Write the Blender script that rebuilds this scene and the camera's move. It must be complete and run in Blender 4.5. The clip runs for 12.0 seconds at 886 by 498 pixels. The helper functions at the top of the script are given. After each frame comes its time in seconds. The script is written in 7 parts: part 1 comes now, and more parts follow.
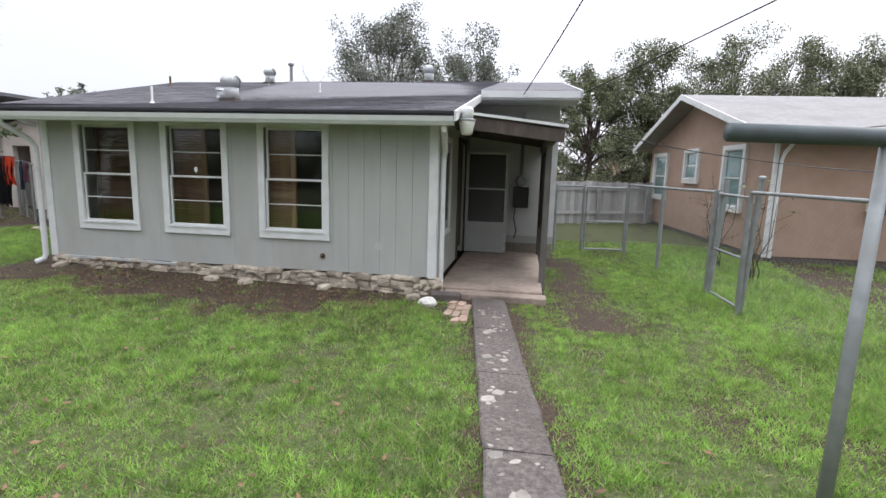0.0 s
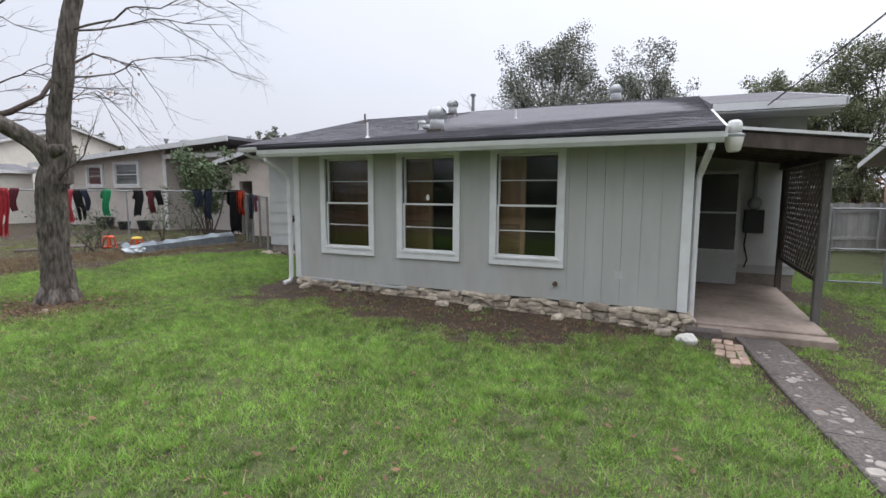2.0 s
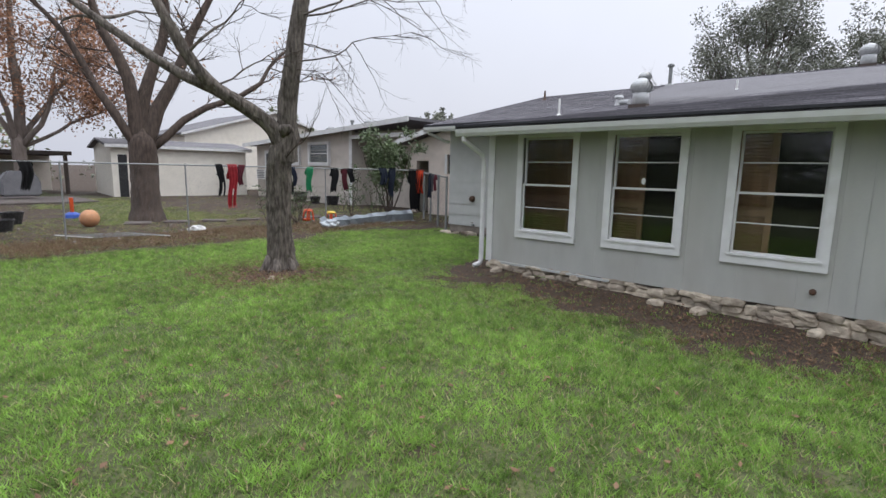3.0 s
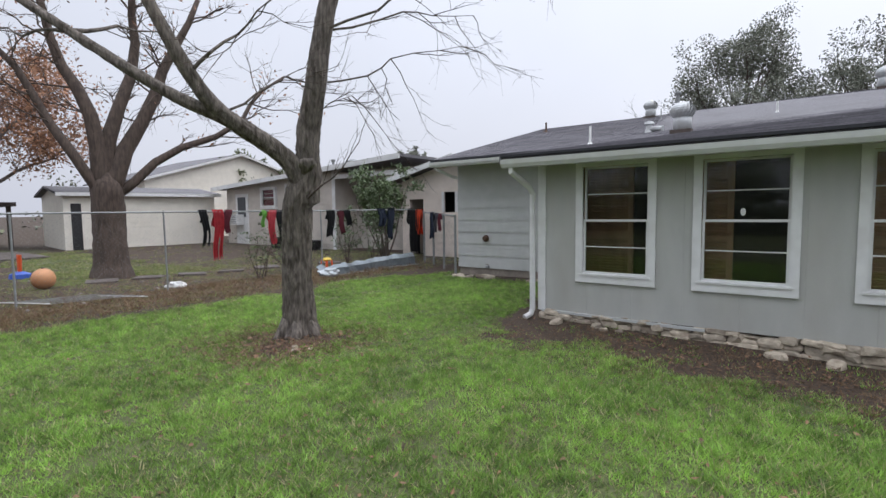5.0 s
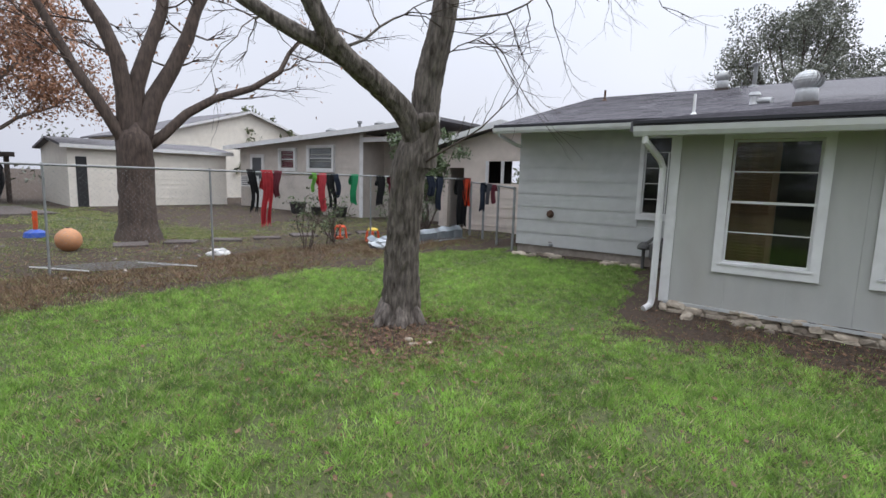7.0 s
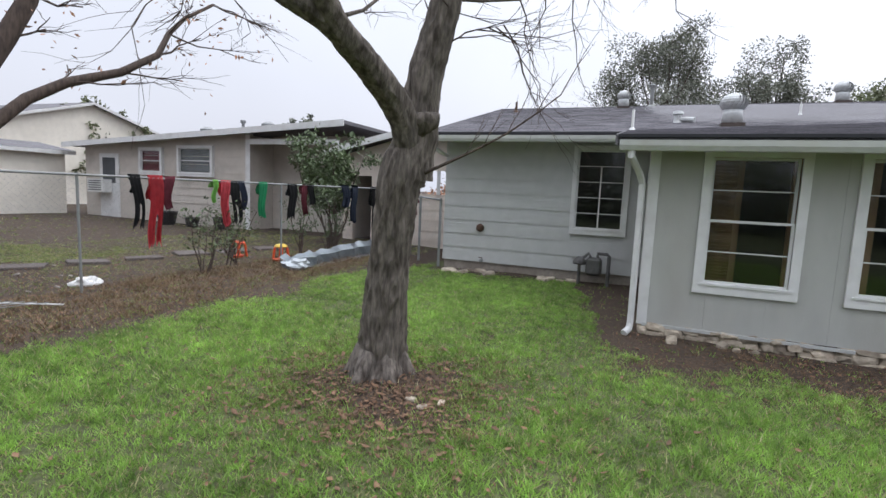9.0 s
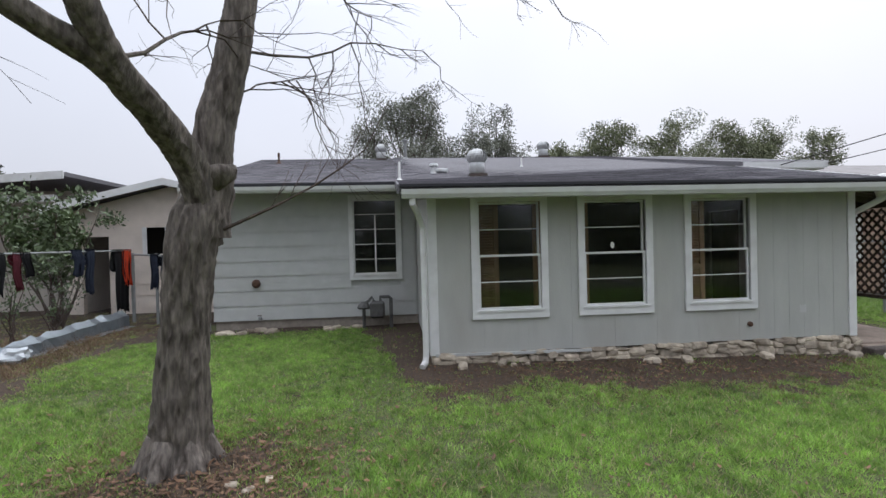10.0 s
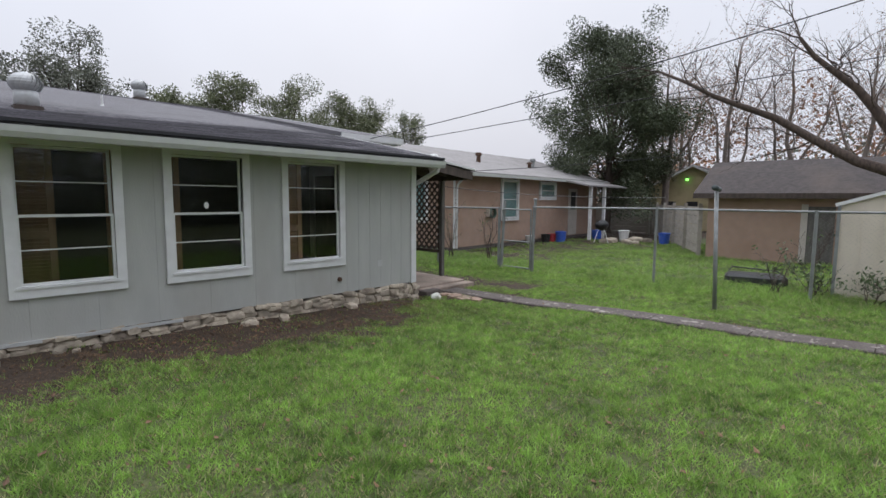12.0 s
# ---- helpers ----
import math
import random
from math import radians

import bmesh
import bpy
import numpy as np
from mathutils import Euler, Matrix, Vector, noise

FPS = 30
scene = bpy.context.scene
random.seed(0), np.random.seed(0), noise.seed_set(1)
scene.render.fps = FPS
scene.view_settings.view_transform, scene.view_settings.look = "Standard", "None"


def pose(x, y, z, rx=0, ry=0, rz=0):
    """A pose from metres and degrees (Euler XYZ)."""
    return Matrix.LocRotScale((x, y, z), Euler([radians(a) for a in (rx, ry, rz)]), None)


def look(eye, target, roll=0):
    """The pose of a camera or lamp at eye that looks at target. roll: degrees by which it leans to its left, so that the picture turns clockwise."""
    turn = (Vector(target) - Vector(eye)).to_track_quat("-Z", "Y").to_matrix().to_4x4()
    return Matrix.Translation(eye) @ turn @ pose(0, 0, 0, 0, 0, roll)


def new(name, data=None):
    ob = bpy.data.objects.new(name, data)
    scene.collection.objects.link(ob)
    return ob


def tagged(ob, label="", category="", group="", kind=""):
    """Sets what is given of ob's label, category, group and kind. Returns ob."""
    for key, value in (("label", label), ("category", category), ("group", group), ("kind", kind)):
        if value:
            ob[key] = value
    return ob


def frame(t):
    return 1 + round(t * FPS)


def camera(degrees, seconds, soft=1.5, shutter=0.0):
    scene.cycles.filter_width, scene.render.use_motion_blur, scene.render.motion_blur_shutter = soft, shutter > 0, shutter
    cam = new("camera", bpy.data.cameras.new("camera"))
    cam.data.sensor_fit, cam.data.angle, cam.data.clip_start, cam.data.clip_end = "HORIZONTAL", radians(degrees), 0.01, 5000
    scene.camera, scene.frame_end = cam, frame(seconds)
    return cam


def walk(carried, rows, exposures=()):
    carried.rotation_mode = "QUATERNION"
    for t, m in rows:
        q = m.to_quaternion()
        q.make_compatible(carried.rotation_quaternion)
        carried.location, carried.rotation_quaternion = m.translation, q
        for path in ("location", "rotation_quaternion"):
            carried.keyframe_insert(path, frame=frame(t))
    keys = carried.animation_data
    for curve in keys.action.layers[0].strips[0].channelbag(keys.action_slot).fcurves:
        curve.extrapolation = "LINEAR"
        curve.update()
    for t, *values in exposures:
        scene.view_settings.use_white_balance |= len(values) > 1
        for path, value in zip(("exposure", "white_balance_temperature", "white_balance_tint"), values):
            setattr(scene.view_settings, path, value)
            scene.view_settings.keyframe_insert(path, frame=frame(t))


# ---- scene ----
EXPOSURES = ((0.0, 0.46, 6250, 10), (0.5, 0.30, 6250, 10), (1.0, 0.24, 6250, 10), (2.0, 0.13, 6200, 10), (3.0, 0.08, 6200, 10), (5.0, 0.06, 6150, 10), (8.5, 0.18, 6150, 10), (9.5, 0.18, 6150, 10), (10.0, -0.03, 6150, 10), (10.5, -0.23, 6150, 10), (11.5, -0.27, 6150, 10), (12.0, -0.2, 6200, 10))
cam = camera(83.0, 12.0)
# seconds, eye (m), turn about x, y, z (degrees)
PATH = [
    (0.0, 1.220, -6.630, 1.730, 80.925, -1.608, 9.499),
    (0.5, 1.030, -6.737, 1.728, 83.662, -1.294, 12.516),
    (1.0, 0.697, -6.698, 1.687, 83.923, -0.428, 20.213),
    (1.5, 0.280, -6.683, 1.679, 83.105, -2.460, 23.663),
    (2.0, -0.165, -6.743, 1.694, 83.590, -0.226, 24.678),
    (2.5, -0.622, -6.753, 1.673, 82.127, 0.573, 32.561),
    (3.0, -1.057, -6.727, 1.694, 81.212, -1.172, 41.761),
    (3.2, -1.208, -6.722, 1.635, 80.902, -2.554, 41.669),
    (4.8, -2.630, -6.547, 1.689, 84.521, -0.011, 39.287),
    (5.0, -2.803, -6.529, 1.684, 85.581, 0.776, 37.191),
    (5.5, -3.212, -6.562, 1.657, 85.350, -1.815, 35.133),
    (6.0, -3.706, -6.656, 1.669, 82.960, -0.660, 44.236),
    (6.5, -4.191, -6.715, 1.662, 81.792, -0.495, 44.425),
    (6.7, -4.359, -6.702, 1.664, 81.691, -0.987, 41.224),
    (8.3, -5.606, -6.492, 1.729, 83.561, -1.855, 27.072),
    (8.5, -5.747, -6.456, 1.702, 83.323, -2.435, 24.489),
    (9.0, -6.120, -6.393, 1.709, 83.488, -2.564, 21.412),
    (9.5, -6.388, -6.410, 1.707, 86.163, 0.975, 11.122),
    (10.0, -6.509, -6.503, 1.711, 89.287, 1.484, -5.815),
    (10.5, -6.513, -6.567, 1.720, 89.309, 0.354, -22.328),
    (11.0, -6.415, -6.547, 1.704, 88.177, -0.688, -35.141),
    (11.5, -6.231, -6.509, 1.709, 84.292, -0.143, -39.407),
    (12.0, -6.060, -6.479, 1.718, 84.341, -0.425, -46.426),
]
walk(cam, [(t, pose(*p)) for t, *p in PATH], EXPOSURES)

# ---- sky and light ----
world = bpy.data.worlds.new("overcast")
scene.world = world
world.use_nodes = True
wn, wl = world.node_tree.nodes, world.node_tree.links
wn.clear()
w_out, w_bg = wn.new("ShaderNodeOutputWorld"), wn.new("ShaderNodeBackground")
w_sky = wn.new("ShaderNodeTexSky")
w_sky.sky_type, w_sky.sun_disc = "NISHITA", False
w_sky.sun_elevation, w_sky.sun_rotation = radians(50), radians(42)
w_sky.air_density, w_sky.dust_density = 2.0, 6.0
w_co, w_sep, w_ramp = wn.new("ShaderNodeTexCoord"), wn.new("ShaderNodeSeparateXYZ"), wn.new("ShaderNodeValToRGB")
w_ramp.color_ramp.elements[0].position, w_ramp.color_ramp.elements[0].color = 0.0, (0.70, 0.705, 0.775, 1)
w_ramp.color_ramp.elements[1].position, w_ramp.color_ramp.elements[1].color = 0.9, (2.75, 2.78, 2.92, 1)
w_mid = w_ramp.color_ramp.elements.new(0.42)
w_mid.color = (0.84, 0.845, 0.92, 1)
w_scale, w_mix = wn.new("ShaderNodeVectorMath"), wn.new("ShaderNodeMixRGB")
w_noise, w_cloud = wn.new("ShaderNodeTexNoise"), wn.new("ShaderNodeMapRange")
w_noise.inputs["Scale"].default_value, w_noise.inputs["Detail"].default_value = 1.6, 4
w_cloud.inputs["To Min"].default_value, w_cloud.inputs["To Max"].default_value = 0.86, 1.14
w_mul = wn.new("ShaderNodeVectorMath")
w_mul.operation = "SCALE"
w_scale.operation = "SCALE"
w_scale.inputs["Scale"].default_value = 0.12
wl.new(w_co.outputs["Generated"], w_sep.inputs[0])
wl.new(w_co.outputs["Generated"], w_noise.inputs["Vector"])
wl.new(w_noise.outputs["Fac"], w_cloud.inputs["Value"])
wl.new(w_sep.outputs["Z"], w_ramp.inputs["Fac"])
wl.new(w_ramp.outputs["Color"], w_mul.inputs[0])
wl.new(w_cloud.outputs["Result"], w_mul.inputs["Scale"])
wl.new(w_sky.outputs["Color"], w_scale.inputs[0])
w_mix.inputs["Fac"].default_value = 0.88
wl.new(w_scale.outputs["Vector"], w_mix.inputs["Color1"])
w_dot, w_glow, w_side = wn.new("ShaderNodeVectorMath"), wn.new("ShaderNodeMapRange"), wn.new("ShaderNodeVectorMath")
w_dot.operation, w_side.operation = "DOT_PRODUCT", "SCALE"
w_dot.inputs[1].default_value = (0.55, 0.75, 0.36)
w_glow.inputs["From Min"].default_value, w_glow.inputs["From Max"].default_value = -0.6, 1.0
w_glow.inputs["To Min"].default_value, w_glow.inputs["To Max"].default_value = 0.92, 1.20
wl.new(w_co.outputs["Generated"], w_dot.inputs[0])
wl.new(w_dot.outputs["Value"], w_glow.inputs["Value"])
wl.new(w_mul.outputs["Vector"], w_side.inputs[0])
wl.new(w_glow.outputs["Result"], w_side.inputs["Scale"])
wl.new(w_side.outputs["Vector"], w_mix.inputs["Color2"])
wl.new(w_mix.outputs["Color"], w_bg.inputs["Color"])
w_bg.inputs["Strength"].default_value = 1.0
wl.new(w_bg.outputs["Background"], w_out.inputs["Surface"])
sun = new("sun", bpy.data.lights.new("sun", "SUN"))
sun.data.energy, sun.data.angle, sun.data.color = 0.5, radians(25), (1.0, 0.97, 0.92)
sun.matrix_world = look((14, 19, 30), (-3, 0, 0))

# ---- materials ----


def mat(name, base, rough=0.7, vary=0.25, scale=6.0, bump=0.15, bump_scale=40.0, metal=0.0, dirt=None, dirt_scale=1.3, dirt_amount=0.5, per="", stretch=(1, 1, 1)):
    """A surface: base colour varied by fine grain and by broad stains, with fine relief."""
    m = bpy.data.materials.new(name)
    m.use_nodes = True
    n, l = m.node_tree.nodes, m.node_tree.links
    b = n["Principled BSDF"]
    b.inputs["Roughness"].default_value, b.inputs["Metallic"].default_value = rough, metal
    co, mp = n.new("ShaderNodeTexCoord"), n.new("ShaderNodeMapping")
    mp.inputs["Scale"].default_value = stretch
    geo = n.new("ShaderNodeNewGeometry")
    l.new(geo.outputs["Position"], mp.inputs["Vector"])
    fine, broad = n.new("ShaderNodeTexNoise"), n.new("ShaderNodeTexNoise")
    fine.inputs["Scale"].default_value, fine.inputs["Detail"].default_value = scale, 5
    broad.inputs["Scale"].default_value, broad.inputs["Detail"].default_value = dirt_scale, 4
    l.new(mp.outputs["Vector"], fine.inputs["Vector"])
    l.new(mp.outputs["Vector"], broad.inputs["Vector"])
    dark = tuple(c * (1 - vary) for c in base) + (1,)
    lite = tuple(min(1, c * (1 + vary * 0.6)) for c in base) + (1,)
    r1 = n.new("ShaderNodeValToRGB")
    r1.color_ramp.elements[0].position, r1.color_ramp.elements[0].color = 0.3, dark
    r1.color_ramp.elements[1].position, r1.color_ramp.elements[1].color = 0.7, lite
    l.new(fine.outputs["Fac"], r1.inputs["Fac"])
    mix = n.new("ShaderNodeMixRGB")
    r2 = n.new("ShaderNodeMapRange")
    r2.inputs["From Min"].default_value, r2.inputs["From Max"].default_value, r2.inputs["To Max"].default_value = 0.48, 0.72, dirt_amount
    l.new(broad.outputs["Fac"], r2.inputs["Value"])
    l.new(r2.outputs["Result"], mix.inputs["Fac"])
    l.new(r1.outputs["Color"], mix.inputs["Color1"])
    mix.inputs["Color2"].default_value = (*(dirt or tuple(c * 0.6 for c in base)), 1)
    last = mix.outputs["Color"]
    if per:
        hue = n.new("ShaderNodeHueSaturation")
        rng = n.new("ShaderNodeMapRange")
        rng.inputs["To Min"].default_value, rng.inputs["To Max"].default_value = 0.72, 1.25
        if per == "object":
            info = n.new("ShaderNodeObjectInfo")
            l.new(info.outputs["Random"], rng.inputs["Value"])
        else:
            l.new(geo.outputs["Random Per Island"], rng.inputs["Value"])
        l.new(rng.outputs["Result"], hue.inputs["Value"])
        l.new(last, hue.inputs["Color"])
        last = hue.outputs["Color"]
    l.new(last, b.inputs["Base Color"])
    if bump:
        bp, bn = n.new("ShaderNodeBump"), n.new("ShaderNodeTexNoise")
        bn.inputs["Scale"].default_value, bn.inputs["Detail"].default_value = bump_scale, 4
        l.new(mp.outputs["Vector"], bn.inputs["Vector"])
        l.new(bn.outputs["Fac"], bp.inputs["Height"])
        bp.inputs["Strength"].default_value, bp.inputs["Distance"].default_value = bump, 0.02
        l.new(bp.outputs["Normal"], b.inputs["Normal"])
    return m


SIDING = mat("sage_grey_paint", (0.405, 0.408, 0.385), 0.75, 0.07, 5, 0.12, 60, dirt=(0.335, 0.32, 0.285), dirt_amount=0.7, stretch=(1, 1, 0.35))
LAP = mat("pale_grey_paint", (0.45, 0.455, 0.445), 0.75, 0.06, 5, 0.12, 60, dirt=(0.375, 0.37, 0.355), dirt_amount=0.5)
WHITE_LAP = mat("white_porch_paint", (0.60, 0.60, 0.59), 0.7, 0.06, 5, 0.1, 60, dirt=(0.48, 0.47, 0.45))
WHITE = mat("white_trim_paint", (0.66, 0.66, 0.655), 0.6, 0.06, 8, 0.08, 60, dirt=(0.46, 0.44, 0.42), dirt_scale=3, dirt_amount=0.45)
GUTTER = mat("white_gutter_metal", (0.50, 0.51, 0.485), 0.5, 0.08, 6, 0.05, 30, dirt=(0.45, 0.44, 0.38), dirt_scale=4, dirt_amount=0.5)
SHINGLE = mat("weathered_grey_shingles", (0.155, 0.15, 0.16), 0.95, 0.3, 30, 0.5, 120, dirt=(0.10, 0.095, 0.10), dirt_scale=0.9, dirt_amount=0.7)
# Near-black for the shadow line under the shingles, put in as colour.
DARK = mat("eave_shadow_black", (0.02, 0.02, 0.025), 0.7, 0.2, 10, 0.1)
STONE = mat("limestone_rubble", (0.43, 0.37, 0.29), 0.9, 0.3, 14, 0.5, 40, dirt=(0.15, 0.11, 0.08), dirt_scale=5, dirt_amount=0.7, per="object")
FOOTING = mat("weathered_footing", (0.27, 0.235, 0.20), 0.9, 0.2, 14, 0.3, 50, dirt=(0.17, 0.14, 0.115), dirt_scale=2.5, dirt_amount=0.7)
MORTAR = mat("dark_mortar", (0.12, 0.10, 0.085), 0.95, 0.3, 20, 0.5, 50)
CONCRETE = mat("worn_concrete", (0.128, 0.108, 0.098), 0.9, 0.5, 32, 0.8, 70, dirt=(0.072, 0.056, 0.048), dirt_scale=1.8, dirt_amount=0.75)
SLAB = mat("stained_porch_concrete", (0.31, 0.245, 0.20), 0.8, 0.2, 12, 0.2, 60, dirt=(0.12, 0.09, 0.07), dirt_scale=1.6, dirt_amount=0.7)
BRICK = mat("worn_brick", (0.36, 0.25, 0.19), 0.9, 0.3, 20, 0.4, 50, dirt=(0.40, 0.36, 0.28), dirt_scale=7, per="object")
WOOD_DARK = mat("dark_weathered_wood", (0.085, 0.065, 0.055), 0.85, 0.35, 12, 0.3, 30, stretch=(1, 1, 0.3))
WOOD_GREY = mat("grey_weathered_wood", (0.13, 0.122, 0.112), 0.85, 0.3, 14, 0.3, 30, stretch=(1, 1, 0.2))
WOOD_ORANGE = mat("varnished_pine", (0.33, 0.185, 0.11), 0.5, 0.25, 8, 0.1, 20, stretch=(1, 1, 0.15))
# Near-black grey: the dimness of unlit rooms is put into this colour.
ROOM = mat("gloom_grey_paint", (0.075, 0.08, 0.088), 0.8, 0.1, 4, 0.05)
GALV = mat("galvanised_steel", (0.27, 0.28, 0.28), 0.6, 0.2, 12, 0.05, 60, metal=0.35, dirt=(0.15, 0.14, 0.13), dirt_scale=6)
ALU = mat("dull_aluminium", (0.50, 0.51, 0.51), 0.55, 0.15, 14, 0.05, 40, metal=0.45, dirt=(0.38, 0.36, 0.33), dirt_scale=6)
PVC = mat("white_plastic_pipe", (0.74, 0.74, 0.72), 0.5, 0.05, 8, 0.0)
RUST = mat("rusty_iron", (0.10, 0.055, 0.035), 0.85, 0.4, 20, 0.3, 60)
TAN = mat("tan_painted_siding", (0.37, 0.253, 0.192), 0.8, 0.08, 5, 0.15, 40, dirt=(0.30, 0.185, 0.125), dirt_amount=0.5)
TAN_ROOF = mat("pale_weathered_roof", (0.27, 0.255, 0.25), 0.9, 0.15, 8, 0.3, 60, dirt=(0.18, 0.165, 0.16), dirt_amount=0.6)
CREAM = mat("cream_siding", (0.74, 0.70, 0.62), 0.8, 0.07, 4, 0.1, 40, dirt=(0.64, 0.60, 0.52))
BEIGE = mat("beige_siding", (0.52, 0.475, 0.425), 0.8, 0.07, 4, 0.1, 40, dirt=(0.32, 0.29, 0.25))
PINKISH = mat("pale_pink_siding", (0.68, 0.60, 0.53), 0.8, 0.07, 4, 0.1, 40, dirt=(0.46, 0.40, 0.35))
PLANK = mat("brown_grey_planks", (0.34, 0.31, 0.27), 0.85, 0.2, 10, 0.2, 40, stretch=(0.3, 0.3, 1))
PICKET = mat("grey_white_fence_boards", (0.46, 0.45, 0.44), 0.85, 0.15, 10, 0.2, 40, per="object", stretch=(1, 1, 0.3))
BARK = mat("furrowed_grey_bark", (0.15, 0.128, 0.11), 0.95, 0.6, 30, 1.0, 38, dirt=(0.036, 0.027, 0.021), dirt_scale=20, dirt_amount=1.0, stretch=(1, 1, 0.24))
BARK_BROWN = mat("brown_bark", (0.085, 0.062, 0.05), 0.95, 0.45, 20, 0.8, 30, dirt=(0.045, 0.033, 0.028), dirt_scale=9, stretch=(1, 1, 0.25))
LEAF_OAK = mat("live_oak_leaves", (0.17, 0.188, 0.10), 0.75, 0.4, 1.2, 0.0, per="island")
LEAF_DARK = mat("dark_live_oak_leaves", (0.080, 0.100, 0.050), 0.6, 0.4, 1.2, 0.0, per="island")
LEAF_GREY = mat("grey_green_leaves", (0.19, 0.20, 0.155), 0.75, 0.35, 1.2, 0.0, per="island")
# Pale bark; distance haze over the far winter trees is put into it.
BARK_FAR = mat("pale_hazed_bark", (0.20, 0.165, 0.145), 0.95, 0.35, 12, 0.4, 30, dirt=(0.12, 0.095, 0.082), dirt_scale=6, stretch=(1, 1, 0.25))
LEAF_BROWN = mat("dry_brown_leaves", (0.36, 0.19, 0.11), 0.7, 0.4, 1.5, 0.0, per="island")
LEAF_BUSH = mat("bush_leaves", (0.095, 0.135, 0.055), 0.6, 0.4, 3, 0.0, per="island")
BLACK = mat("black_cloth", (0.012, 0.012, 0.014), 0.9, 0.3, 20, 0.2)
RED = mat("red_cloth", (0.42, 0.03, 0.04), 0.9, 0.2, 12, 0.2)
NAVY = mat("navy_cloth", (0.03, 0.04, 0.07), 0.9, 0.25, 12, 0.2)
MAROON = mat("maroon_cloth", (0.16, 0.03, 0.045), 0.9, 0.25, 12, 0.2)
GREEN_CLOTH = mat("green_cloth", (0.03, 0.30, 0.13), 0.9, 0.2, 12, 0.2)
LIME = mat("lime_cloth", (0.22, 0.50, 0.10), 0.9, 0.2, 12, 0.2)
PINK = mat("coral_cloth", (0.55, 0.07, 0.09), 0.9, 0.2, 12, 0.2)
ORANGE_P = mat("orange_plastic", (0.75, 0.10, 0.02), 0.45, 0.1, 10, 0.0)
BLUE_P = mat("blue_plastic", (0.04, 0.11, 0.50), 0.45, 0.1, 10, 0.0)
TAN_BALL = mat("orange_tan_rubber", (0.55, 0.27, 0.13), 0.6, 0.15, 8, 0.1)
BLACK_P = mat("black_plastic", (0.018, 0.018, 0.02), 0.45, 0.2, 10, 0.05)
WHITE_P = mat("white_plastic", (0.72, 0.72, 0.70), 0.5, 0.08, 10, 0.0)
PALE_ROCK = mat("pale_limestone", (0.72, 0.70, 0.64), 0.9, 0.15, 12, 0.5, 30)
METAL_SHED = mat("cream_shed_metal", (0.62, 0.55, 0.46), 0.55, 0.06, 4, 0.05, 20, dirt=(0.50, 0.43, 0.36))


def glass_mat():
    m = bpy.data.materials.new("window_glass")
    m.use_nodes = True
    n, l = m.node_tree.nodes, m.node_tree.links
    n.remove(n["Principled BSDF"])
    lw, gl, tr, mx = n.new("ShaderNodeLayerWeight"), n.new("ShaderNodeBsdfGlossy"), n.new("ShaderNodeBsdfTransparent"), n.new("ShaderNodeMixShader")
    lw.inputs["Blend"].default_value = 0.5
    pw, fr = n.new("ShaderNodeMath"), n.new("ShaderNodeMath")
    pw.operation, fr.operation = "POWER", "MULTIPLY_ADD"
    pw.inputs[1].default_value, fr.inputs[1].default_value, fr.inputs[2].default_value = 5.0, 0.9, 0.042
    l.new(lw.outputs["Facing"], pw.inputs[0])
    l.new(pw.outputs[0], fr.inputs[0])
    gl.inputs["Roughness"].default_value = 0.02
    tr.inputs["Color"].default_value = (0.90, 0.92, 0.91, 1)
    l.new(fr.outputs[0], mx.inputs[0])
    l.new(tr.outputs[0], mx.inputs[1])
    l.new(gl.outputs[0], mx.inputs[2])
    l.new(mx.outputs[0], n["Material Output"].inputs["Surface"])
    return m


GLASS = glass_mat()


def height(x, y):
    """The lie of the land."""
    def s(a, b, v):
        k = min(1.0, max(0.0, (v - a) / (b - a)))
        return k * k * (3 - 2 * k)
    z = 0.12 * s(0.5, -6.0, x) + 0.10 * s(-9.8, -11.8, x) + 0.05 * s(-18, -25, x)
    z += 0.012 * math.sin(x * 1.7 + 0.4) * math.sin(y * 1.3) + 0.008 * math.sin(x * 3.1 + y * 2.3)
    return z


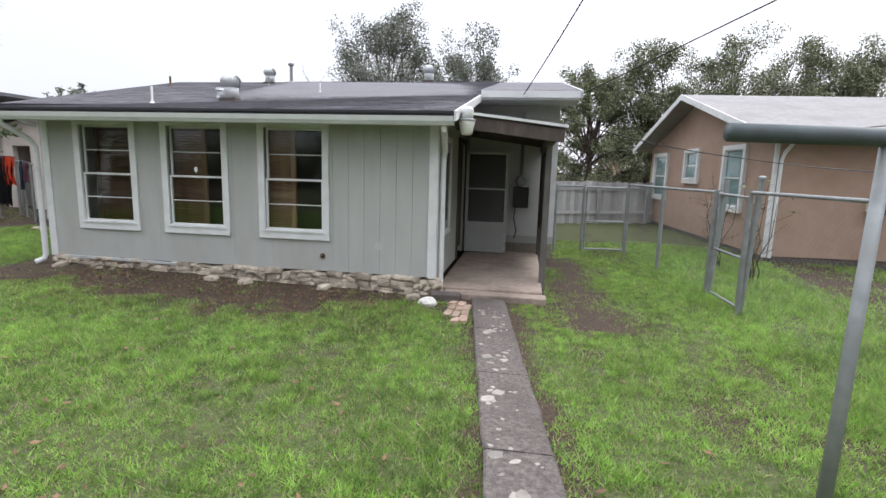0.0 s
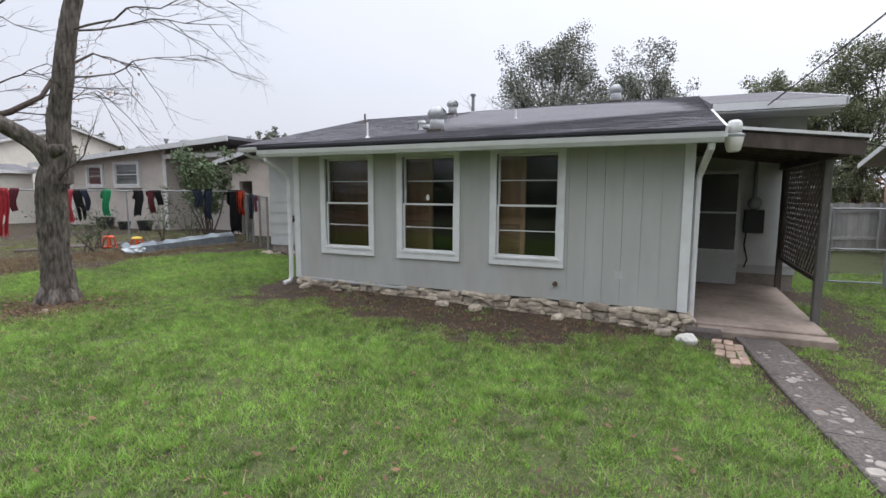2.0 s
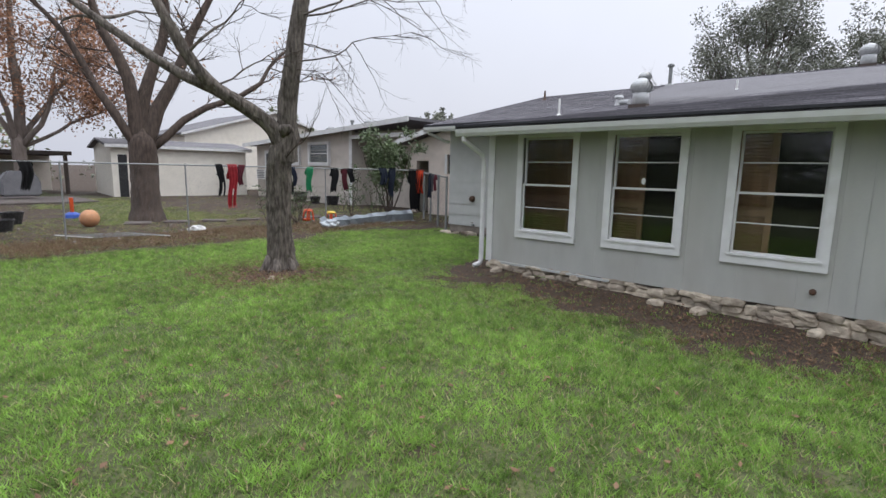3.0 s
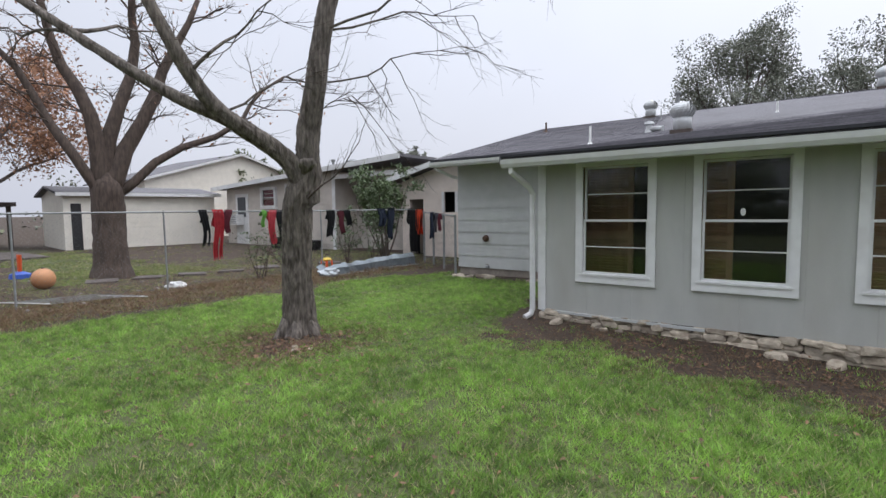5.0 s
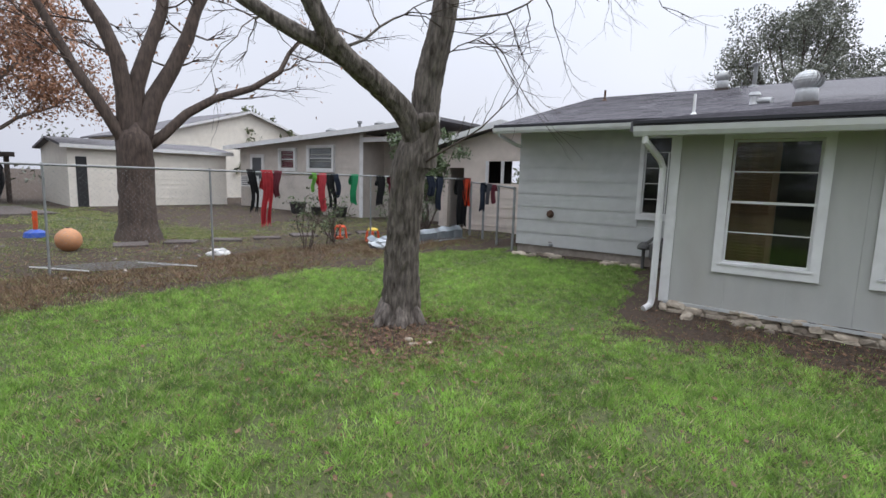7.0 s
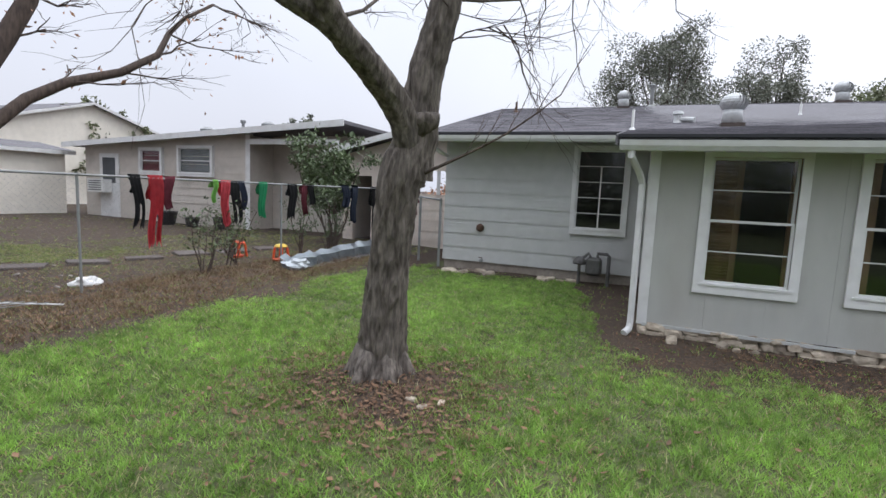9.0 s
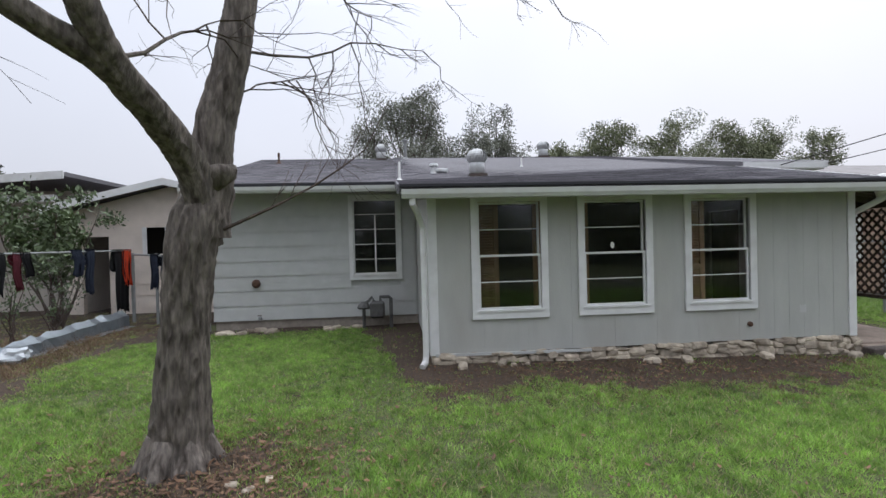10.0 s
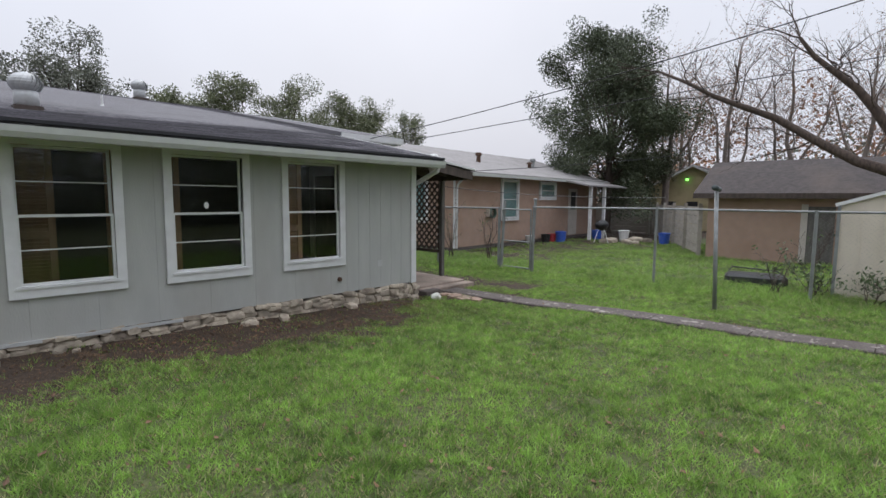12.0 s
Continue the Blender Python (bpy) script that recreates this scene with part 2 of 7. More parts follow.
def ground_mat():
    m = bpy.data.materials.new("lawn_soil")
    m.use_nodes = True
    n, l = m.node_tree.nodes, m.node_tree.links
    b = n["Principled BSDF"]
    b.inputs["Roughness"].default_value = 0.95
    geo, att = n.new("ShaderNodeNewGeometry"), n.new("ShaderNodeAttribute")
    att.attribute_name = "bare"
    fine, mid = n.new("ShaderNodeTexNoise"), n.new("ShaderNodeTexNoise")
    fine.inputs["Scale"].default_value, fine.inputs["Detail"].default_value = 28, 6
    mid.inputs["Scale"].default_value, mid.inputs["Detail"].default_value = 1.1, 5
    l.new(geo.outputs["Position"], fine.inputs["Vector"])
    l.new(geo.outputs["Position"], mid.inputs["Vector"])
    soil, turf, mix = n.new("ShaderNodeValToRGB"), n.new("ShaderNodeValToRGB"), n.new("ShaderNodeMixRGB")
    for r, a, c in ((soil, (0.018, 0.011, 0.007), (0.080, 0.050, 0.029)), (turf, (0.038, 0.043, 0.015), (0.100, 0.116, 0.037))):
        r.color_ramp.elements[0].position, r.color_ramp.elements[0].color = 0.32, (*a, 1)
        r.color_ramp.elements[1].position, r.color_ramp.elements[1].color = 0.72, (*c, 1)
        l.new(fine.outputs["Fac"], r.inputs["Fac"])
    add, sub = n.new("ShaderNodeMath"), n.new("ShaderNodeMapRange")
    sub.inputs["From Min"].default_value, sub.inputs["From Max"].default_value = 0.40, 0.62
    l.new(mid.outputs["Fac"], add.inputs[0])
    add.operation = "MULTIPLY_ADD"
    add.inputs[1].default_value = 0.45
    l.new(att.outputs["Fac"], add.inputs[2])
    l.new(add.outputs[0], sub.inputs["Value"])
    l.new(sub.outputs["Result"], mix.inputs["Fac"])
    l.new(turf.outputs["Color"], mix.inputs["Color1"])
    l.new(soil.outputs["Color"], mix.inputs["Color2"])
    l.new(mix.outputs["Color"], b.inputs["Base Color"])
    bp = n.new("ShaderNodeBump")
    bp.inputs["Strength"].default_value, bp.inputs["Distance"].default_value = 0.7, 0.03
    l.new(fine.outputs["Fac"], bp.inputs["Height"])
    l.new(bp.outputs["Normal"], b.inputs["Normal"])
    return m


SOIL = ground_mat()

# ---- building helpers ----


def mesh_of(name, bm, material, smooth=False):
    me = bpy.data.meshes.new(name)
    bmesh.ops.recalc_face_normals(bm, faces=bm.faces)
    bm.to_mesh(me)
    bm.free()
    for x in (material if isinstance(material, (list, tuple)) else [material]):
        me.materials.append(x)
    if smooth:
        me.shade_smooth()
    return me


def part(name, bm, material, parent=None, label="", smooth=False):
    ob = new(name, mesh_of(name, bm, material, smooth))
    if parent is not None:
        ob.parent = parent
        ob.matrix_parent_inverse = parent.matrix_world.inverted()
    if label:
        ob["label"] = label
    return ob


def thing(name, label, category, at=(0, 0, 0), group="", kind=""):
    ob = new(name)
    ob.location = at
    ob.matrix_world = Matrix.Translation(at)
    return tagged(ob, label, category, group, kind)


def box(bm, x0, x1, y0, y1, z0, z1, m=None):
    vs = [bm.verts.new(Vector((x, y, z))) for x in (x0, x1) for y in (y0, y1) for z in (z0, z1)]
    if m is not None:
        for v in vs:
            v.co = m @ v.co
    for f in ((0, 1, 3, 2), (4, 6, 7, 5), (0, 4, 5, 1), (2, 3, 7, 6), (0, 2, 6, 4), (1, 5, 7, 3)):
        bm.faces.new([vs[i] for i in f])
    return bm


def boxes(*items):
    bm = bmesh.new()
    for it in items:
        box(bm, *it)
    return bm


def bevelled(bm, w=0.006):
    bmesh.ops.bevel(bm, geom=list(bm.edges), offset=w, segments=1, affect="EDGES")
    return bm


def tube(bm, pts, radii, seg=8, cap=True, knots=0.0):
    """A tapered tube along pts."""
    rings = []
    pts = [Vector(p) for p in pts]
    prev = None
    for i, p in enumerate(pts):
        d = (pts[min(i + 1, len(pts) - 1)] - pts[max(i - 1, 0)]).normalized()
        if prev is None:
            side = d.orthogonal().normalized()
        else:
            side = (prev - prev.dot(d) * d)
            side = side.normalized() if side.length > 1e-6 else d.orthogonal().normalized()
        prev = side
        up = d.cross(side)
        ring = []
        for k in range(seg):
            a = 2 * math.pi * k / seg
            r = radii[i] * (1 + knots * noise.noise(Vector((p.x * 3 + math.cos(a) * 1.7, p.y * 3 + math.sin(a) * 1.7, p.z * 1.2))))
            ring.append(bm.verts.new(p + r * (math.cos(a) * side + math.sin(a) * up)))
        rings.append(ring)
    for a, b in zip(rings, rings[1:]):
        for k in range(seg):
            bm.faces.new((a[k], a[(k + 1) % seg], b[(k + 1) % seg], b[k]))
    if cap:
        bm.faces.new(rings[0][::-1])
        bm.faces.new(rings[-1])
    return bm


def lathe(bm, at, profile, seg=16):
    """A turned body: profile rows of (radius, height) above at."""
    at = Vector(at)
    rings = [[bm.verts.new(at + Vector((r * math.cos(2 * math.pi * k / seg), r * math.sin(2 * math.pi * k / seg), z))) for k in range(seg)] for r, z in profile]
    for a, b in zip(rings, rings[1:]):
        for k in range(seg):
            bm.faces.new((a[k], a[(k + 1) % seg], b[(k + 1) % seg], b[k]))
    bm.faces.new(rings[0][::-1])
    bm.faces.new(rings[-1])
    return bm


def prism(bm, poly, axis, a, b):
    """A slab with outline poly in the two other axes, from a to b along axis (0 x, 1 y)."""
    def at(p, v):
        return (v, p[0], p[1]) if axis == 0 else (p[0], v, p[1])
    lo, hi = [bm.verts.new(at(p, a)) for p in poly], [bm.verts.new(at(p, b)) for p in poly]
    bm.faces.new(lo)
    bm.faces.new(hi[::-1])
    for i in range(len(poly)):
        j = (i + 1) % len(poly)
        bm.faces.new((lo[i], hi[i], hi[j], lo[j]))
    return bm


def put(mesh, name, parent, m, label=""):
    ob = new(name, mesh)
    ob.parent = parent
    ob.matrix_parent_inverse = parent.matrix_world.inverted()
    ob.matrix_basis = m
    if label:
        ob["label"] = label
    return ob

# ---- ground ----
TREE = Vector((-8.12, -2.62, 0.08))


def bare(x, y):
    """How bare of grass the ground is, 0 to 1."""
    n1 = noise.noise(Vector((x * 0.9, y * 0.9, 3.1)))
    n2 = noise.noise(Vector((x * 2.6, y * 2.6, 7.7)))
    b = 0.0
    if -10.1 < x < 3.0 and y < 3.5:
        side = min(1.0, max(0.0, -6.35 + 0.25 * n1 - x) / 0.9)
        edge = -0.85 - 0.85 * min(1.0, max(0.0, -0.2 - x) / 1.5) * min(1.0, max(0.0, 6.6 + x) / 1.2) - 0.5 * n1 - 0.4 * n2
        edge = edge * (1 - side) + (2.6 + 0.5 * n1) * side
        b = max(b, min(1.0, (y - edge) / 0.8 + 0.35 + 0.25 * n2))
        if 1.2 < x < 3.0:
            b = max(0.0, min(1.0, 1.15 - abs(x - 1.95) / 0.75 + 0.6 * n1)) if -1.2 < y else 0.0
    n3 = noise.noise(Vector((x * 1.9, y * 1.9, 12.0))) + 0.6 * noise.noise(Vector((x * 5.2, y * 5.2, 1.0)))
    b = max(b, min(0.44, (n3 - 0.30) * 1.2))
    d = math.hypot(x - TREE.x - 0.25, y - TREE.y + 0.35)
    b = max(b, min(1.0, 1.35 - d / 0.75 + 0.5 * n2))
    if x < -9.0:
        line = (-10.8 - 0.09 * max(0.0, -2.5 - y) if y < 0.8 else -10.8 + 0.2 * (y - 0.8)) + 0.3 * n1
        b = max(b, min(1.0, (line - x) / 0.35 + 0.3))
        if x < -15.4 - 1.2 * n1 and y > -3.2 + n1:
            green = min(1.0, max(0.0, (0.9 + 1.4 * n1 - y) / 1.6))
            b += (min(b, 0.22 + 0.5 * n1 + 0.3 * n2) - b) * green
    dx = x - (0.78 + (-0.1 - y) * 0.118)
    if -9 < y < 0.2 and -0.42 < dx < 0.62:
        b = max(b, min(1.0, 1.5 - abs(dx) / (0.26 if dx < 0 else 0.36) + 0.45 * n2))
    if 2.6 < x < 4.2 and -9 < y < 5:
        b = max(b, 0.25 + 0.5 * n1)
    if x > 6.0 and y > 0.5:
        b = max(b, min(1.0, 0.45 * min(1.0, (y - 0.5) / 2.0) + 0.45 + 0.8 * n1 + 0.4 * n2))
    return b


def make_ground():
    bm = bmesh.new()
    def steps(lo, hi, fine_lo, fine_hi, fine):
        out, v, g = [], fine_lo, fine
        n = round((fine_hi - fine_lo) / fine)
        out = [fine_lo + i * fine for i in range(n + 1)]
        s, v = fine, fine_hi
        while v < hi:
            s *= 1.35
            v = min(hi, v + s)
            out.append(v)
        s, v = fine, fine_lo
        while v > lo:
            s *= 1.35
            v = max(lo, v - s)
            out.insert(0, v)
        return out
    xs, ys = steps(-900, 900, -17, 8, 0.2), steps(-900, 900, -9, 6, 0.2)
    grid = [[bm.verts.new((x, y, height(x, y))) for y in ys] for x in xs]
    for i in range(len(xs) - 1):
        for j in range(len(ys) - 1):
            bm.faces.new((grid[i][j], grid[i + 1][j], grid[i + 1][j + 1], grid[i][j + 1]))
    values = [bare(x, y) for x in xs for y in ys]
    ob = part("ground", bm, SOIL, smooth=True)
    a = ob.data.attributes.new("bare", "FLOAT", "POINT")
    a.data.foreach_set("value", values)
    return tagged(ob, "green winter lawn with bare brown soil patches", "ground", kind="structure")


make_ground()

# ---- house ----
house = thing("house", "single-storey grey wooden house with white trim and a shingle roof", "house")
WIN = [(-5.48, -4.45), (-4.035, -2.985), (-2.525, -1.475)]
WZ0, WZ1, BASE, TOP = 0.69, 2.325, 0.25, 2.40
TRIM = 0.095
MY = 3.50
BW = (-7.35, -6.32, 1.02, 2.69)
RY, RZ = 8.8, 4.30


def ring(bm, x0, x1, y0, y1, z0, z1, w, m):
    """A four-sided frame of width w in one piece."""
    def loop(e, y):
        return [bm.verts.new(m @ Vector(c)) for c in ((x0 + e, y, z0 + e), (x1 - e, y, z0 + e), (x1 - e, y, z1 - e), (x0 + e, y, z1 - e))]
    a, b, c, d = loop(0, y0), loop(w, y0), loop(w, y1), loop(0, y1)
    for p, q in ((a, b), (b, c), (c, d), (d, a)):
        for k in range(4):
            bm.faces.new((p[k], p[(k + 1) % 4], q[(k + 1) % 4], q[k]))


def window(parent, x0, x1, z0, z1, y, rows_up=2, frame_mat=None, trim=TRIM, cols=1, name="window", depth=0.05, m=None, back=0.002, casement=False):
    """A sash window seen from -y: casing, two sashes with glazing bars, panes."""
    frame_mat = frame_mat or WHITE
    m = m or Matrix.Identity(4)
    bm = bmesh.new()
    ring(bm, x0, x1, y - 0.03, y + back, z0, z1, trim, m)
    win = part(name, bm, frame_mat, parent, "white-painted window casing with glazed sashes")
    part("sill", boxes((x0 + trim * 0.6, x1 - trim * 0.6, y - 0.045, y + 0.03, z0 + trim, z0 + trim + 0.025, m)), frame_mat, win)
    a, b, c, d = x0 + trim, x1 - trim, z0 + trim + 0.025, z1 - trim
    mid = (c + d) / 2
    for lo, hi, yy in ((c, d, y + 0.012),) if casement else ((c, mid + 0.015, y + 0.012), (mid - 0.015, d, y + depth)):
        s = 0.028
        bm = bmesh.new()
        ring(bm, a, b, yy, yy + 0.03, lo, hi, s, m)
        part("sash", bm, frame_mat, win)
        for r in range(1, rows_up):
            z = lo + (hi - lo) * r / rows_up
            part("glazing_bar", boxes((a + s, b - s, yy + 0.006, yy + 0.024, z - 0.006, z + 0.006, m)), frame_mat, win)
        for q in range(1, cols):
            x = a + (b - a) * q / cols
            part("glazing_bar", boxes((x - 0.012, x + 0.012, yy + 0.004, yy + 0.026, lo + s, hi - ((hi - lo) / rows_up if casement else s), m)), frame_mat, win)
        for r in range(rows_up):
            z = lo + (hi - lo) * r / rows_up
            for q in range(cols):
                x = a + (b - a) * q / cols
                p = part("pane", boxes((x + 0.002, x + (b - a) / cols - 0.002, yy + 0.012, yy + 0.016, z + 0.004, z + (hi - lo) / rows_up - 0.004, m)), GLASS, win)
                p.visible_shadow = False
    return win


# front wall: boards with open grooves, cut round the windows
def board_wall(parent, cuts, y, x_from, x_to, z0, z1, groove=0.60, gap=0.0009):
    edges, x = [x_from], x_from + groove
    while x < x_to - 0.05:
        edges.append(x)
        x += groove
    edges.append(x_to)
    for a, b in zip(edges, edges[1:]):
        marks = sorted({a, b, *[v for c in cuts for v in c[:2] if a < v < b]})
        bm = bmesh.new()
        for p, q in zip(marks, marks[1:]):
            l, r = p + (gap if p == a else 0), q - (gap if q == b else 0)
            hole = [c for c in cuts if c[0] <= (p + q) / 2 <= c[1]]
            if hole:
                box(bm, l, r, y, y + 0.02, z0, hole[0][2])
                part("siding_board", boxes((l, r, y, y + 0.02, hole[0][3], z1)), SIDING, parent)
            else:
                box(bm, l, r, y, y + 0.02, z0, z1)
        part("siding_board", bm, SIDING, parent)


cuts = [(a + 0.05, b - 0.05, WZ0 + 0.05, WZ1 - 0.05) for a, b in WIN]
bm = bmesh.new()
edges = [-6.0] + [v for c in cuts for v in c[:2]] + [0.0]
for i in range(0, len(edges), 2):
    box(bm, edges[i], edges[i + 1], 0.021, 0.13, BASE, TOP)
for c in cuts:
    box(bm, c[0], c[1], 0.021, 0.13, BASE, c[2])
    box(bm, c[0], c[1], 0.021, 0.13, c[3], TOP)
front_wall = part("front_wall", bm, SIDING, house, "sage grey grooved plywood wall")
board_wall(front_wall, cuts, 0.0, -5.93, -1.43, BASE, TOP)
board_wall(front_wall, [], 0.0, -1.43, -0.07, BASE, TOP, 0.2267, 0.0015)
for a, b in WIN:
    window(house, a, b, WZ0, WZ1, -0.004)
for x0, x1 in ((-6.02, -5.93), (-0.07, 0.02)):
    part("corner_board", boxes((x0, x1, -0.02, 0.02, BASE - 0.01, TOP)), WHITE, house)
part("corner_board", boxes((-6.045, -6.02, -0.02, 0.08, BASE - 0.01, TOP)), WHITE, house)
part("corner_board", boxes((0.02, 0.045, -0.02, 0.10, BASE - 0.01, TOP)), WHITE, house)
part("side_wall", prism(bmesh.new(), [(0.13, BASE - 0.1), (MY, BASE - 0.1), (MY, 2.93), (2.85, 2.79), (0.13, 2.405)], 0, -6.02, -5.90), SIDING, house)
# right wall with the back door opening
bm = boxes((-0.10, 0.02, 0.13, 2.20, BASE - 0.1, TOP), (-0.10, 0.02, 3.06, MY, BASE - 0.1, TOP), (-0.10, 0.02, 2.20, 3.06, 2.2, TOP))
prism(bm, [(0.13, TOP), (MY, TOP), (MY, 3.12), (0.13, 2.42)], 0, -0.10, 0.02)
part("side_wall", bm, SIDING, house)
part("door_casing", boxes((0.02, 0.045, 2.11, 2.20, 0.15, 2.28), (0.02, 0.045, 3.06, 3.15, 0.15, 2.28), (0.02, 0.045, 2.20, 3.06, 2.2, 2.28)), WOOD_DARK, house)
side_window = part("side_window", boxes((0.021, 0.05, 0.45, 0.53, 0.75, 2.2), (0.021, 0.05, 1.15, 1.23, 0.75, 2.2), (0.021, 0.05, 0.53, 1.15, 2.12, 2.2), (0.021, 0.05, 0.53, 1.15, 0.75, 0.83)), WHITE, house)
part("pane", boxes((0.022, 0.03, 0.53, 1.15, 0.83, 2.12)), GLASS, side_window)
part("skirt_strip", box(bmesh.new(), 0, 2.1, -0.03, 0.0, 0, 0.035, pose(-5.98, -0.003, 0.225, 0, 0.6, 0)), LAP, house, "loose grey skirting strip")
part("patch_plate", boxes((-0.82, -0.72, -0.004, -0.0005, 0.60, 0.70)), LAP, house)
# room behind the windows, its dimness put into the wall colour
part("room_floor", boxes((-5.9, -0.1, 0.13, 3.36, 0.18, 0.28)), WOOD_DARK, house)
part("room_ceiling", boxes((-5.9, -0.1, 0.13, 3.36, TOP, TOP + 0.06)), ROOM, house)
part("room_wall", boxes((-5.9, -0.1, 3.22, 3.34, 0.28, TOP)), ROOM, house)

# main body with lap siding
part("main_wall", boxes((-9.95, BW[0] + 0.05, MY + 0.02, MY + 0.16, 0.30, 2.86), (BW[0] + 0.05, BW[1] - 0.05, MY + 0.02, MY + 0.16, 0.30, BW[2] + 0.05), (BW[0] + 0.05, BW[1] - 0.05, MY + 0.02, MY + 0.16, BW[3] - 0.05, 2.86), (BW[1] - 0.05, -5.8, MY + 0.02, MY + 0.16, 0.30, 2.86), (-5.8, 1.78, MY + 0.02, MY + 0.16, 0.30, 2.90), (-9.95, -9.8, MY + 0.16, 14.2, 0.3, 2.86), (1.63, 1.78, MY + 0.16, 14.2, 0.3, 3.0), (-9.8, 1.63, 14.05, 14.2, 0.3, 2.86)), LAP, house, "pale grey lap siding wall")
part("main_gable", prism(bmesh.new(), [(3.52, 2.86), (14.2, 2.86), (RY, 4.26)], 0, -9.94, -9.82), LAP, house)
part("main_gable", prism(bmesh.new(), [(3.52, 2.99), (14.2, 2.86), (RY, 4.26)], 0, 1.65, 1.77), LAP, house)
for b in ((-9.92, -6.03, MY + 0.03, MY + 0.15, -0.2, 0.30), (0.05, 1.76, MY + 0.05, MY + 0.15, -0.2, 0.30), (-9.92, -9.8, MY + 0.15, 14.1, -0.2, 0.3), (1.64, 1.76, MY + 0.15, 14.1, -0.2, 0.3)):
    part("footing", boxes(b), FOOTING, house)


def lap_rows(parent, x0, x1, z0, z1, rise, y, hole=None, material=None):
    z = z0
    while z < z1 - 0.02:
        t = min(z + rise, z1)
        spans = [(x0, x1)]
        if hole and z < hole[3] and t > hole[2]:
            spans = [(x0, hole[0]), (hole[1], x1)]
        for a, b in spans:
            if b - a < 0.02:
                continue
            part("lap_board", prism(bmesh.new(), [(y + 0.02, z), (y - 0.006, z), (y + 0.010, t + 0.004), (y + 0.02, t + 0.004)], 0, a, b), material or LAP, parent)
        z = t


lap_rows(house, -9.95, -6.05, 0.30, 2.86, 0.285, MY, (BW[0] + 0.03, BW[1] - 0.03, BW[2] + 0.03, BW[3] - 0.03))
lap_rows(house, 0.06, 1.78, 0.45, 2.445, 0.285, MY, None, WHITE_LAP)
# Grey siding above the lean-to; eave shadow is put into this tone too.
lap_rows(house, 0.06, 1.78, 2.445, 3.015, 0.285, MY, None, SIDING)
window(house, BW[0], BW[1], BW[2], BW[3], MY - 0.015, rows_up=5, cols=2, trim=0.085, casement=True)
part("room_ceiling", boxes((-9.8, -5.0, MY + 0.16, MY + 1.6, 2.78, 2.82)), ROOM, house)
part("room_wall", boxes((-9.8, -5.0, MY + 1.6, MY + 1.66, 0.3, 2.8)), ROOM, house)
part("soffit", boxes((-10.2, -6.45, 2.90, MY, 2.775, 2.80)), WHITE, house)

# roofs

def roof_z(x, y):
    """Height of the shingles: a low-pitched addition that meets the steeper main roof."""
    if x < -6.4:
        return 2.86 + (RZ - 2.86) * (y - 2.85) / (RY - 2.85)
    k = 2.89 + 0.19 * (x + 6.4) / 6.7
    return 2.425 + (k - 2.425) * (y + 0.42) / 3.27 if y < 2.85 else k + (RZ + 0.02 - k) * (y - 2.85) / (RY - 2.85)


def roof_sheet(x0, x1, ys, thick=0.09):
    bm = bmesh.new()
    for a, b in zip(ys, ys[1:]):
        v = [bm.verts.new((x, y, roof_z(x + e, y) - d)) for d in (thick, 0) for x, y, e in ((x0, a, 0.001), (x1, a, -0.001), (x1, b, -0.001), (x0, b, 0.001))]
        for f in ((0, 1, 2, 3), (7, 6, 5, 4), (0, 4, 5, 1), (1, 5, 6, 2), (2, 6, 7, 3), (3, 7, 4, 0)):
            bm.faces.new([v[i] for i in f])
    return part("roof", bm, SHINGLE, house, "weathered grey shingle roof")


front_roof = roof_sheet(-6.40, 0.30, (-0.42, 2.85))
main_roof = roof_sheet(-6.40, 0.30, (2.85, RY))
left_roof = roof_sheet(-10.25, -6.40, (2.85, RY))
part("roof", prism(bmesh.new(), [(2.62, 3.05), (RY, RZ - 0.09), (RY, RZ), (2.62, 3.14)], 0, 0.30, 2.06), SHINGLE, house)
part("roof", prism(bmesh.new(), [(RY, RZ - 0.09), (14.7, 2.75), (14.7, 2.84), (RY, RZ)], 0, -10.25, 2.06), SHINGLE, house)


def courses(parent, x0, x1, y0, y1, step=0.145):
    """Shingle courses as thin overlapping tabs."""
    n = int((y1 - y0) * 1.02 / step)
    bm = bmesh.new()
    for i in range(n):
        a, b = y0 + (y1 - y0) * i / n, y0 + (y1 - y0) * (i + 1) / n
        x = x0 - random.uniform(0, 0.3)
        while x < x1:
            w = random.uniform(0.28, 0.36)
            l, r = max(x0 + 0.001, x + 0.003), min(x1 - 0.001, x + w)
            if r - l > 0.02:
                d = random.uniform(0.0, 0.004)
                e = b - 1e-4
                v = [bm.verts.new(c) for c in ((l, a, roof_z(l, a) + 0.001), (r, a, roof_z(r, a) + 0.001), (l, a, roof_z(l, a) + 0.009 + d), (r, a, roof_z(r, a) + 0.009 + d), (l, b, roof_z(l, e) + 0.003), (r, b, roof_z(r, e) + 0.003))]
                bm.faces.new((v[0], v[1], v[3], v[2]))
                bm.faces.new((v[2], v[3], v[5], v[4]))
            x += w
    ob = part("shingles", bm, SHINGLES, parent, "rows of weathered grey shingles")
    tagged(ob, kind="stuff")


SHINGLES = mat("weathered_shingle_tabs", (0.15, 0.143, 0.157), 0.95, 0.3, 30, 0.4, 120, dirt=(0.105, 0.10, 0.105), dirt_scale=0.9, dirt_amount=0.7, per="island")
courses(front_roof, -6.40, 0.30, -0.42, 2.85)
courses(main_roof, -6.40, 0.30, 2.85, RY)
courses(left_roof, -10.25, -6.40, 2.85, RY)
# gutters and fascia
GZ = 2.365


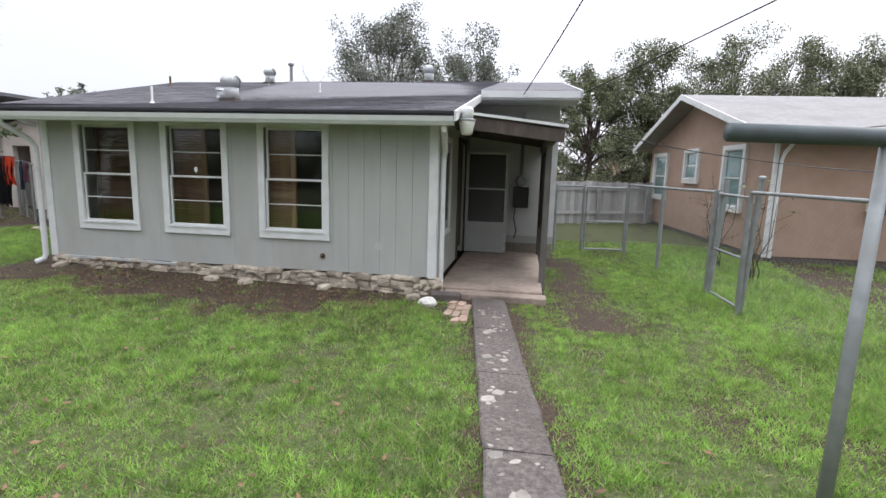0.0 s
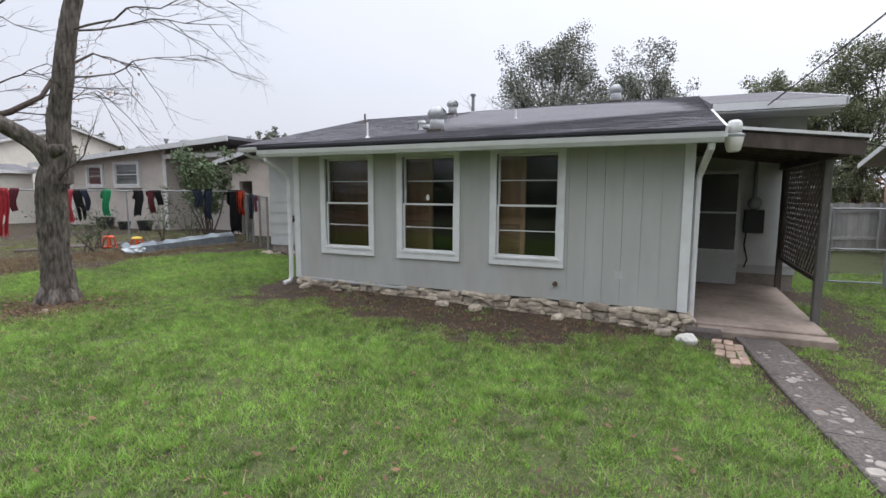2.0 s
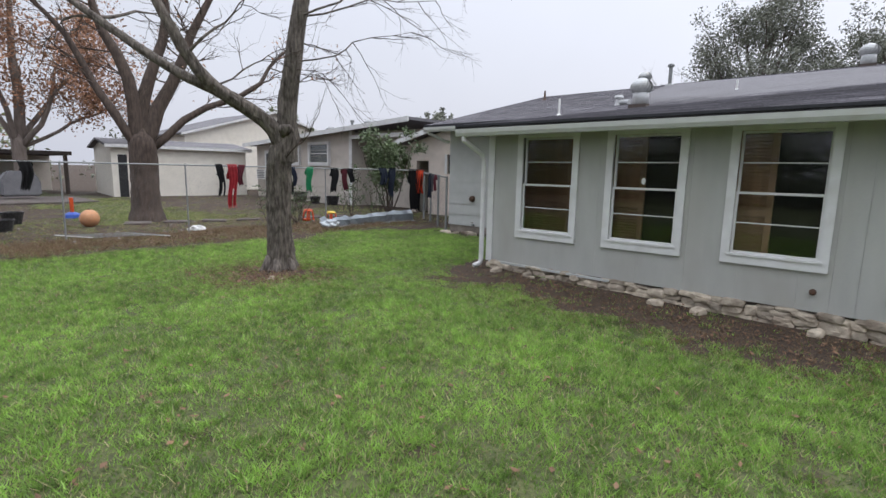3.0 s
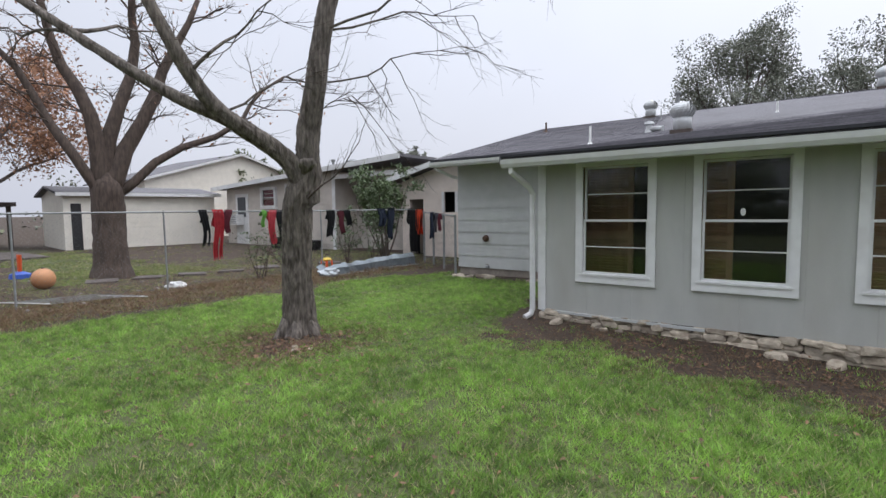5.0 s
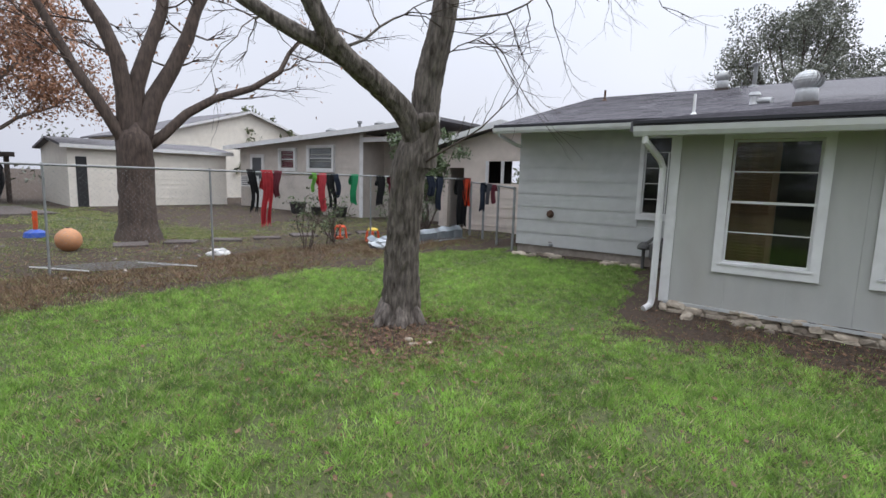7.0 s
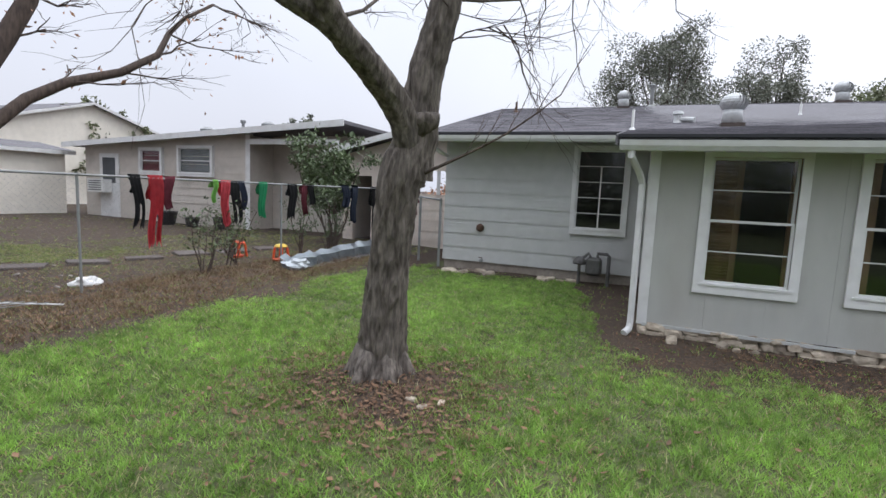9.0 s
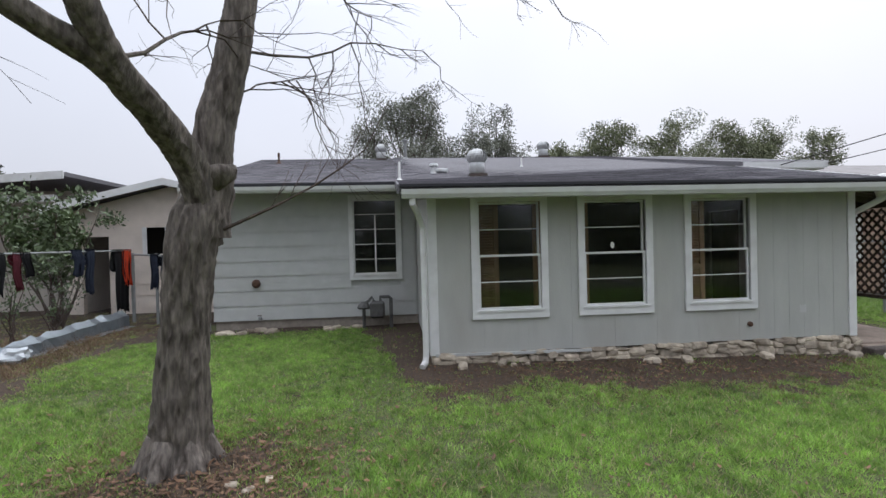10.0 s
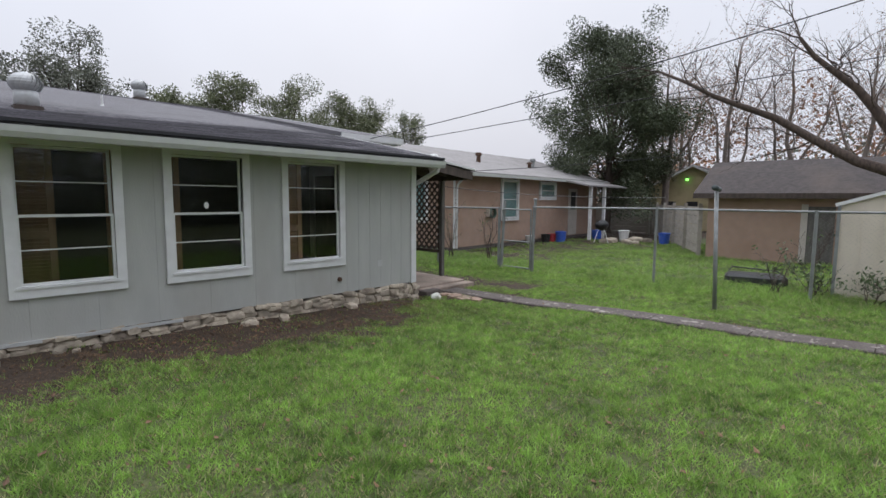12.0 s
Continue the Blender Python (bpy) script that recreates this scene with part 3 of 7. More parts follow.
def gutter(parent, x0, x1, y, z, w=0.12, h=0.11):
    bm = bmesh.new()
    prism(bm, [(y, z), (y + 0.006, z), (y + 0.012, z - h * 0.55), (y + 0.03, z - h + 0.006), (y + w, z - h + 0.006), (y + w, z), (y + w + 0.005, z), (y + w + 0.005, z - h), (y + 0.026, z - h), (y + 0.004, z - h * 0.55)], 0, x0, x1)
    return part("gutter", bm, GUTTER, parent, "white metal rain gutter")


gutter(house, -6.38, 0.30, -0.50, GZ)
# Black strip built where shadow lies between shingles and gutter.
part("roof_edge_strip", boxes((-6.40, 0.30, -0.465, -0.42, 2.396, 2.43)), DARK, house)
part("fascia", boxes((-6.38, 0.28, -0.375, -0.35, 2.27, 2.385)), WHITE, house)
part("soffit", boxes((-6.38, 0.28, -0.35, 0.0, 2.37, 2.40)), WHITE, house)
gutter(house, -10.25, -6.42, 2.76, 2.80)
# Same shadow strip along the main eave.
part("roof_edge_strip", boxes((-10.25, -6.42, 2.80, 2.85, 2.81, 2.866)), DARK, house)
for x0, x1, rise, rake in ((-6.43, -6.40, 0.142, SHINGLE), (0.30, 0.33, 0.205, WHITE)):
    part("rake_board", prism(bmesh.new(), [(-0.44, 2.31), (2.8, 2.31 + 3.24 * rise), (2.8, 2.43 + 3.24 * rise), (-0.44, 2.43)], 0, x0, x1), rake, house)
part("fascia", boxes((0.33, 2.08, 2.585, 2.615, 3.01, 3.13)), WHITE, house)
part("rake_board", prism(bmesh.new(), [(2.585, 3.01), (RY, RZ - 0.1), (RY, RZ + 0.01), (2.585, 3.14)], 0, 2.065, 2.095), WHITE, house)
part("soffit", boxes((0.02, 2.05, 2.62, MY, 2.98, 3.005)), WHITE, house)


def downspout(parent, pts, w=0.07):
    bm = tube(bmesh.new(), pts, [w * 0.58] * len(pts), 8)
    return part("downspout", bm, WHITE, parent, "white metal downspout")


downspout(house, [(-6.25, -0.43, 2.30), (-6.25, -0.43, 2.2), (-6.14, -0.12, 2.0), (-6.11, -0.06, 1.9), (-6.11, -0.06, 0.25), (-6.12, -0.09, 0.18), (-6.17, -0.19, 0.14)])
downspout(house, [(0.18, -0.43, 2.28), (0.18, -0.41, 2.21), (0.12, 0.10, 1.98), (0.09, 0.16, 1.88), (0.09, 0.16, 0.14)])
downspout(house, [(-10.12, 2.82, 2.74), (-10.12, 2.84, 2.66), (-9.95, 3.3, 2.48), (-9.90, 3.40, 2.46)])

# ---- foundation stones, porch, path ----
stone_meshes = []
for k in range(7):
    bm = bmesh.new()
    bmesh.ops.create_icosphere(bm, subdivisions=2, radius=0.5)
    for v in bm.verts:
        v.co = Vector([math.copysign(abs(c) ** 0.5, c) for c in v.co]) * (1 + 0.22 * noise.noise(v.co * 2.1 + Vector((k * 3.7, 0, 0))))
    stone_meshes.append(mesh_of("stone", bm, STONE))
footing = part("footing", boxes((-5.96, -0.02, 0.06, 0.20, -0.15, BASE)), MORTAR, house, "rubble stone footing under the wall")
x = -6.0
while x < 0.0:
    g = height(x, -0.1) - 0.05
    z = g
    top = BASE - 0.02 - (0.03 if random.random() < 0.4 else 0)
    w = random.uniform(0.09, 0.21)
    while z < top - 0.02:
        h = min(random.uniform(0.055, 0.105), top - z + 0.02)
        m = pose(x + w / 2 + random.uniform(-0.03, 0.03), 0.075 + random.uniform(-0.03, 0.02), z + h / 2, random.uniform(-8, 8), random.uniform(-10, 10), random.uniform(-12, 12)) @ Matrix.Diagonal((w * random.uniform(0.84, 1.0), 0.15, h * 0.92, 1))
        put(random.choice(stone_meshes), "stone", footing, m)
        z += h
    x += w
for k in range(9):
    sx = -6.05 + random.uniform(0, 5.9)
    loose = new("loose_stone", random.choice(stone_meshes))
    s = random.uniform(0.04, 0.10)
    loose.matrix_world = pose(sx, -0.16 - random.uniform(0, 0.12), height(sx, -0.2) + s * 0.22, 0, random.uniform(-15, 15), random.uniform(0, 90)) @ Matrix.Diagonal((s * 1.6, s, s * 0.7, 1))
    tagged(loose, "loose tan limestone lying in the soil by the footing", "stone", "loose stones along the footing")
bm = bmesh.new()
bmesh.ops.create_icosphere(bm, subdivisions=2, radius=0.5)
for v in bm.verts:
    v.co *= 1 + 0.3 * noise.noise(v.co * 2.6)
white_rock = part("white_rock", bm, PALE_ROCK)
white_rock.matrix_world = pose(0.05, -0.52, height(0, -0.5) + 0.05, 0, 0, 30) @ Matrix.Diagonal((0.26, 0.17, 0.15, 1))
tagged(white_rock, "pale limestone rock on bare soil by the house corner", "rock")
hole_cap = part("hose_bib", lathe(bmesh.new(), (0, 0, 0), [(0.035, 0), (0.035, 0.03), (0.02, 0.05)], 10), RUST, house)
hole_cap.matrix_basis = pose(-1.58, -0.0, 0.47, 90, 0, 0)

porch = thing("porch", "concrete back porch slab under a dark lean-to roof", "porch", (0.8, 1.5, 0))
part("slab", bevelled(boxes((0.06, 1.50, 0.10, MY, -0.1, 0.12)), 0.015), SLAB, porch, "stained concrete slab")
part("step", bevelled(boxes((0.18, 1.55, -0.12, 0.10, -0.1, 0.085)), 0.012), SLAB, porch)
part("splash_block", bevelled(boxes((0.03, 0.42, -0.30, -0.10, -0.05, 0.10)), 0.012), CONCRETE, porch)


def lean_roof(x0, z0, x1, z1, y0, y1, t):
    return prism(bmesh.new(), [(x0, z0 - t), (x1, z1 - t), (x1, z1), (x0, z0)], 1, y0, y1)


part("roof", lean_roof(0.03, 2.52, 1.68, 2.32, 0.05, MY, 0.03), SHINGLE, porch)
part("roof_edge_strip", lean_roof(0.30, 2.49, 1.70, 2.325, 0.02, 0.048, 0.035), WHITE, porch, "thin white metal drip edge")
# Dark wood here carries the shade under the porch roof in its colour.
part("header_beam", lean_roof(0.05, 2.46, 1.66, 2.265, 0.05, 0.10, 0.16), WOOD_DARK, porch)
part("side_beam", boxes((1.44, 1.54, 0.10, MY, 2.10, 2.26)), WOOD_DARK, porch)
for k in range(6):
    y = 0.55 + 0.5 * k
    part("rafter", lean_roof(0.05, 2.48, 1.62, 2.275, y, y + 0.045, 0.12), WOOD_DARK, porch)
part("post", bevelled(boxes((1.46, 1.55, 0.70, 0.79, 0.0, 2.20)), 0.008), WOOD_GREY, porch, "grey weathered post")
part("post", bevelled(boxes((1.46, 1.55, 3.24, 3.33, 0.0, 2.10)), 0.008), WOOD_DARK, porch)
part("rail", boxes((1.48, 1.53, 0.79, 3.24, 0.60, 0.66)), WOOD_DARK, porch)
lattice = part("lattice", boxes((1.485, 1.525, 0.79, 0.83, 0.66, 2.10)), WOOD_DARK, porch, "dark wooden diagonal lattice screen")
part("stile", boxes((1.485, 1.525, 3.20, 3.24, 0.66, 2.10)), WOOD_DARK, lattice)
for sign in (1, -1):
    c = -1.4
    while c < 2.6:
        y_lo, y_hi = max(0.80, 0.80 + c), min(3.22, 0.80 + c + 1.42)
        if y_hi - y_lo > 0.08:
            z_lo, z_hi = 0.66 + (y_lo - 0.80 - c), 0.66 + (y_hi - 0.80 - c)
            if sign < 0:
                z_lo, z_hi = 2.74 - z_lo, 2.74 - z_hi
            d = Vector((0, y_hi - y_lo, z_hi - z_lo))
            m = Matrix.Translation((1.505 + sign * 0.006, y_lo, z_lo)) @ Vector((0, 1, 0)).rotation_difference(d).to_matrix().to_4x4()
            part("lath", box(bmesh.new(), -0.005, 0.005, 0, d.length, -0.02, 0.02, m), WOOD_DARK, lattice)
        c += 0.155

screen_door = thing("screen_door", "open aluminium screen door with a dark mesh and grey kick panel", "door", (0.06, 3.08, 0.13))
for b in ((0.06, 0.11, 3.07, 3.10, 0.15, 2.08), (0.81, 0.86, 3.07, 3.10, 0.15, 2.08), (0.11, 0.81, 3.07, 3.10, 2.03, 2.08), (0.11, 0.81, 3.07, 3.10, 0.15, 0.20), (0.11, 0.81, 3.07, 3.10, 0.68, 0.74), (0.11, 0.81, 3.07, 3.10, 1.36, 1.39)):
    part("stile", boxes(b), ALU, screen_door)
part("kick_panel", boxes((0.11, 0.81, 3.08, 3.09, 0.20, 0.68)), LAP, screen_door, "pale grey kick panel")


def screen_mat():
    m = bpy.data.materials.new("insect_screen")
    m.use_nodes = True
    n, l = m.node_tree.nodes, m.node_tree.links
    tr, mx = n.new("ShaderNodeBsdfTransparent"), n.new("ShaderNodeMixShader")
    n["Principled BSDF"].inputs["Base Color"].default_value = (0.07, 0.075, 0.075, 1)
    n["Principled BSDF"].inputs["Roughness"].default_value = 0.6
    mx.inputs[0].default_value = 0.55
    l.new(tr.outputs[0], mx.inputs[1])
    l.new(n["Principled BSDF"].outputs[0], mx.inputs[2])
    l.new(mx.outputs[0], n["Material Output"].inputs["Surface"])
    return m


SCREEN = screen_mat()
part("mesh_panel", boxes((0.11, 0.81, 3.083, 3.087, 0.74, 1.36)), SCREEN, screen_door)
part("mesh_panel", boxes((0.11, 0.81, 3.083, 3.087, 1.39, 2.03)), SCREEN, screen_door)
part("handle", boxes((0.77, 0.81, 3.04, 3.07, 0.98, 1.08)), BLACK_P, screen_door)
part("back_door", boxes((-0.06, -0.02, 2.21, 3.05, 0.28, 2.19)), WOOD_DARK, house, "dark wooden back door")

meter = thing("electric_meter", "grey electric meter with a round glass head on the porch wall", "meter", (1.10, MY - 0.1, 1.3))
part("box", bevelled(boxes((0.96, 1.26, MY - 0.13, MY - 0.014, 1.02, 1.42)), 0.01), BLACK_P, meter)
d = part("dial", lathe(bmesh.new(), (0, 0, 0), [(0.10, 0), (0.11, 0.03), (0.10, 0.11), (0.06, 0.13)], 16), GALV, meter)
d.matrix_basis = pose(1.10, MY - 0.13, 1.54, 90, 0, 0)
part("conduit", tube(bmesh.new(), [(1.10, MY - 0.06, 1.42), (1.10, MY - 0.06, 2.85)], [0.03, 0.03], 8), GALV, meter)
part("cable", tube(bmesh.new(), [(1.01, MY - 0.06, 1.02), (0.99, MY - 0.07, 0.8), (1.05, MY - 0.06, 0.55), (1.01, MY - 0.05, 0.4)], [0.012] * 4, 6), BLACK_P, meter)

yard_lamp = thing("yard_lamp", "white security lamp with a ribbed drum lens at the eave corner", "lamp", (0.42, -0.08, 2.2))
lamp_glass = mat("clouded_plastic_lens", (0.80, 0.78, 0.72), 0.35, 0.08, 20, 0.0)
part("lens", lathe(bmesh.new(), (0.42, -0.08, 2.17), [(0.055, 0), (0.075, 0.02), (0.10, 0.14), (0.105, 0.17)], 18), lamp_glass, yard_lamp, "clouded plastic lens", smooth=True)
part("reflector_ring", lathe(bmesh.new(), (0.42, -0.08, 2.34), [(0.112, 0), (0.112, 0.02), (0.08, 0.04)], 18), GALV, yard_lamp)
part("housing", lathe(bmesh.new(), (0.42, -0.08, 2.37), [(0.075, 0), (0.078, 0.12), (0.06, 0.15), (0.02, 0.16)], 16), WHITE_P, yard_lamp, smooth=True)
part("arm", tube(bmesh.new(), [(0.42, -0.08, 2.43), (0.37, -0.05, 2.44), (0.32, 0.0, 2.44)], [0.02] * 3, 8), GALV, yard_lamp)

# concrete path in poured lengths, with pale worn spots as real stones in it
PX0, PX1 = 0.57, 1.01


def path_x(y):
    return (-0.13 - y) * 0.127


footpath = thing("footpath", "narrow worn concrete path with exposed pale stones across the lawn", "path", (0.8, -3, 0), kind="structure")
y = -0.12
while y > -13:
    y2 = y - 1.22
    bm = bmesh.new()
    n = 6
    cols = []
    for i in range(n + 1):
        yy = y - 0.006 + (y2 - y + 0.012) * i / n
        sx = path_x(yy)
        e0, e1 = 0.02 * noise.noise(Vector((yy * 3, 0, 0))), 0.015 * noise.noise(Vector((yy * 3, 5, 0)))
        zz = height(sx + 0.8, yy)
        cols.append([bm.verts.new(c) for c in ((PX0 + sx + e0, yy, zz - 0.1), (PX0 + sx + e0, yy, zz + 0.022), (PX0 + sx + 0.015 + e0, yy, zz + 0.034), (PX1 + sx - 0.015 + e1, yy, zz + 0.036), (PX1 + sx + e1, yy, zz + 0.024), (PX1 + sx + e1, yy, zz - 0.1))])
    for a, b in zip(cols, cols[1:]):
        for k in range(5):
            bm.faces.new((a[k], a[k + 1], b[k + 1], b[k]))
    bm.faces.new(cols[0])
    bm.faces.new(cols[-1][::-1])
    part("path_slab", bm, CONCRETE, footpath)
    y = y2
PATH_STONE = mat("pale_path_stone", (0.30, 0.27, 0.24), 0.9, 0.2, 16, 0.3, 50, per="object")
flat_stones = []
for k in range(4):
    bm = bmesh.new()
    pts = [Vector((math.cos(a) * random.uniform(0.35, 0.55), math.sin(a) * random.uniform(0.3, 0.5), 0)) for a in [i * 2 * math.pi / 9 for i in range(9)]]
    lo = [bm.verts.new(p) for p in pts]
    hi = [bm.verts.new(p * 0.9 + Vector((0, 0, 1))) for p in pts]
    bm.faces.new(hi)
    for i in range(9):
        bm.faces.new((lo[i], lo[(i + 1) % 9], hi[(i + 1) % 9], hi[i]))
    flat_stones.append(mesh_of("stone", bm, PATH_STONE))
for k in range(150):
    yy = -0.3 - random.random() ** 0.9 * 8.0
    xx = random.uniform(PX0 + 0.05, PX1 - 0.05) + path_x(yy)
    s = random.choice((0.03, 0.035, 0.04, 0.05, 0.05, 0.07, 0.09, 0.13))
    put(random.choice(flat_stones), "stone", footpath, pose(xx, yy, height(xx, yy) + 0.030, 0, 0, random.uniform(0, 360)) @ Matrix.Diagonal((s, s * random.uniform(0.6, 1), 0.008, 1)))
brick_mesh = mesh_of("brick", bevelled(boxes((-0.097, 0.097, -0.046, 0.046, 0, 0.055)), 0.006), BRICK)
for k, (bx, by, a) in enumerate(((0.36, -0.36, 80), (0.47, -0.40, 85), (0.37, -0.58, 86), (0.47, -0.62, 92), (0.56, -0.56, 88), (0.36, -0.80, 82), (0.56, -0.78, 95), (0.46, -0.84, 88), (0.57, -1.0, 93), (0.48, -1.06, 86))):
    brick = new("brick", brick_mesh)
    brick.matrix_world = pose(bx, by, height(bx, by) - 0.02, random.uniform(-4, 4), random.uniform(-4, 4), a)
    tagged(brick, "worn reddish brick laid loose in soil beside the path", "brick", "loose bricks by the path")

# ---- things on the roof ----
def turbine(x, y, s=1.0):
    z = roof_z(x, y)
    t = thing("turbine_vent", "round finned aluminium turbine vent on a square shadow-dark flashing base", "roof vent", (x, y, z), "turbine vents on the roof")
    # Dark base colour stands for the shadow at the vent's foot.
    part("flashing", boxes((x - 0.17 * s, x + 0.17 * s, y - 0.17 * s, y + 0.17 * s, z - 0.06, z + 0.03)), WOOD_DARK, t)
    part("collar", lathe(bmesh.new(), (x, y, z), [(0.16 * s, 0.0), (0.15 * s, 0.18 * s), (0.145 * s, 0.25 * s)], 16), ALU, t, smooth=True)
    n, rows = 20, 6
    for k in range(n):
        a = 2 * math.pi * k / n
        bm = bmesh.new()
        pa = []
        for i in range(rows + 1):
            f = i / rows
            r = s * 0.21 * math.sin(math.radians(38 + 112 * f)) ** 0.8
            zz = z + s * (0.24 + 0.25 * f)
            tw = a + 0.5 * f
            pa.append((bm.verts.new((x + r * math.cos(tw), y + r * math.sin(tw), zz)), bm.verts.new((x + 0.86 * r * math.cos(tw + 0.36), y + 0.86 * r * math.sin(tw + 0.36), zz))))
        for p, q in zip(pa, pa[1:]):
            bm.faces.new((p[0], p[1], q[1], q[0]))
        part("fin", bm, ALU, t)
    part("cap", lathe(bmesh.new(), (x, y, z + s * 0.47), [(0.12 * s, 0), (0.10 * s, 0.03 * s), (0.04 * s, 0.05 * s)], 16), ALU, t)
    return t


turbine(-4.83, 3.1, 1.0)
turbine(-6.75, 8.3, 0.9)
turbine(-1.81, 8.55, 0.95)


def pipe_vent(x, y, h, r, material, label, cap=False):
    z = roof_z(x, y)
    t = thing("vent_pipe", label, "vent pipe", (x, y, z), "vent pipes on the roof")
    part("pipe", tube(bmesh.new(), [(x, y, z - 0.05), (x, y, z + h)], [r, r], 10), material, t)
    part("flashing", lathe(bmesh.new(), (x, y, z - 0.03), [(r * 3, 0), (r * 2.6, 0.03), (r * 1.1, 0.08)], 10), material, t)
    if cap:
        part("rain_cap", lathe(bmesh.new(), (x, y, z + h), [(r * 1.7, 0), (r * 1.9, 0.05), (r * 1.2, 0.08)], 10), material, t)
    return t


pipe_vent(-6.34, 2.72, 0.34, 0.022, PVC, "slim white plastic vent pipe standing on the shingles")
pipe_vent(-9.48, 7.4, 0.28, 0.03, RUST, "short dark iron vent pipe on the shingles")
pipe_vent(-6.05, 8.3, 0.50, 0.05, GALV, "tall galvanised flue pipe with a rain cap", True)
pipe_vent(-3.55, 4.6, 0.22, 0.018, PVC, "short thin white vent pipe on the shingles")
pipe_vent(-6.2, 7.2, 0.25, 0.012, GALV, "thin galvanised pipe on the shingles")
elbow = thing("exhaust_vent", "dented aluminium exhaust hood with a side spout on the roof", "roof vent", (-5.60, 3.9, roof_z(-5.60, 3.9)))
ez = roof_z(-5.60, 3.9)
part("stem", lathe(bmesh.new(), (-5.60, 3.9, ez - 0.02), [(0.09, 0), (0.07, 0.05), (0.06, 0.15), (0.10, 0.17), (0.08, 0.22)], 12), ALU, elbow)
part("spout", tube(bmesh.new(), [(-5.60, 3.9, ez + 0.05), (-5.45, 3.85, ez + 0.05), (-5.33, 3.8, ez + 0.03)], [0.05, 0.05, 0.055], 10), ALU, elbow)

# ---- small things on the grey walls ----
wall_vent = thing("wall_vent", "round rusty dryer vent hood on the lap siding", "vent", (-9.14, MY - 0.03, 1.01))
v = part("hood", lathe(bmesh.new(), (0, 0, 0), [(0.085, 0), (0.08, 0.03), (0.055, 0.08), (0.04, 0.09)], 14), RUST, wall_vent)
v.matrix_basis = pose(-9.14, MY - 0.012, 1.01, 90, 0, 0)
spigot = thing("wall_spigot", "small brass spigot low on the lap siding", "spigot", (-9.08, MY - 0.03, 0.34))
v = part("body", lathe(bmesh.new(), (0, 0, 0), [(0.04, 0), (0.02, 0.02), (0.02, 0.07), (0.03, 0.08)], 10), GALV, spigot)
v.matrix_basis = pose(-9.08, MY - 0.012, 0.34, 90, 0, 0)
part("handle", tube(bmesh.new(), [(-9.12, MY - 0.07, 0.40), (-9.04, MY - 0.07, 0.40)], [0.008, 0.008], 6), RUST, spigot)
METER_GREY = mat("grimy_meter_paint", (0.10, 0.098, 0.095), 0.6, 0.3, 14, 0.1, 50, dirt=(0.05, 0.045, 0.04), dirt_scale=7)
gas = thing("gas_meter", "grey gas meter with looped pipes against the house footing", "meter", (-6.77, 3.22, 0.15))
part("body", bevelled(boxes((-6.96, -6.68, 3.10, 3.34, 0.30, 0.62)), 0.04), METER_GREY, gas)
part("regulator", lathe(bmesh.new(), (-7.08, 3.22, 0.48), [(0.11, 0), (0.13, 0.03), (0.11, 0.08), (0.05, 0.14)], 12), METER_GREY, gas)
part("pipe", tube(bmesh.new(), [(-7.08, 3.22, 0.1), (-7.08, 3.22, 0.55), (-6.92, 3.22, 0.70), (-6.88, 3.22, 0.6)], [0.032] * 4, 8), METER_GREY, gas)
part("pipe", tube(bmesh.new(), [(-6.76, 3.22, 0.6), (-6.76, 3.22, 0.70), (-6.60, 3.22, 0.70), (-6.56, 3.22, 0.66), (-6.56, 3.22, 0.1)], [0.034] * 5, 8), METER_GREY, gas)
for k in range(14):
    rx, ry = random.choice(((-9.7, -8.7), (-7.8, -7.2))), random.uniform(2.9, 3.35)
    rx = random.uniform(*rx)
    loose = new("loose_stone", random.choice(stone_meshes))
    s = random.uniform(0.06, 0.13)
    loose.matrix_world = pose(rx, ry, height(rx, ry) + s * 0.2, 0, random.uniform(-15, 15), random.uniform(0, 180)) @ Matrix.Diagonal((s * 1.6, s, s * 0.6, 1))
    tagged(loose, "flat tan stone lying against the house footing", "stone", "loose stones along the footing")

# ---- behind the windows: pine panelling, shutters, a white sticker ----
for x0, x1, y in ((-5.88, -4.95, 0.75), (-4.5, -3.68, 0.5), (-2.62, -2.08, 0.22)):
    cabinet = thing("pine_shutter", "tall varnished pine louvred shutter standing inside the room", "shutter", ((x0 + x1) / 2, y, 0.28), "pine shutters inside the room")
    part("frame", boxes((x0, x0 + 0.07, y, y + 0.04, 0.28, 2.3), (x1 - 0.07, x1, y, y + 0.04, 0.28, 2.3), (x0 + 0.07, x1 - 0.07, y, y + 0.04, 0.28, 0.36), (x0 + 0.07, x1 - 0.07, y, y + 0.04, 2.22, 2.3), (x0 + 0.07, x1 - 0.07, y, y + 0.04, 1.25, 1.32)), WOOD_ORANGE, cabinet)
    part("back_panel", boxes((x0 + 0.06, x1 - 0.06, y + 0.036, y + 0.044, 0.3, 2.28)), WOOD_ORANGE, cabinet)
    z = 0.38
    while z < 2.2:
        if abs(z - 1.285) > 0.06:
            part("slat", box(bmesh.new(), x0 + 0.07, x1 - 0.07, -0.02, 0.02, -0.004, 0.004, Matrix.Translation((0, y + 0.02, z)) @ pose(0, 0, 0, -65, 0, 0)), WOOD_ORANGE, cabinet)
        z += 0.04
sticker = part("window_sticker", lathe(bmesh.new(), (0, 0, 0), [(0.032, 0), (0.032, 0.002)], 8), WHITE_P)
sticker.matrix_world = pose(-3.53, 0.036, 1.62, 90, 0, 0) @ Matrix.Diagonal((0.9, 1.4, 1, 1))
tagged(sticker, "small white sticker on the inside of the window glass", "sticker")

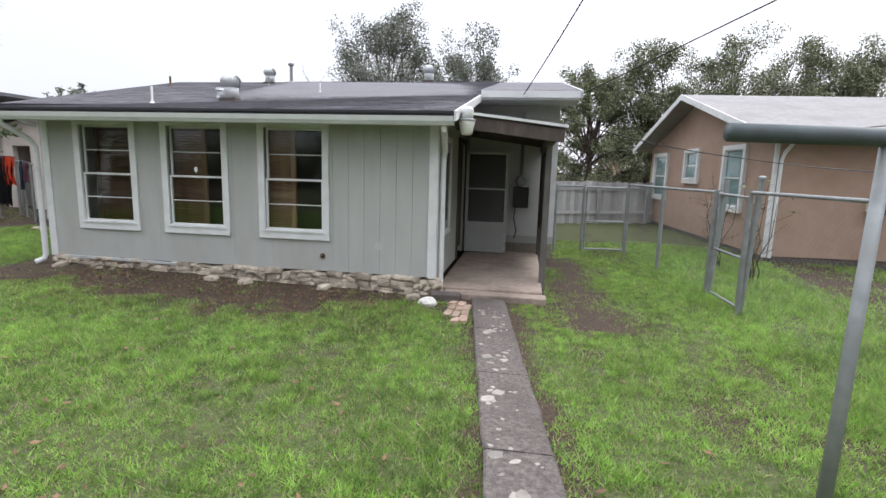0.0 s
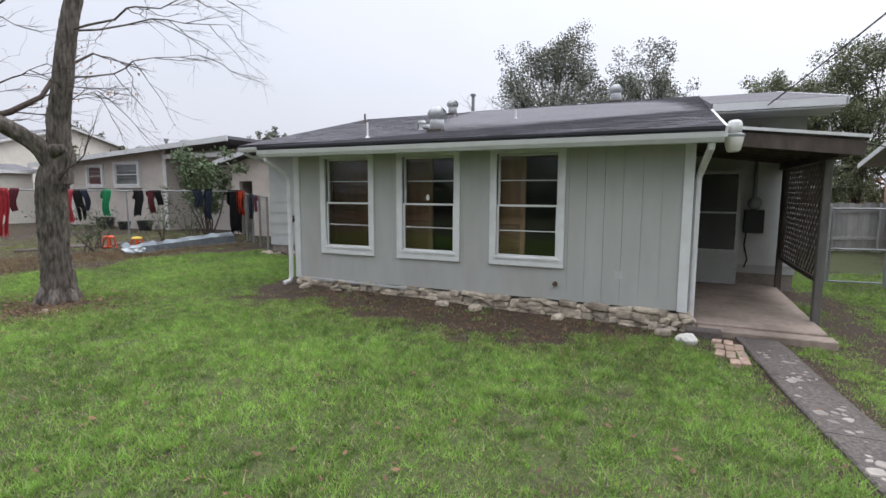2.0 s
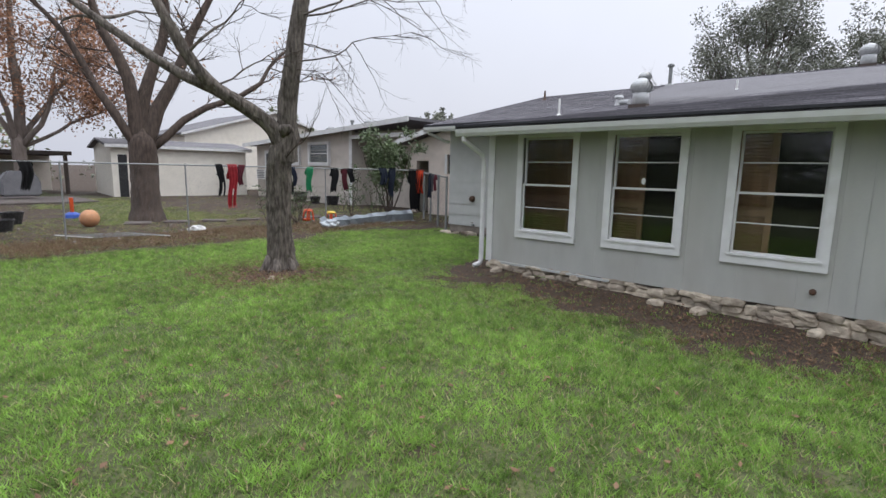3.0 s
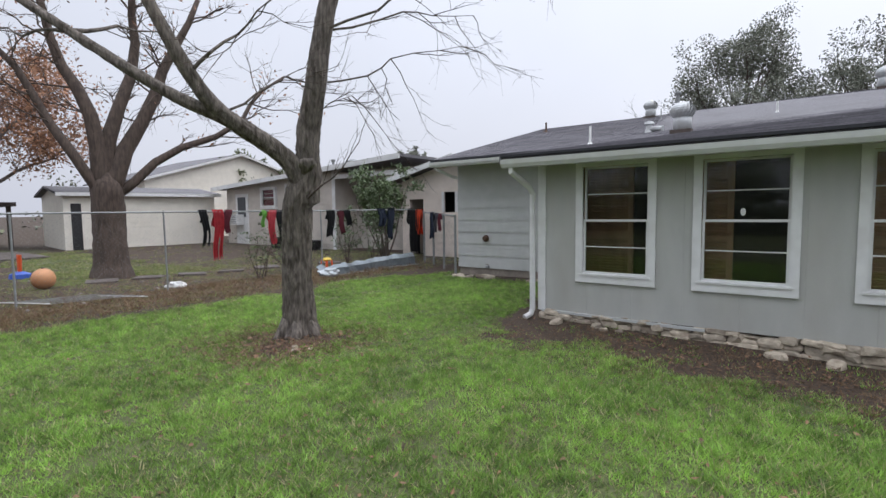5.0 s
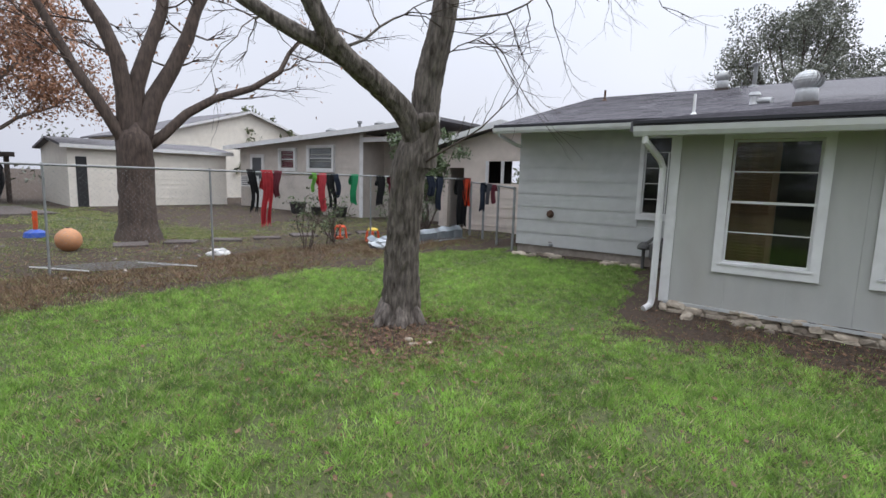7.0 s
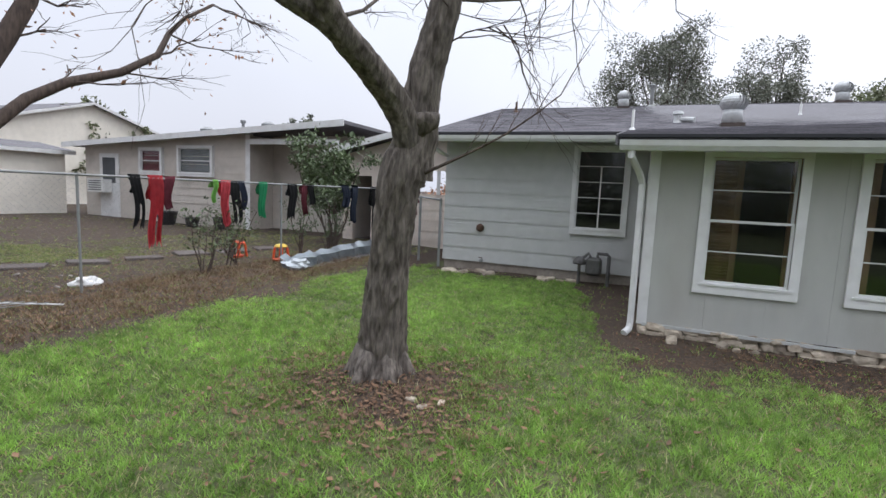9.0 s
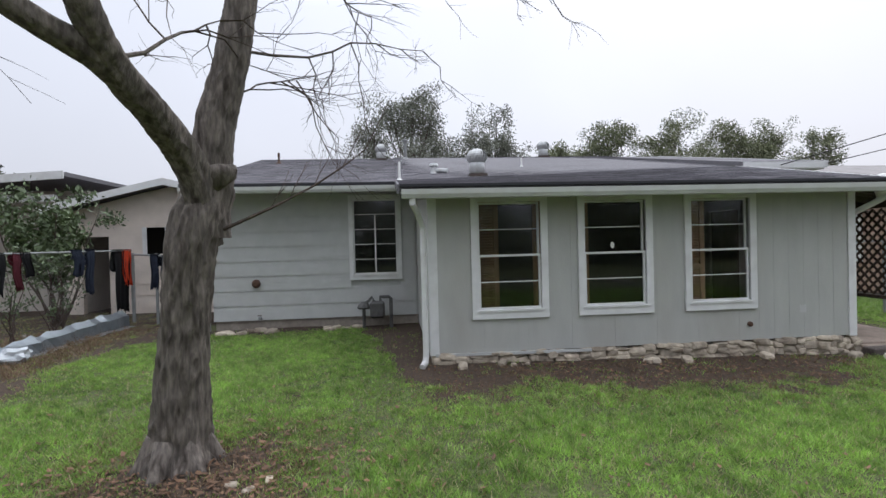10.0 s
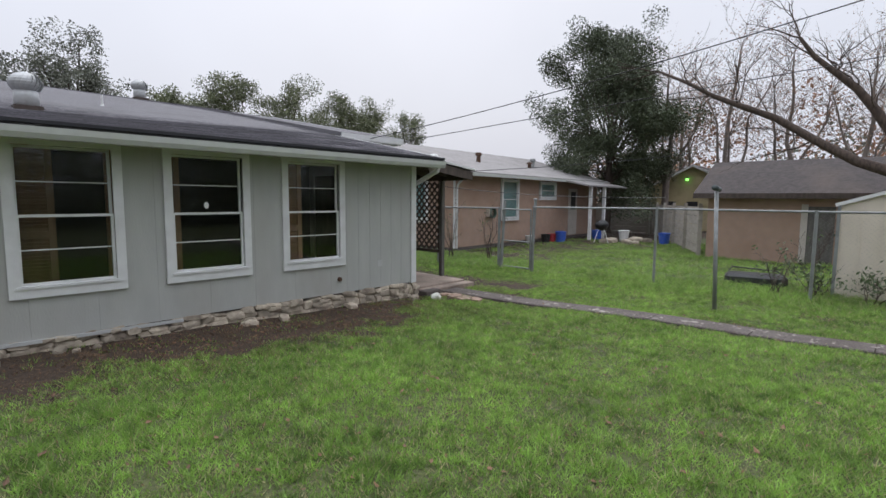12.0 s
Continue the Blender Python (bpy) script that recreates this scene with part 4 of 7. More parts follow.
# ---- wire fences ----
def wire_fence(name, label, pts, h, post_r=0.03, rail_r=0.021, spacing=2.6, lean=0.0, sag=0.0, posts=None):
    """Posts, a top rail and diamond wire along the corner points pts."""
    t = thing(name, label, "fence", (*pts[0], 0))
    bm = bmesh.new()
    for a, b in zip(pts, pts[1:]):
        a, b = Vector(a), Vector(b)
        L = (b - a).length
        d = (b - a) / L
        n = max(1, round(L / spacing))
        for i in range(n + 1):
            if i == 0 and a != Vector(pts[0]):
                continue
            p = a + d * L * i / n
            z = height(p.x, p.y)
            k = random.uniform(-lean, lean)
            part("post", tube(bmesh.new(), [(p.x, p.y, z - 0.1), (p.x + k, p.y + random.uniform(-lean, lean) * 0.5, z + h + 0.03)], [post_r, post_r], 8), GALV, t)
        za, zb = height(a.x, a.y) + h, height(b.x, b.y) + h
        part("top_rail", tube(bmesh.new(), [(a.x, a.y, za), (b.x, b.y, zb)], [rail_r, rail_r], 8), GALV, t)
        step, c, z0 = 0.075, -h, 0.06
        while c < L:
            for up in (1, -1):
                s0, s1 = max(0, c), min(L, c + h - z0)
                if s1 - s0 > 0.03:
                    q0, q1 = z0 + (s0 - c), z0 + (s1 - c)
                    if up < 0:
                        q0, q1 = h + z0 - q0, h + z0 - q1
                    p, q = a + d * s0, a + d * s1
                    tube(bm, [(p.x, p.y, q0 + height(p.x, p.y)), (q.x, q.y, q1 + height(q.x, q.y))], [0.0006, 0.0006], 3, cap=False)
            c += step
    ob = part("wire_mesh", bm, GALV, t, "galvanised diamond wire mesh")
    tagged(ob, kind="stuff")
    return t


wire_fence("chain_link_fence", "galvanised chain-link fence hung with drying clothes", [(-13.1, -6.6), (-12.65, -2.2), (-12.3, 1.2), (-11.95, 4.6)], 1.50, post_r=0.017, rail_r=0.016, spacing=2.4, lean=0.02)
wire_fence("chain_link_fence", "short galvanised chain-link panel beside the house corner", [(-11.90, 4.55), (-10.03, 3.48)], 1.42, spacing=0.8)
wire_fence("chain_link_fence", "galvanised chain-link fence between the two back gardens", [(3.95, 0.1), (4.32, -2.6), (4.55, -5.2), (4.9, -9.0)], 1.55, post_r=0.028)
wire_fence("chain_link_fence", "galvanised chain-link fence along the side strip", [(3.88, 1.05), (3.40, 4.75)], 1.50, post_r=0.035, spacing=1.9)
wire_fence("chain_link_fence", "short chain-link run beside the side gate", [(1.85, 4.3), (2.46, 4.66)], 1.45)


def gate(a, b, h, label):
    a, b = Vector((*a, 0)), Vector((*b, 0))
    a.z, b.z = height(a.x, a.y) + 0.08, height(b.x, b.y) + 0.08
    g = thing("wire_gate", label, "gate", tuple(a))
    up = Vector((0, 0, h))
    for p, q in ((a, a + up), (b, b + up), (a + up, b + up), (a, b), (a + up * 0.45, b + up * 0.45)):
        part("frame_tube", tube(bmesh.new(), [p, q], [0.019, 0.019], 8), GALV, g)
    bm = bmesh.new()
    L = (b - a).length
    d = (b - a) / L
    c = -h
    while c < L:
        for s in (1, -1):
            s0, s1 = max(0, c), min(L, c + h)
            if s1 - s0 > 0.03:
                q0, q1 = s0 - c, s1 - c
                if s < 0:
                    q0, q1 = h - q0, h - q1
                tube(bm, [a + d * s0 + Vector((0, 0, q0)), a + d * s1 + Vector((0, 0, q1))], [0.0006, 0.0006], 3, cap=False)
        c += 0.075
    tagged(part("wire_mesh", bm, GALV, g), kind="stuff")
    return g


gate((2.52, 4.68), (3.36, 4.73), 1.35, "closed chain-link gate across the side strip")
gate((3.96, 0.18), (3.90, 0.95), 1.40, "narrow chain-link gate ajar between leaning posts")
gate_post = thing("gate_post", "thick leaning steel gate post in the grass", "post", (4.02, 0.16, 0))
part("tube", tube(bmesh.new(), [(4.00, 0.17, -0.1), (4.06, 0.13, 1.72)], [0.036, 0.036], 10), GALV, gate_post)
part("cap", lathe(bmesh.new(), (4.06, 0.13, 1.71), [(0.05, 0), (0.05, 0.03), (0.02, 0.05)], 10), GALV, gate_post)
gate_post = thing("gate_post", "thick leaning steel gate post in the grass", "post", (3.88, 1.0, 0))
part("tube", tube(bmesh.new(), [(3.88, 0.98, -0.1), (3.97, 0.95, 1.70)], [0.036, 0.036], 10), GALV, gate_post)

pole = thing("clothes_pole", "grey painted steel T-shaped clothesline pole", "clothes pole", (2.70, -4.2, 0))
POLE = mat("grey_blue_pole_paint", (0.075, 0.092, 0.095), 0.55, 0.2, 10, 0.05, 60, metal=0.2, dirt=(0.08, 0.08, 0.08), dirt_scale=6)
part("upright", tube(bmesh.new(), [(2.68, -4.20, -0.1), (2.77, -4.10, 1.88)], [0.033, 0.03], 12), GALV, pole, smooth=True)
part("crossbar", tube(bmesh.new(), [(2.06, -4.26, 1.92), (3.44, -3.96, 1.92)], [0.04, 0.04], 14), POLE, pole, smooth=True)

# ---- overhead wires ----
def wire(a, b, sag, r, label):
    a, b = Vector(a), Vector(b)
    pts = [a.lerp(b, i / 14) - Vector((0, 0, sag * 4 * (i / 14) * (1 - i / 14))) for i in range(15)]
    return tagged(part("overhead_cable", tube(bmesh.new(), pts, [r] * 15, 5), BLACK_P), label, "cable", "overhead cables")


wire((1.08, 2.57, 3.06), (2.6, -6.2, 4.4), 0.1, 0.009, "sagging black service cable tied to the eave")
wire((2.07, 2.72, 3.08), (9.0, -11.3, 5.2), 0.0, 0.009, "thin black cable tied to the roof edge")
wire((1.79, 4.2, 2.85), (5.4, 4.2, 2.1), 0.1, 0.010, "drooping black cable running to the next house")
wire((5.4, 4.2, 2.1), (6.5, -2.0, 1.80), 0.1, 0.008, "drooping black cable over the wire fence")
wire((6.0, 4.5, 2.6), (22.0, -2.0, 4.6), 0.2, 0.010, "long black cable over the next garden")

# ---- tan house ----
tan = thing("tan_house", "tan neighbouring house with a pale low-pitched roof", "house", (6.15, 4.65, 0))
TM = pose(6.15, 4.65, 0, 0, 0, 3.5)


def tbox(name, material, *bs, parent=None, label=""):
    bm = bmesh.new()
    for b in bs:
        box(bm, *b, TM)
    return part(name, bm, material, parent or tan, label)


def tprism(name, material, poly, axis, a, b):
    bm = prism(bmesh.new(), poly, axis, a, b)
    bmesh.ops.transform(bm, matrix=TM, verts=bm.verts)
    return part(name, bm, material, tan)


tbox("wall", TAN, (0, 11.4, 0, 0.15, 0.12, 2.66), label="tan painted shingle wall")
tbox("wall", TAN, (0, 0.15, 0.15, 8.2, 0.12, 2.66))
tbox("wall", TAN, (11.25, 11.4, 0.15, 8.2, 0.12, 2.66))
tbox("wall", TAN, (0.15, 11.25, 8.05, 8.2, 0.12, 2.66))
tbox("footing", CONCRETE, (0.02, 11.38, 0.02, 8.18, -0.2, 0.12))
tprism("gable", TAN, [(0, 2.66), (8.2, 2.66), (4.1, 3.84)], 0, 0.0, 0.15)
tprism("roof", TAN_ROOF, [(-0.45, 2.56), (4.1, 3.88), (4.1, 3.96), (-0.45, 2.64)], 0, -0.55, 11.9)
tprism("roof", TAN_ROOF, [(8.65, 2.56), (4.1, 3.88), (4.1, 3.96), (8.65, 2.64)], 0, -0.55, 11.9)
tprism("rake_board", WHITE, [(-0.47, 2.50), (4.1, 3.82), (4.1, 3.97), (-0.47, 2.65)], 0, -0.58, -0.55)
tprism("rake_board", WHITE, [(8.67, 2.50), (4.1, 3.82), (4.1, 3.97), (8.67, 2.65)], 0, -0.58, -0.55)
tbox("fascia", GUTTER, (-0.55, 11.9, -0.47, -0.45, 2.50, 2.61))
tbox("corner_board", WHITE, (-0.03, 0.06, -0.03, 0.0, 0.1, 2.6))
for k in range(7):
    z = 0.45 + 0.32 * k
    tbox("lap_edge", TAN, (0.06, 11.4, -0.006, 0.0, z, z + 0.012))
    tbox("lap_edge", TAN, (-0.006, 0.0, 0.0, 8.2, z, z + 0.012))
bm = tube(bmesh.new(), [(0.15, -0.42, 2.50), (0.12, -0.10, 2.24), (0.1, -0.06, 2.1), (0.1, -0.06, 0.1)], [0.035] * 4, 8)
bmesh.ops.transform(bm, matrix=TM, verts=bm.verts)
part("downspout", bm, WHITE, tan)
CURTAIN = mat("grey_green_curtain", (0.22, 0.34, 0.35), 0.9, 0.15, 8, 0.1)
for x0, x1, z0, z1 in ((2.75, 3.95, 0.94, 2.50), (5.6, 7.0, 1.72, 2.48)):
    window(tan, x0, x1, z0, z1, -0.055, rows_up=1, trim=0.09, m=TM, depth=0.022, back=0.053)
    tbox("curtain", CURTAIN, (x0 + 0.09, x1 - 0.09, -0.008, -0.002, z0 + 0.09, z1 - 0.09))
SIDE = TM @ pose(0, 0, 0, 0, 0, -90)
for y0, y1, z0, z1 in ((1.1, 2.25, 0.92, 2.48), (3.75, 4.85, 1.52, 2.50), (6.3, 7.7, 0.92, 2.46)):
    window(tan, -y1, -y0, z0, z1, -0.055, rows_up=1, trim=0.11, m=SIDE, depth=0.022, back=0.053)
    tbox("curtain", CURTAIN, (-0.008, -0.002, y0 + 0.11, y1 - 0.11, z0 + 0.11, z1 - 0.11))
tbox("back_door", BEIGE, (8.3, 9.15, -0.03, 0.0, 0.15, 2.25))
tbox("door_light", BLACK_P, (8.5, 8.95, -0.045, -0.03, 1.3, 2.1))
tprism("porch_roof", TAN_ROOF, [(-1.5, 2.30), (-0.1, 2.58), (-0.1, 2.65), (-1.5, 2.37)], 0, 7.1, 11.4)
for px in (7.6, 9.05):
    tbox("porch_post", WHITE, (px, px + 0.12, -1.4, -1.28, 0.0, 2.31))
for x, y, h, mt in ((3.4, 1.5, 0.40, RUST), (7.0, 1.3, 0.28, RUST), (7.8, 1.6, 0.42, GALV)):
    bm = lathe(bmesh.new(), TM @ Vector((x, y, 2.6 + (y + 0.45) * 0.29)), [(0.09, 0), (0.08, h * 0.7), (0.14, h * 0.75), (0.12, h)], 10)
    part("chimney_pipe", bm, mt, tan)
reel = thing("hose_reel", "dark green garden hose reel on a wall bracket", "hose reel", tuple(TM @ Vector((2.1, -0.15, 1.25))))
bm = bmesh.new()
for k in range(5):
    pts = [TM @ Vector((2.05 + 0.02 * math.sin(k), -0.06 - 0.035 * k, 1.25)) + (TM.to_3x3() @ Vector((0.17 * math.cos(a), 0, 0.17 * math.sin(a)))) for a in [i * 2 * math.pi / 14 for i in range(15)]]
    tube(bm, pts, [0.016] * 15, 6)
part("hose", bm, mat("green_hose", (0.03, 0.08, 0.05), 0.5, 0.2, 10, 0.0), reel)
part("bracket", box(bmesh.new(), 1.83, 1.87, -0.16, -0.01, 1.12, 1.38, TM), PINKISH, reel)

# things on the tan house's lawn
def at(x, y):
    return Vector((x, y, height(x, y)))


grill = thing("kettle_grill", "black kettle charcoal grill on pale tripod legs", "grill", tuple(at(13.2, 2.9)))
c = at(13.2, 2.9)
part("bowl", lathe(bmesh.new(), c + Vector((0, 0, 0.5)), [(0.06, 0), (0.2, 0.07), (0.27, 0.2), (0.28, 0.24), (0.22, 0.36), (0.06, 0.43)], 16), BLACK_P, grill, smooth=True)
for k in range(3):
    a = k * 2.1 + 0.4
    part("leg", tube(bmesh.new(), [c + Vector((0.32 * math.cos(a), 0.32 * math.sin(a), 0)), c + Vector((0.12 * math.cos(a), 0.12 * math.sin(a), 0.6))], [0.015, 0.015], 6), PVC, grill)
for k, (x, y, s, mt, nm, lb) in enumerate(((14.4, 3.7, 0.5, BLUE_P, "storage_bin", "blue plastic storage bin on the grass"), (14.9, 2.7, 0.5, WHITE_P, "plastic_bucket", "white plastic tub on the grass"), (14.6, 0.9, 0.5, BLUE_P, "storage_bin", "blue plastic storage bin by the plank fence"), (12.4, 4.3, 0.5, BLUE_P, "storage_bin", "blue plastic storage bin beside the house wall"))):
    t = thing(nm, lb, "bin", tuple(at(x, y)))
    c = at(x, y)
    part("tub", lathe(bmesh.new(), c, [(s * 0.36, 0), (s * 0.45, s * 0.8), (s * 0.40, s * 0.78)], 12), mt, t)
    part("lid", lathe(bmesh.new(), c + Vector((0, 0, s * 0.81)), [(s * 0.48, 0), (s * 0.48, 0.03), (s * 0.2, 0.05)], 12), mt, t)
for k in range(16):
    loose = new("loose_stone", random.choice(stone_meshes))
    x, y = 14.2 + random.uniform(-0.9, 0.9), 2.3 + random.uniform(-0.7, 0.7)
    s = random.uniform(0.18, 0.35)
    loose.matrix_world = pose(x, y, height(x, y) + s * 0.2, 0, 0, random.uniform(0, 180)) @ Matrix.Diagonal((s, s * 0.8, s * 0.55, 1))
    tagged(loose, "brown rubble stone in a heap on the grass", "stone", "rubble heap in the next garden")
for x, y, mt, lb in ((12.2, 4.62, RED, "red plastic planter with dried stems by the tan wall"), (11.8, 4.65, BLACK_P, "black plastic planter by the tan wall"), (10.6, 4.6, WHITE_P, "small white bucket by the tan wall")):
    t = thing("planter", lb, "planter", tuple(at(x, y)))
    part("pot", lathe(bmesh.new(), at(x, y), [(0.14, 0), (0.19, 0.3), (0.2, 0.33), (0.16, 0.31)], 12), mt, t)
    part("soil", lathe(bmesh.new(), at(x, y) + Vector((0, 0, 0.27)), [(0.15, 0), (0.13, 0.03)], 10), RUST, t)
tray = thing("black_tub", "black plastic tub with a wire rack lying in the grass", "tub", tuple(at(5.85, -4.1)))
c = at(5.85, -4.1)
part("basin", bevelled(box(bmesh.new(), -0.28, 0.28, -0.55, 0.55, 0, 0.24, Matrix.Translation(c) @ pose(0, 0, 0, 0, 0, 12)), 0.06), BLACK_P, tray)
part("handle_bar", tube(bmesh.new(), [c + Vector((0, 0.5, 0.25)), c + Vector((0.05, 0.45, 0.34)), c + Vector((0.05, -0.35, 0.32)), c + Vector((0, -0.5, 0.24))], [0.015] * 4, 6), BLACK_P, tray)

# plank fences
def plank_fence(a, b, h, label, horizontal=False, material=None):
    a, b = Vector((*a, 0)), Vector((*b, 0))
    L = (b - a).length
    m0 = Matrix.Translation(a) @ Vector((1, 0, 0)).rotation_difference((b - a).normalized()).to_matrix().to_4x4()
    t = thing("plank_fence", label, "fence", tuple(a))
    if horizontal:
        n = int(h / 0.3)
        for i in range(n):
            part("board", box(bmesh.new(), 0, L, -0.02, 0, 0.06 + i * 0.3, 0.06 + i * 0.3 + 0.288, m0), material or WOOD_GREY, t)
        for i in range(int(L / 2.2) + 2):
            part("post", box(bmesh.new(), min(i * 2.2, L), min(i * 2.2, L) + 0.1, 0, 0.1, -0.1, h + 0.1, m0), material or WOOD_GREY, t)
    else:
        n = int(L / 0.155)
        me = mesh_of("board", boxes((0, 0.148, -0.012, 0.012, 0.02, h)), material or PICKET)
        for i in range(n):
            put(me, "board", t, m0 @ pose(i * 0.155, random.uniform(-0.006, 0.006), random.uniform(-0.03, 0.02)))
        for z in (0.35, h - 0.3):
            part("rail", box(bmesh.new(), 0, L, -0.06, -0.013, z, z + 0.09, m0), material or PICKET, t)
        for i in range(int(L / 1.9) + 1):
            part("post", box(bmesh.new(), i * 1.9, i * 1.9 + 0.1, -0.13, -0.06, -0.1, h, m0), material or PICKET, t)
    return t


plank_fence((1.85, 10.6), (5.95, 12.4), 1.45, "pale grey picket board fence with a braced gate")
plank_fence((10.85, -1.55), (20.3, 3.6), 1.55, "weathered horizontal plank fence between gardens", True, PLANK)
plank_fence((20.6, 3.8), (20.9, 9.0), 1.55, "weathered horizontal plank fence behind the tan house", True, PLANK)

# garage and metal shed behind the next garden
def building(name, label, a, b, depth, eave, ridge, wall_mat, roof_mat, over=0.3, along=True, trim=None):
    """A house with its front wall from a to b; the ridge runs along the front, or across it."""
    a, b = Vector((*a, 0)), Vector((*b, 0))
    L = (b - a).length
    m = Matrix.Translation((a.x, a.y, height(a.x, a.y))) @ Matrix.Rotation(math.atan2((b - a).y, (b - a).x), 4, "Z")
    t = thing(name, label, "house", tuple(m.translation))
    part("wall", box(bmesh.new(), 0, L, 0, 0.12, -0.3, eave, m), wall_mat, t)
    part("wall", box(bmesh.new(), 0, 0.12, 0.12, depth, -0.3, eave, m), wall_mat, t)
    part("wall", box(bmesh.new(), L - 0.12, L, 0.12, depth, -0.3, eave, m), wall_mat, t)
    part("wall", box(bmesh.new(), 0.12, L - 0.12, depth - 0.12, depth, -0.3, eave, m), wall_mat, t)
    def slab(poly, axis, p, q, mt, nm):
        bm = prism(bmesh.new(), poly, axis, p, q)
        bmesh.ops.transform(bm, matrix=m, verts=bm.verts)
        return part(nm, bm, mt, t)
    if along:
        s = (ridge - eave) / (depth / 2)
        slab([(-over, eave - s * over), (depth / 2, ridge), (depth / 2, ridge + 0.09), (-over, eave - s * over + 0.09)], 0, -over, L + over, roof_mat, "roof")
        slab([(depth + over, eave - s * over), (depth / 2, ridge), (depth / 2, ridge + 0.09), (depth + over, eave - s * over + 0.09)], 0, -over, L + over, roof_mat, "roof")
        for p, q in ((0, 0.12), (L - 0.12, L)):
            slab([(0, eave), (depth, eave), (depth / 2, ridge)], 0, p, q, wall_mat, "gable")
        slab([(-over - 0.02, eave - s * over - 0.06), (-over, eave - s * over - 0.06), (-over, eave - s * over + 0.08), (-over - 0.02, eave - s * over + 0.08)], 0, -over, L + over, trim or WHITE, "fascia")
    else:
        s = (ridge - eave) / (L / 2)
        slab([(-over, eave - s * over), (L / 2, ridge), (L / 2, ridge + 0.09), (-over, eave - s * over + 0.09)], 1, -over, depth + over, roof_mat, "roof")
        slab([(L + over, eave - s * over), (L / 2, ridge), (L / 2, ridge + 0.09), (L + over, eave - s * over + 0.09)], 1, -over, depth + over, roof_mat, "roof")
        for p, q in ((0, 0.12), (depth - 0.12, depth)):
            slab([(0, eave), (L, eave), (L / 2, ridge)], 1, p, q, wall_mat, "gable")
        slab([(-over, eave - s * over - 0.05), (L / 2, ridge - 0.05), (L / 2, ridge + 0.08), (-over, eave - s * over + 0.08)], 1, -over - 0.03, -over, WHITE, "rake_board")
        slab([(L + over, eave - s * over - 0.05), (L / 2, ridge - 0.05), (L / 2, ridge + 0.08), (L + over, eave - s * over + 0.08)], 1, -over - 0.03, -over, WHITE, "rake_board")
    return t, m, L


OLD_ROOF = mat("old_brown_roof", (0.060, 0.050, 0.048), 0.95, 0.3, 8, 0.3, 50, dirt=(0.11, 0.085, 0.07), dirt_scale=0.8)
garage, gm, gl = building("garage", "low tan garage with an old brown roof behind the wire fence", (10.7, -1.75), (11.0, -7.6), 4.4, 2.02, 2.95, TAN, OLD_ROOF, 0.35, trim=WOOD_DARK)
part("doorway", box(bmesh.new(), 2.5, 3.1, -0.02, 0.0, 0.0, 1.6, gm), WOOD_GREY, garage)
part("door_post", box(bmesh.new(), 2.35, 2.5, -0.05, 0.0, 0.0, 1.66, gm), BEIGE, garage)
metal_shed = thing("metal_shed", "small cream metal garden shed with a shallow arched roof", "shed", (5.35, -5.45, 0))
part("body", prism(bmesh.new(), [(-9.7, 0.02), (-5.45, 0.02), (-5.42, 1.66), (-6.0, 1.86), (-7.5, 1.98), (-9.1, 1.86), (-9.7, 1.66)], 0, 5.35, 7.7), METAL_SHED, metal_shed)
part("roof_trim", prism(bmesh.new(), [(-5.38, 1.64), (-6.0, 1.85), (-7.2, 1.97), (-7.2, 2.02), (-6.0, 1.91), (-5.36, 1.70)], 0, 5.30, 5.35), WHITE, metal_shed)
part("corner_post", boxes((5.32, 5.37, -5.45, -5.40, 0.0, 1.66)), GALV, metal_shed)
for k in range(12):
    part("rib", boxes((5.338, 5.35, -5.75 - 0.28 * k, -5.72 - 0.28 * k, 0.05, 1.64)), METAL_SHED, metal_shed)
yellow, ym, yl = building("yellow_house", "pale yellow cottage with a gabled end behind the oak", (25.0, 5.7), (25.4, 0.7), 5, 2.5, 3.75, mat("pale_yellow_paint", (0.50, 0.42, 0.25), 0.8, 0.08, 4, 0.1), OLD_ROOF, 0.3, along=False)
for k in (1.0, 2.2):
    part("window_pane", box(bmesh.new(), k, k + 0.6, -0.03, 0.0, 0.9, 1.7, ym), BLACK_P, yellow)
lamp = thing("green_lamp", "small glowing green lamp under the cottage gable", "lamp", tuple(ym @ Vector((2.2, -0.1, 2.95))))
gm_mat = bpy.data.materials.new("green_glow")
gm_mat.use_nodes = True
gm_mat.node_tree.nodes["Principled BSDF"].inputs["Emission Color"].default_value = (0.25, 1.0, 0.12, 1)
gm_mat.node_tree.nodes["Principled BSDF"].inputs["Emission Strength"].default_value = 3.0
part("bulb", lathe(bmesh.new(), ym @ Vector((2.2, -0.15, 2.9)), [(0.03, 0), (0.09, 0.05), (0.09, 0.1), (0.03, 0.15)], 10), gm_mat, lamp)
part("base", lathe(bmesh.new(), ym @ Vector((2.2, -0.12, 3.05)), [(0.05, 0), (0.05, 0.06)], 10), BLACK_P, lamp)

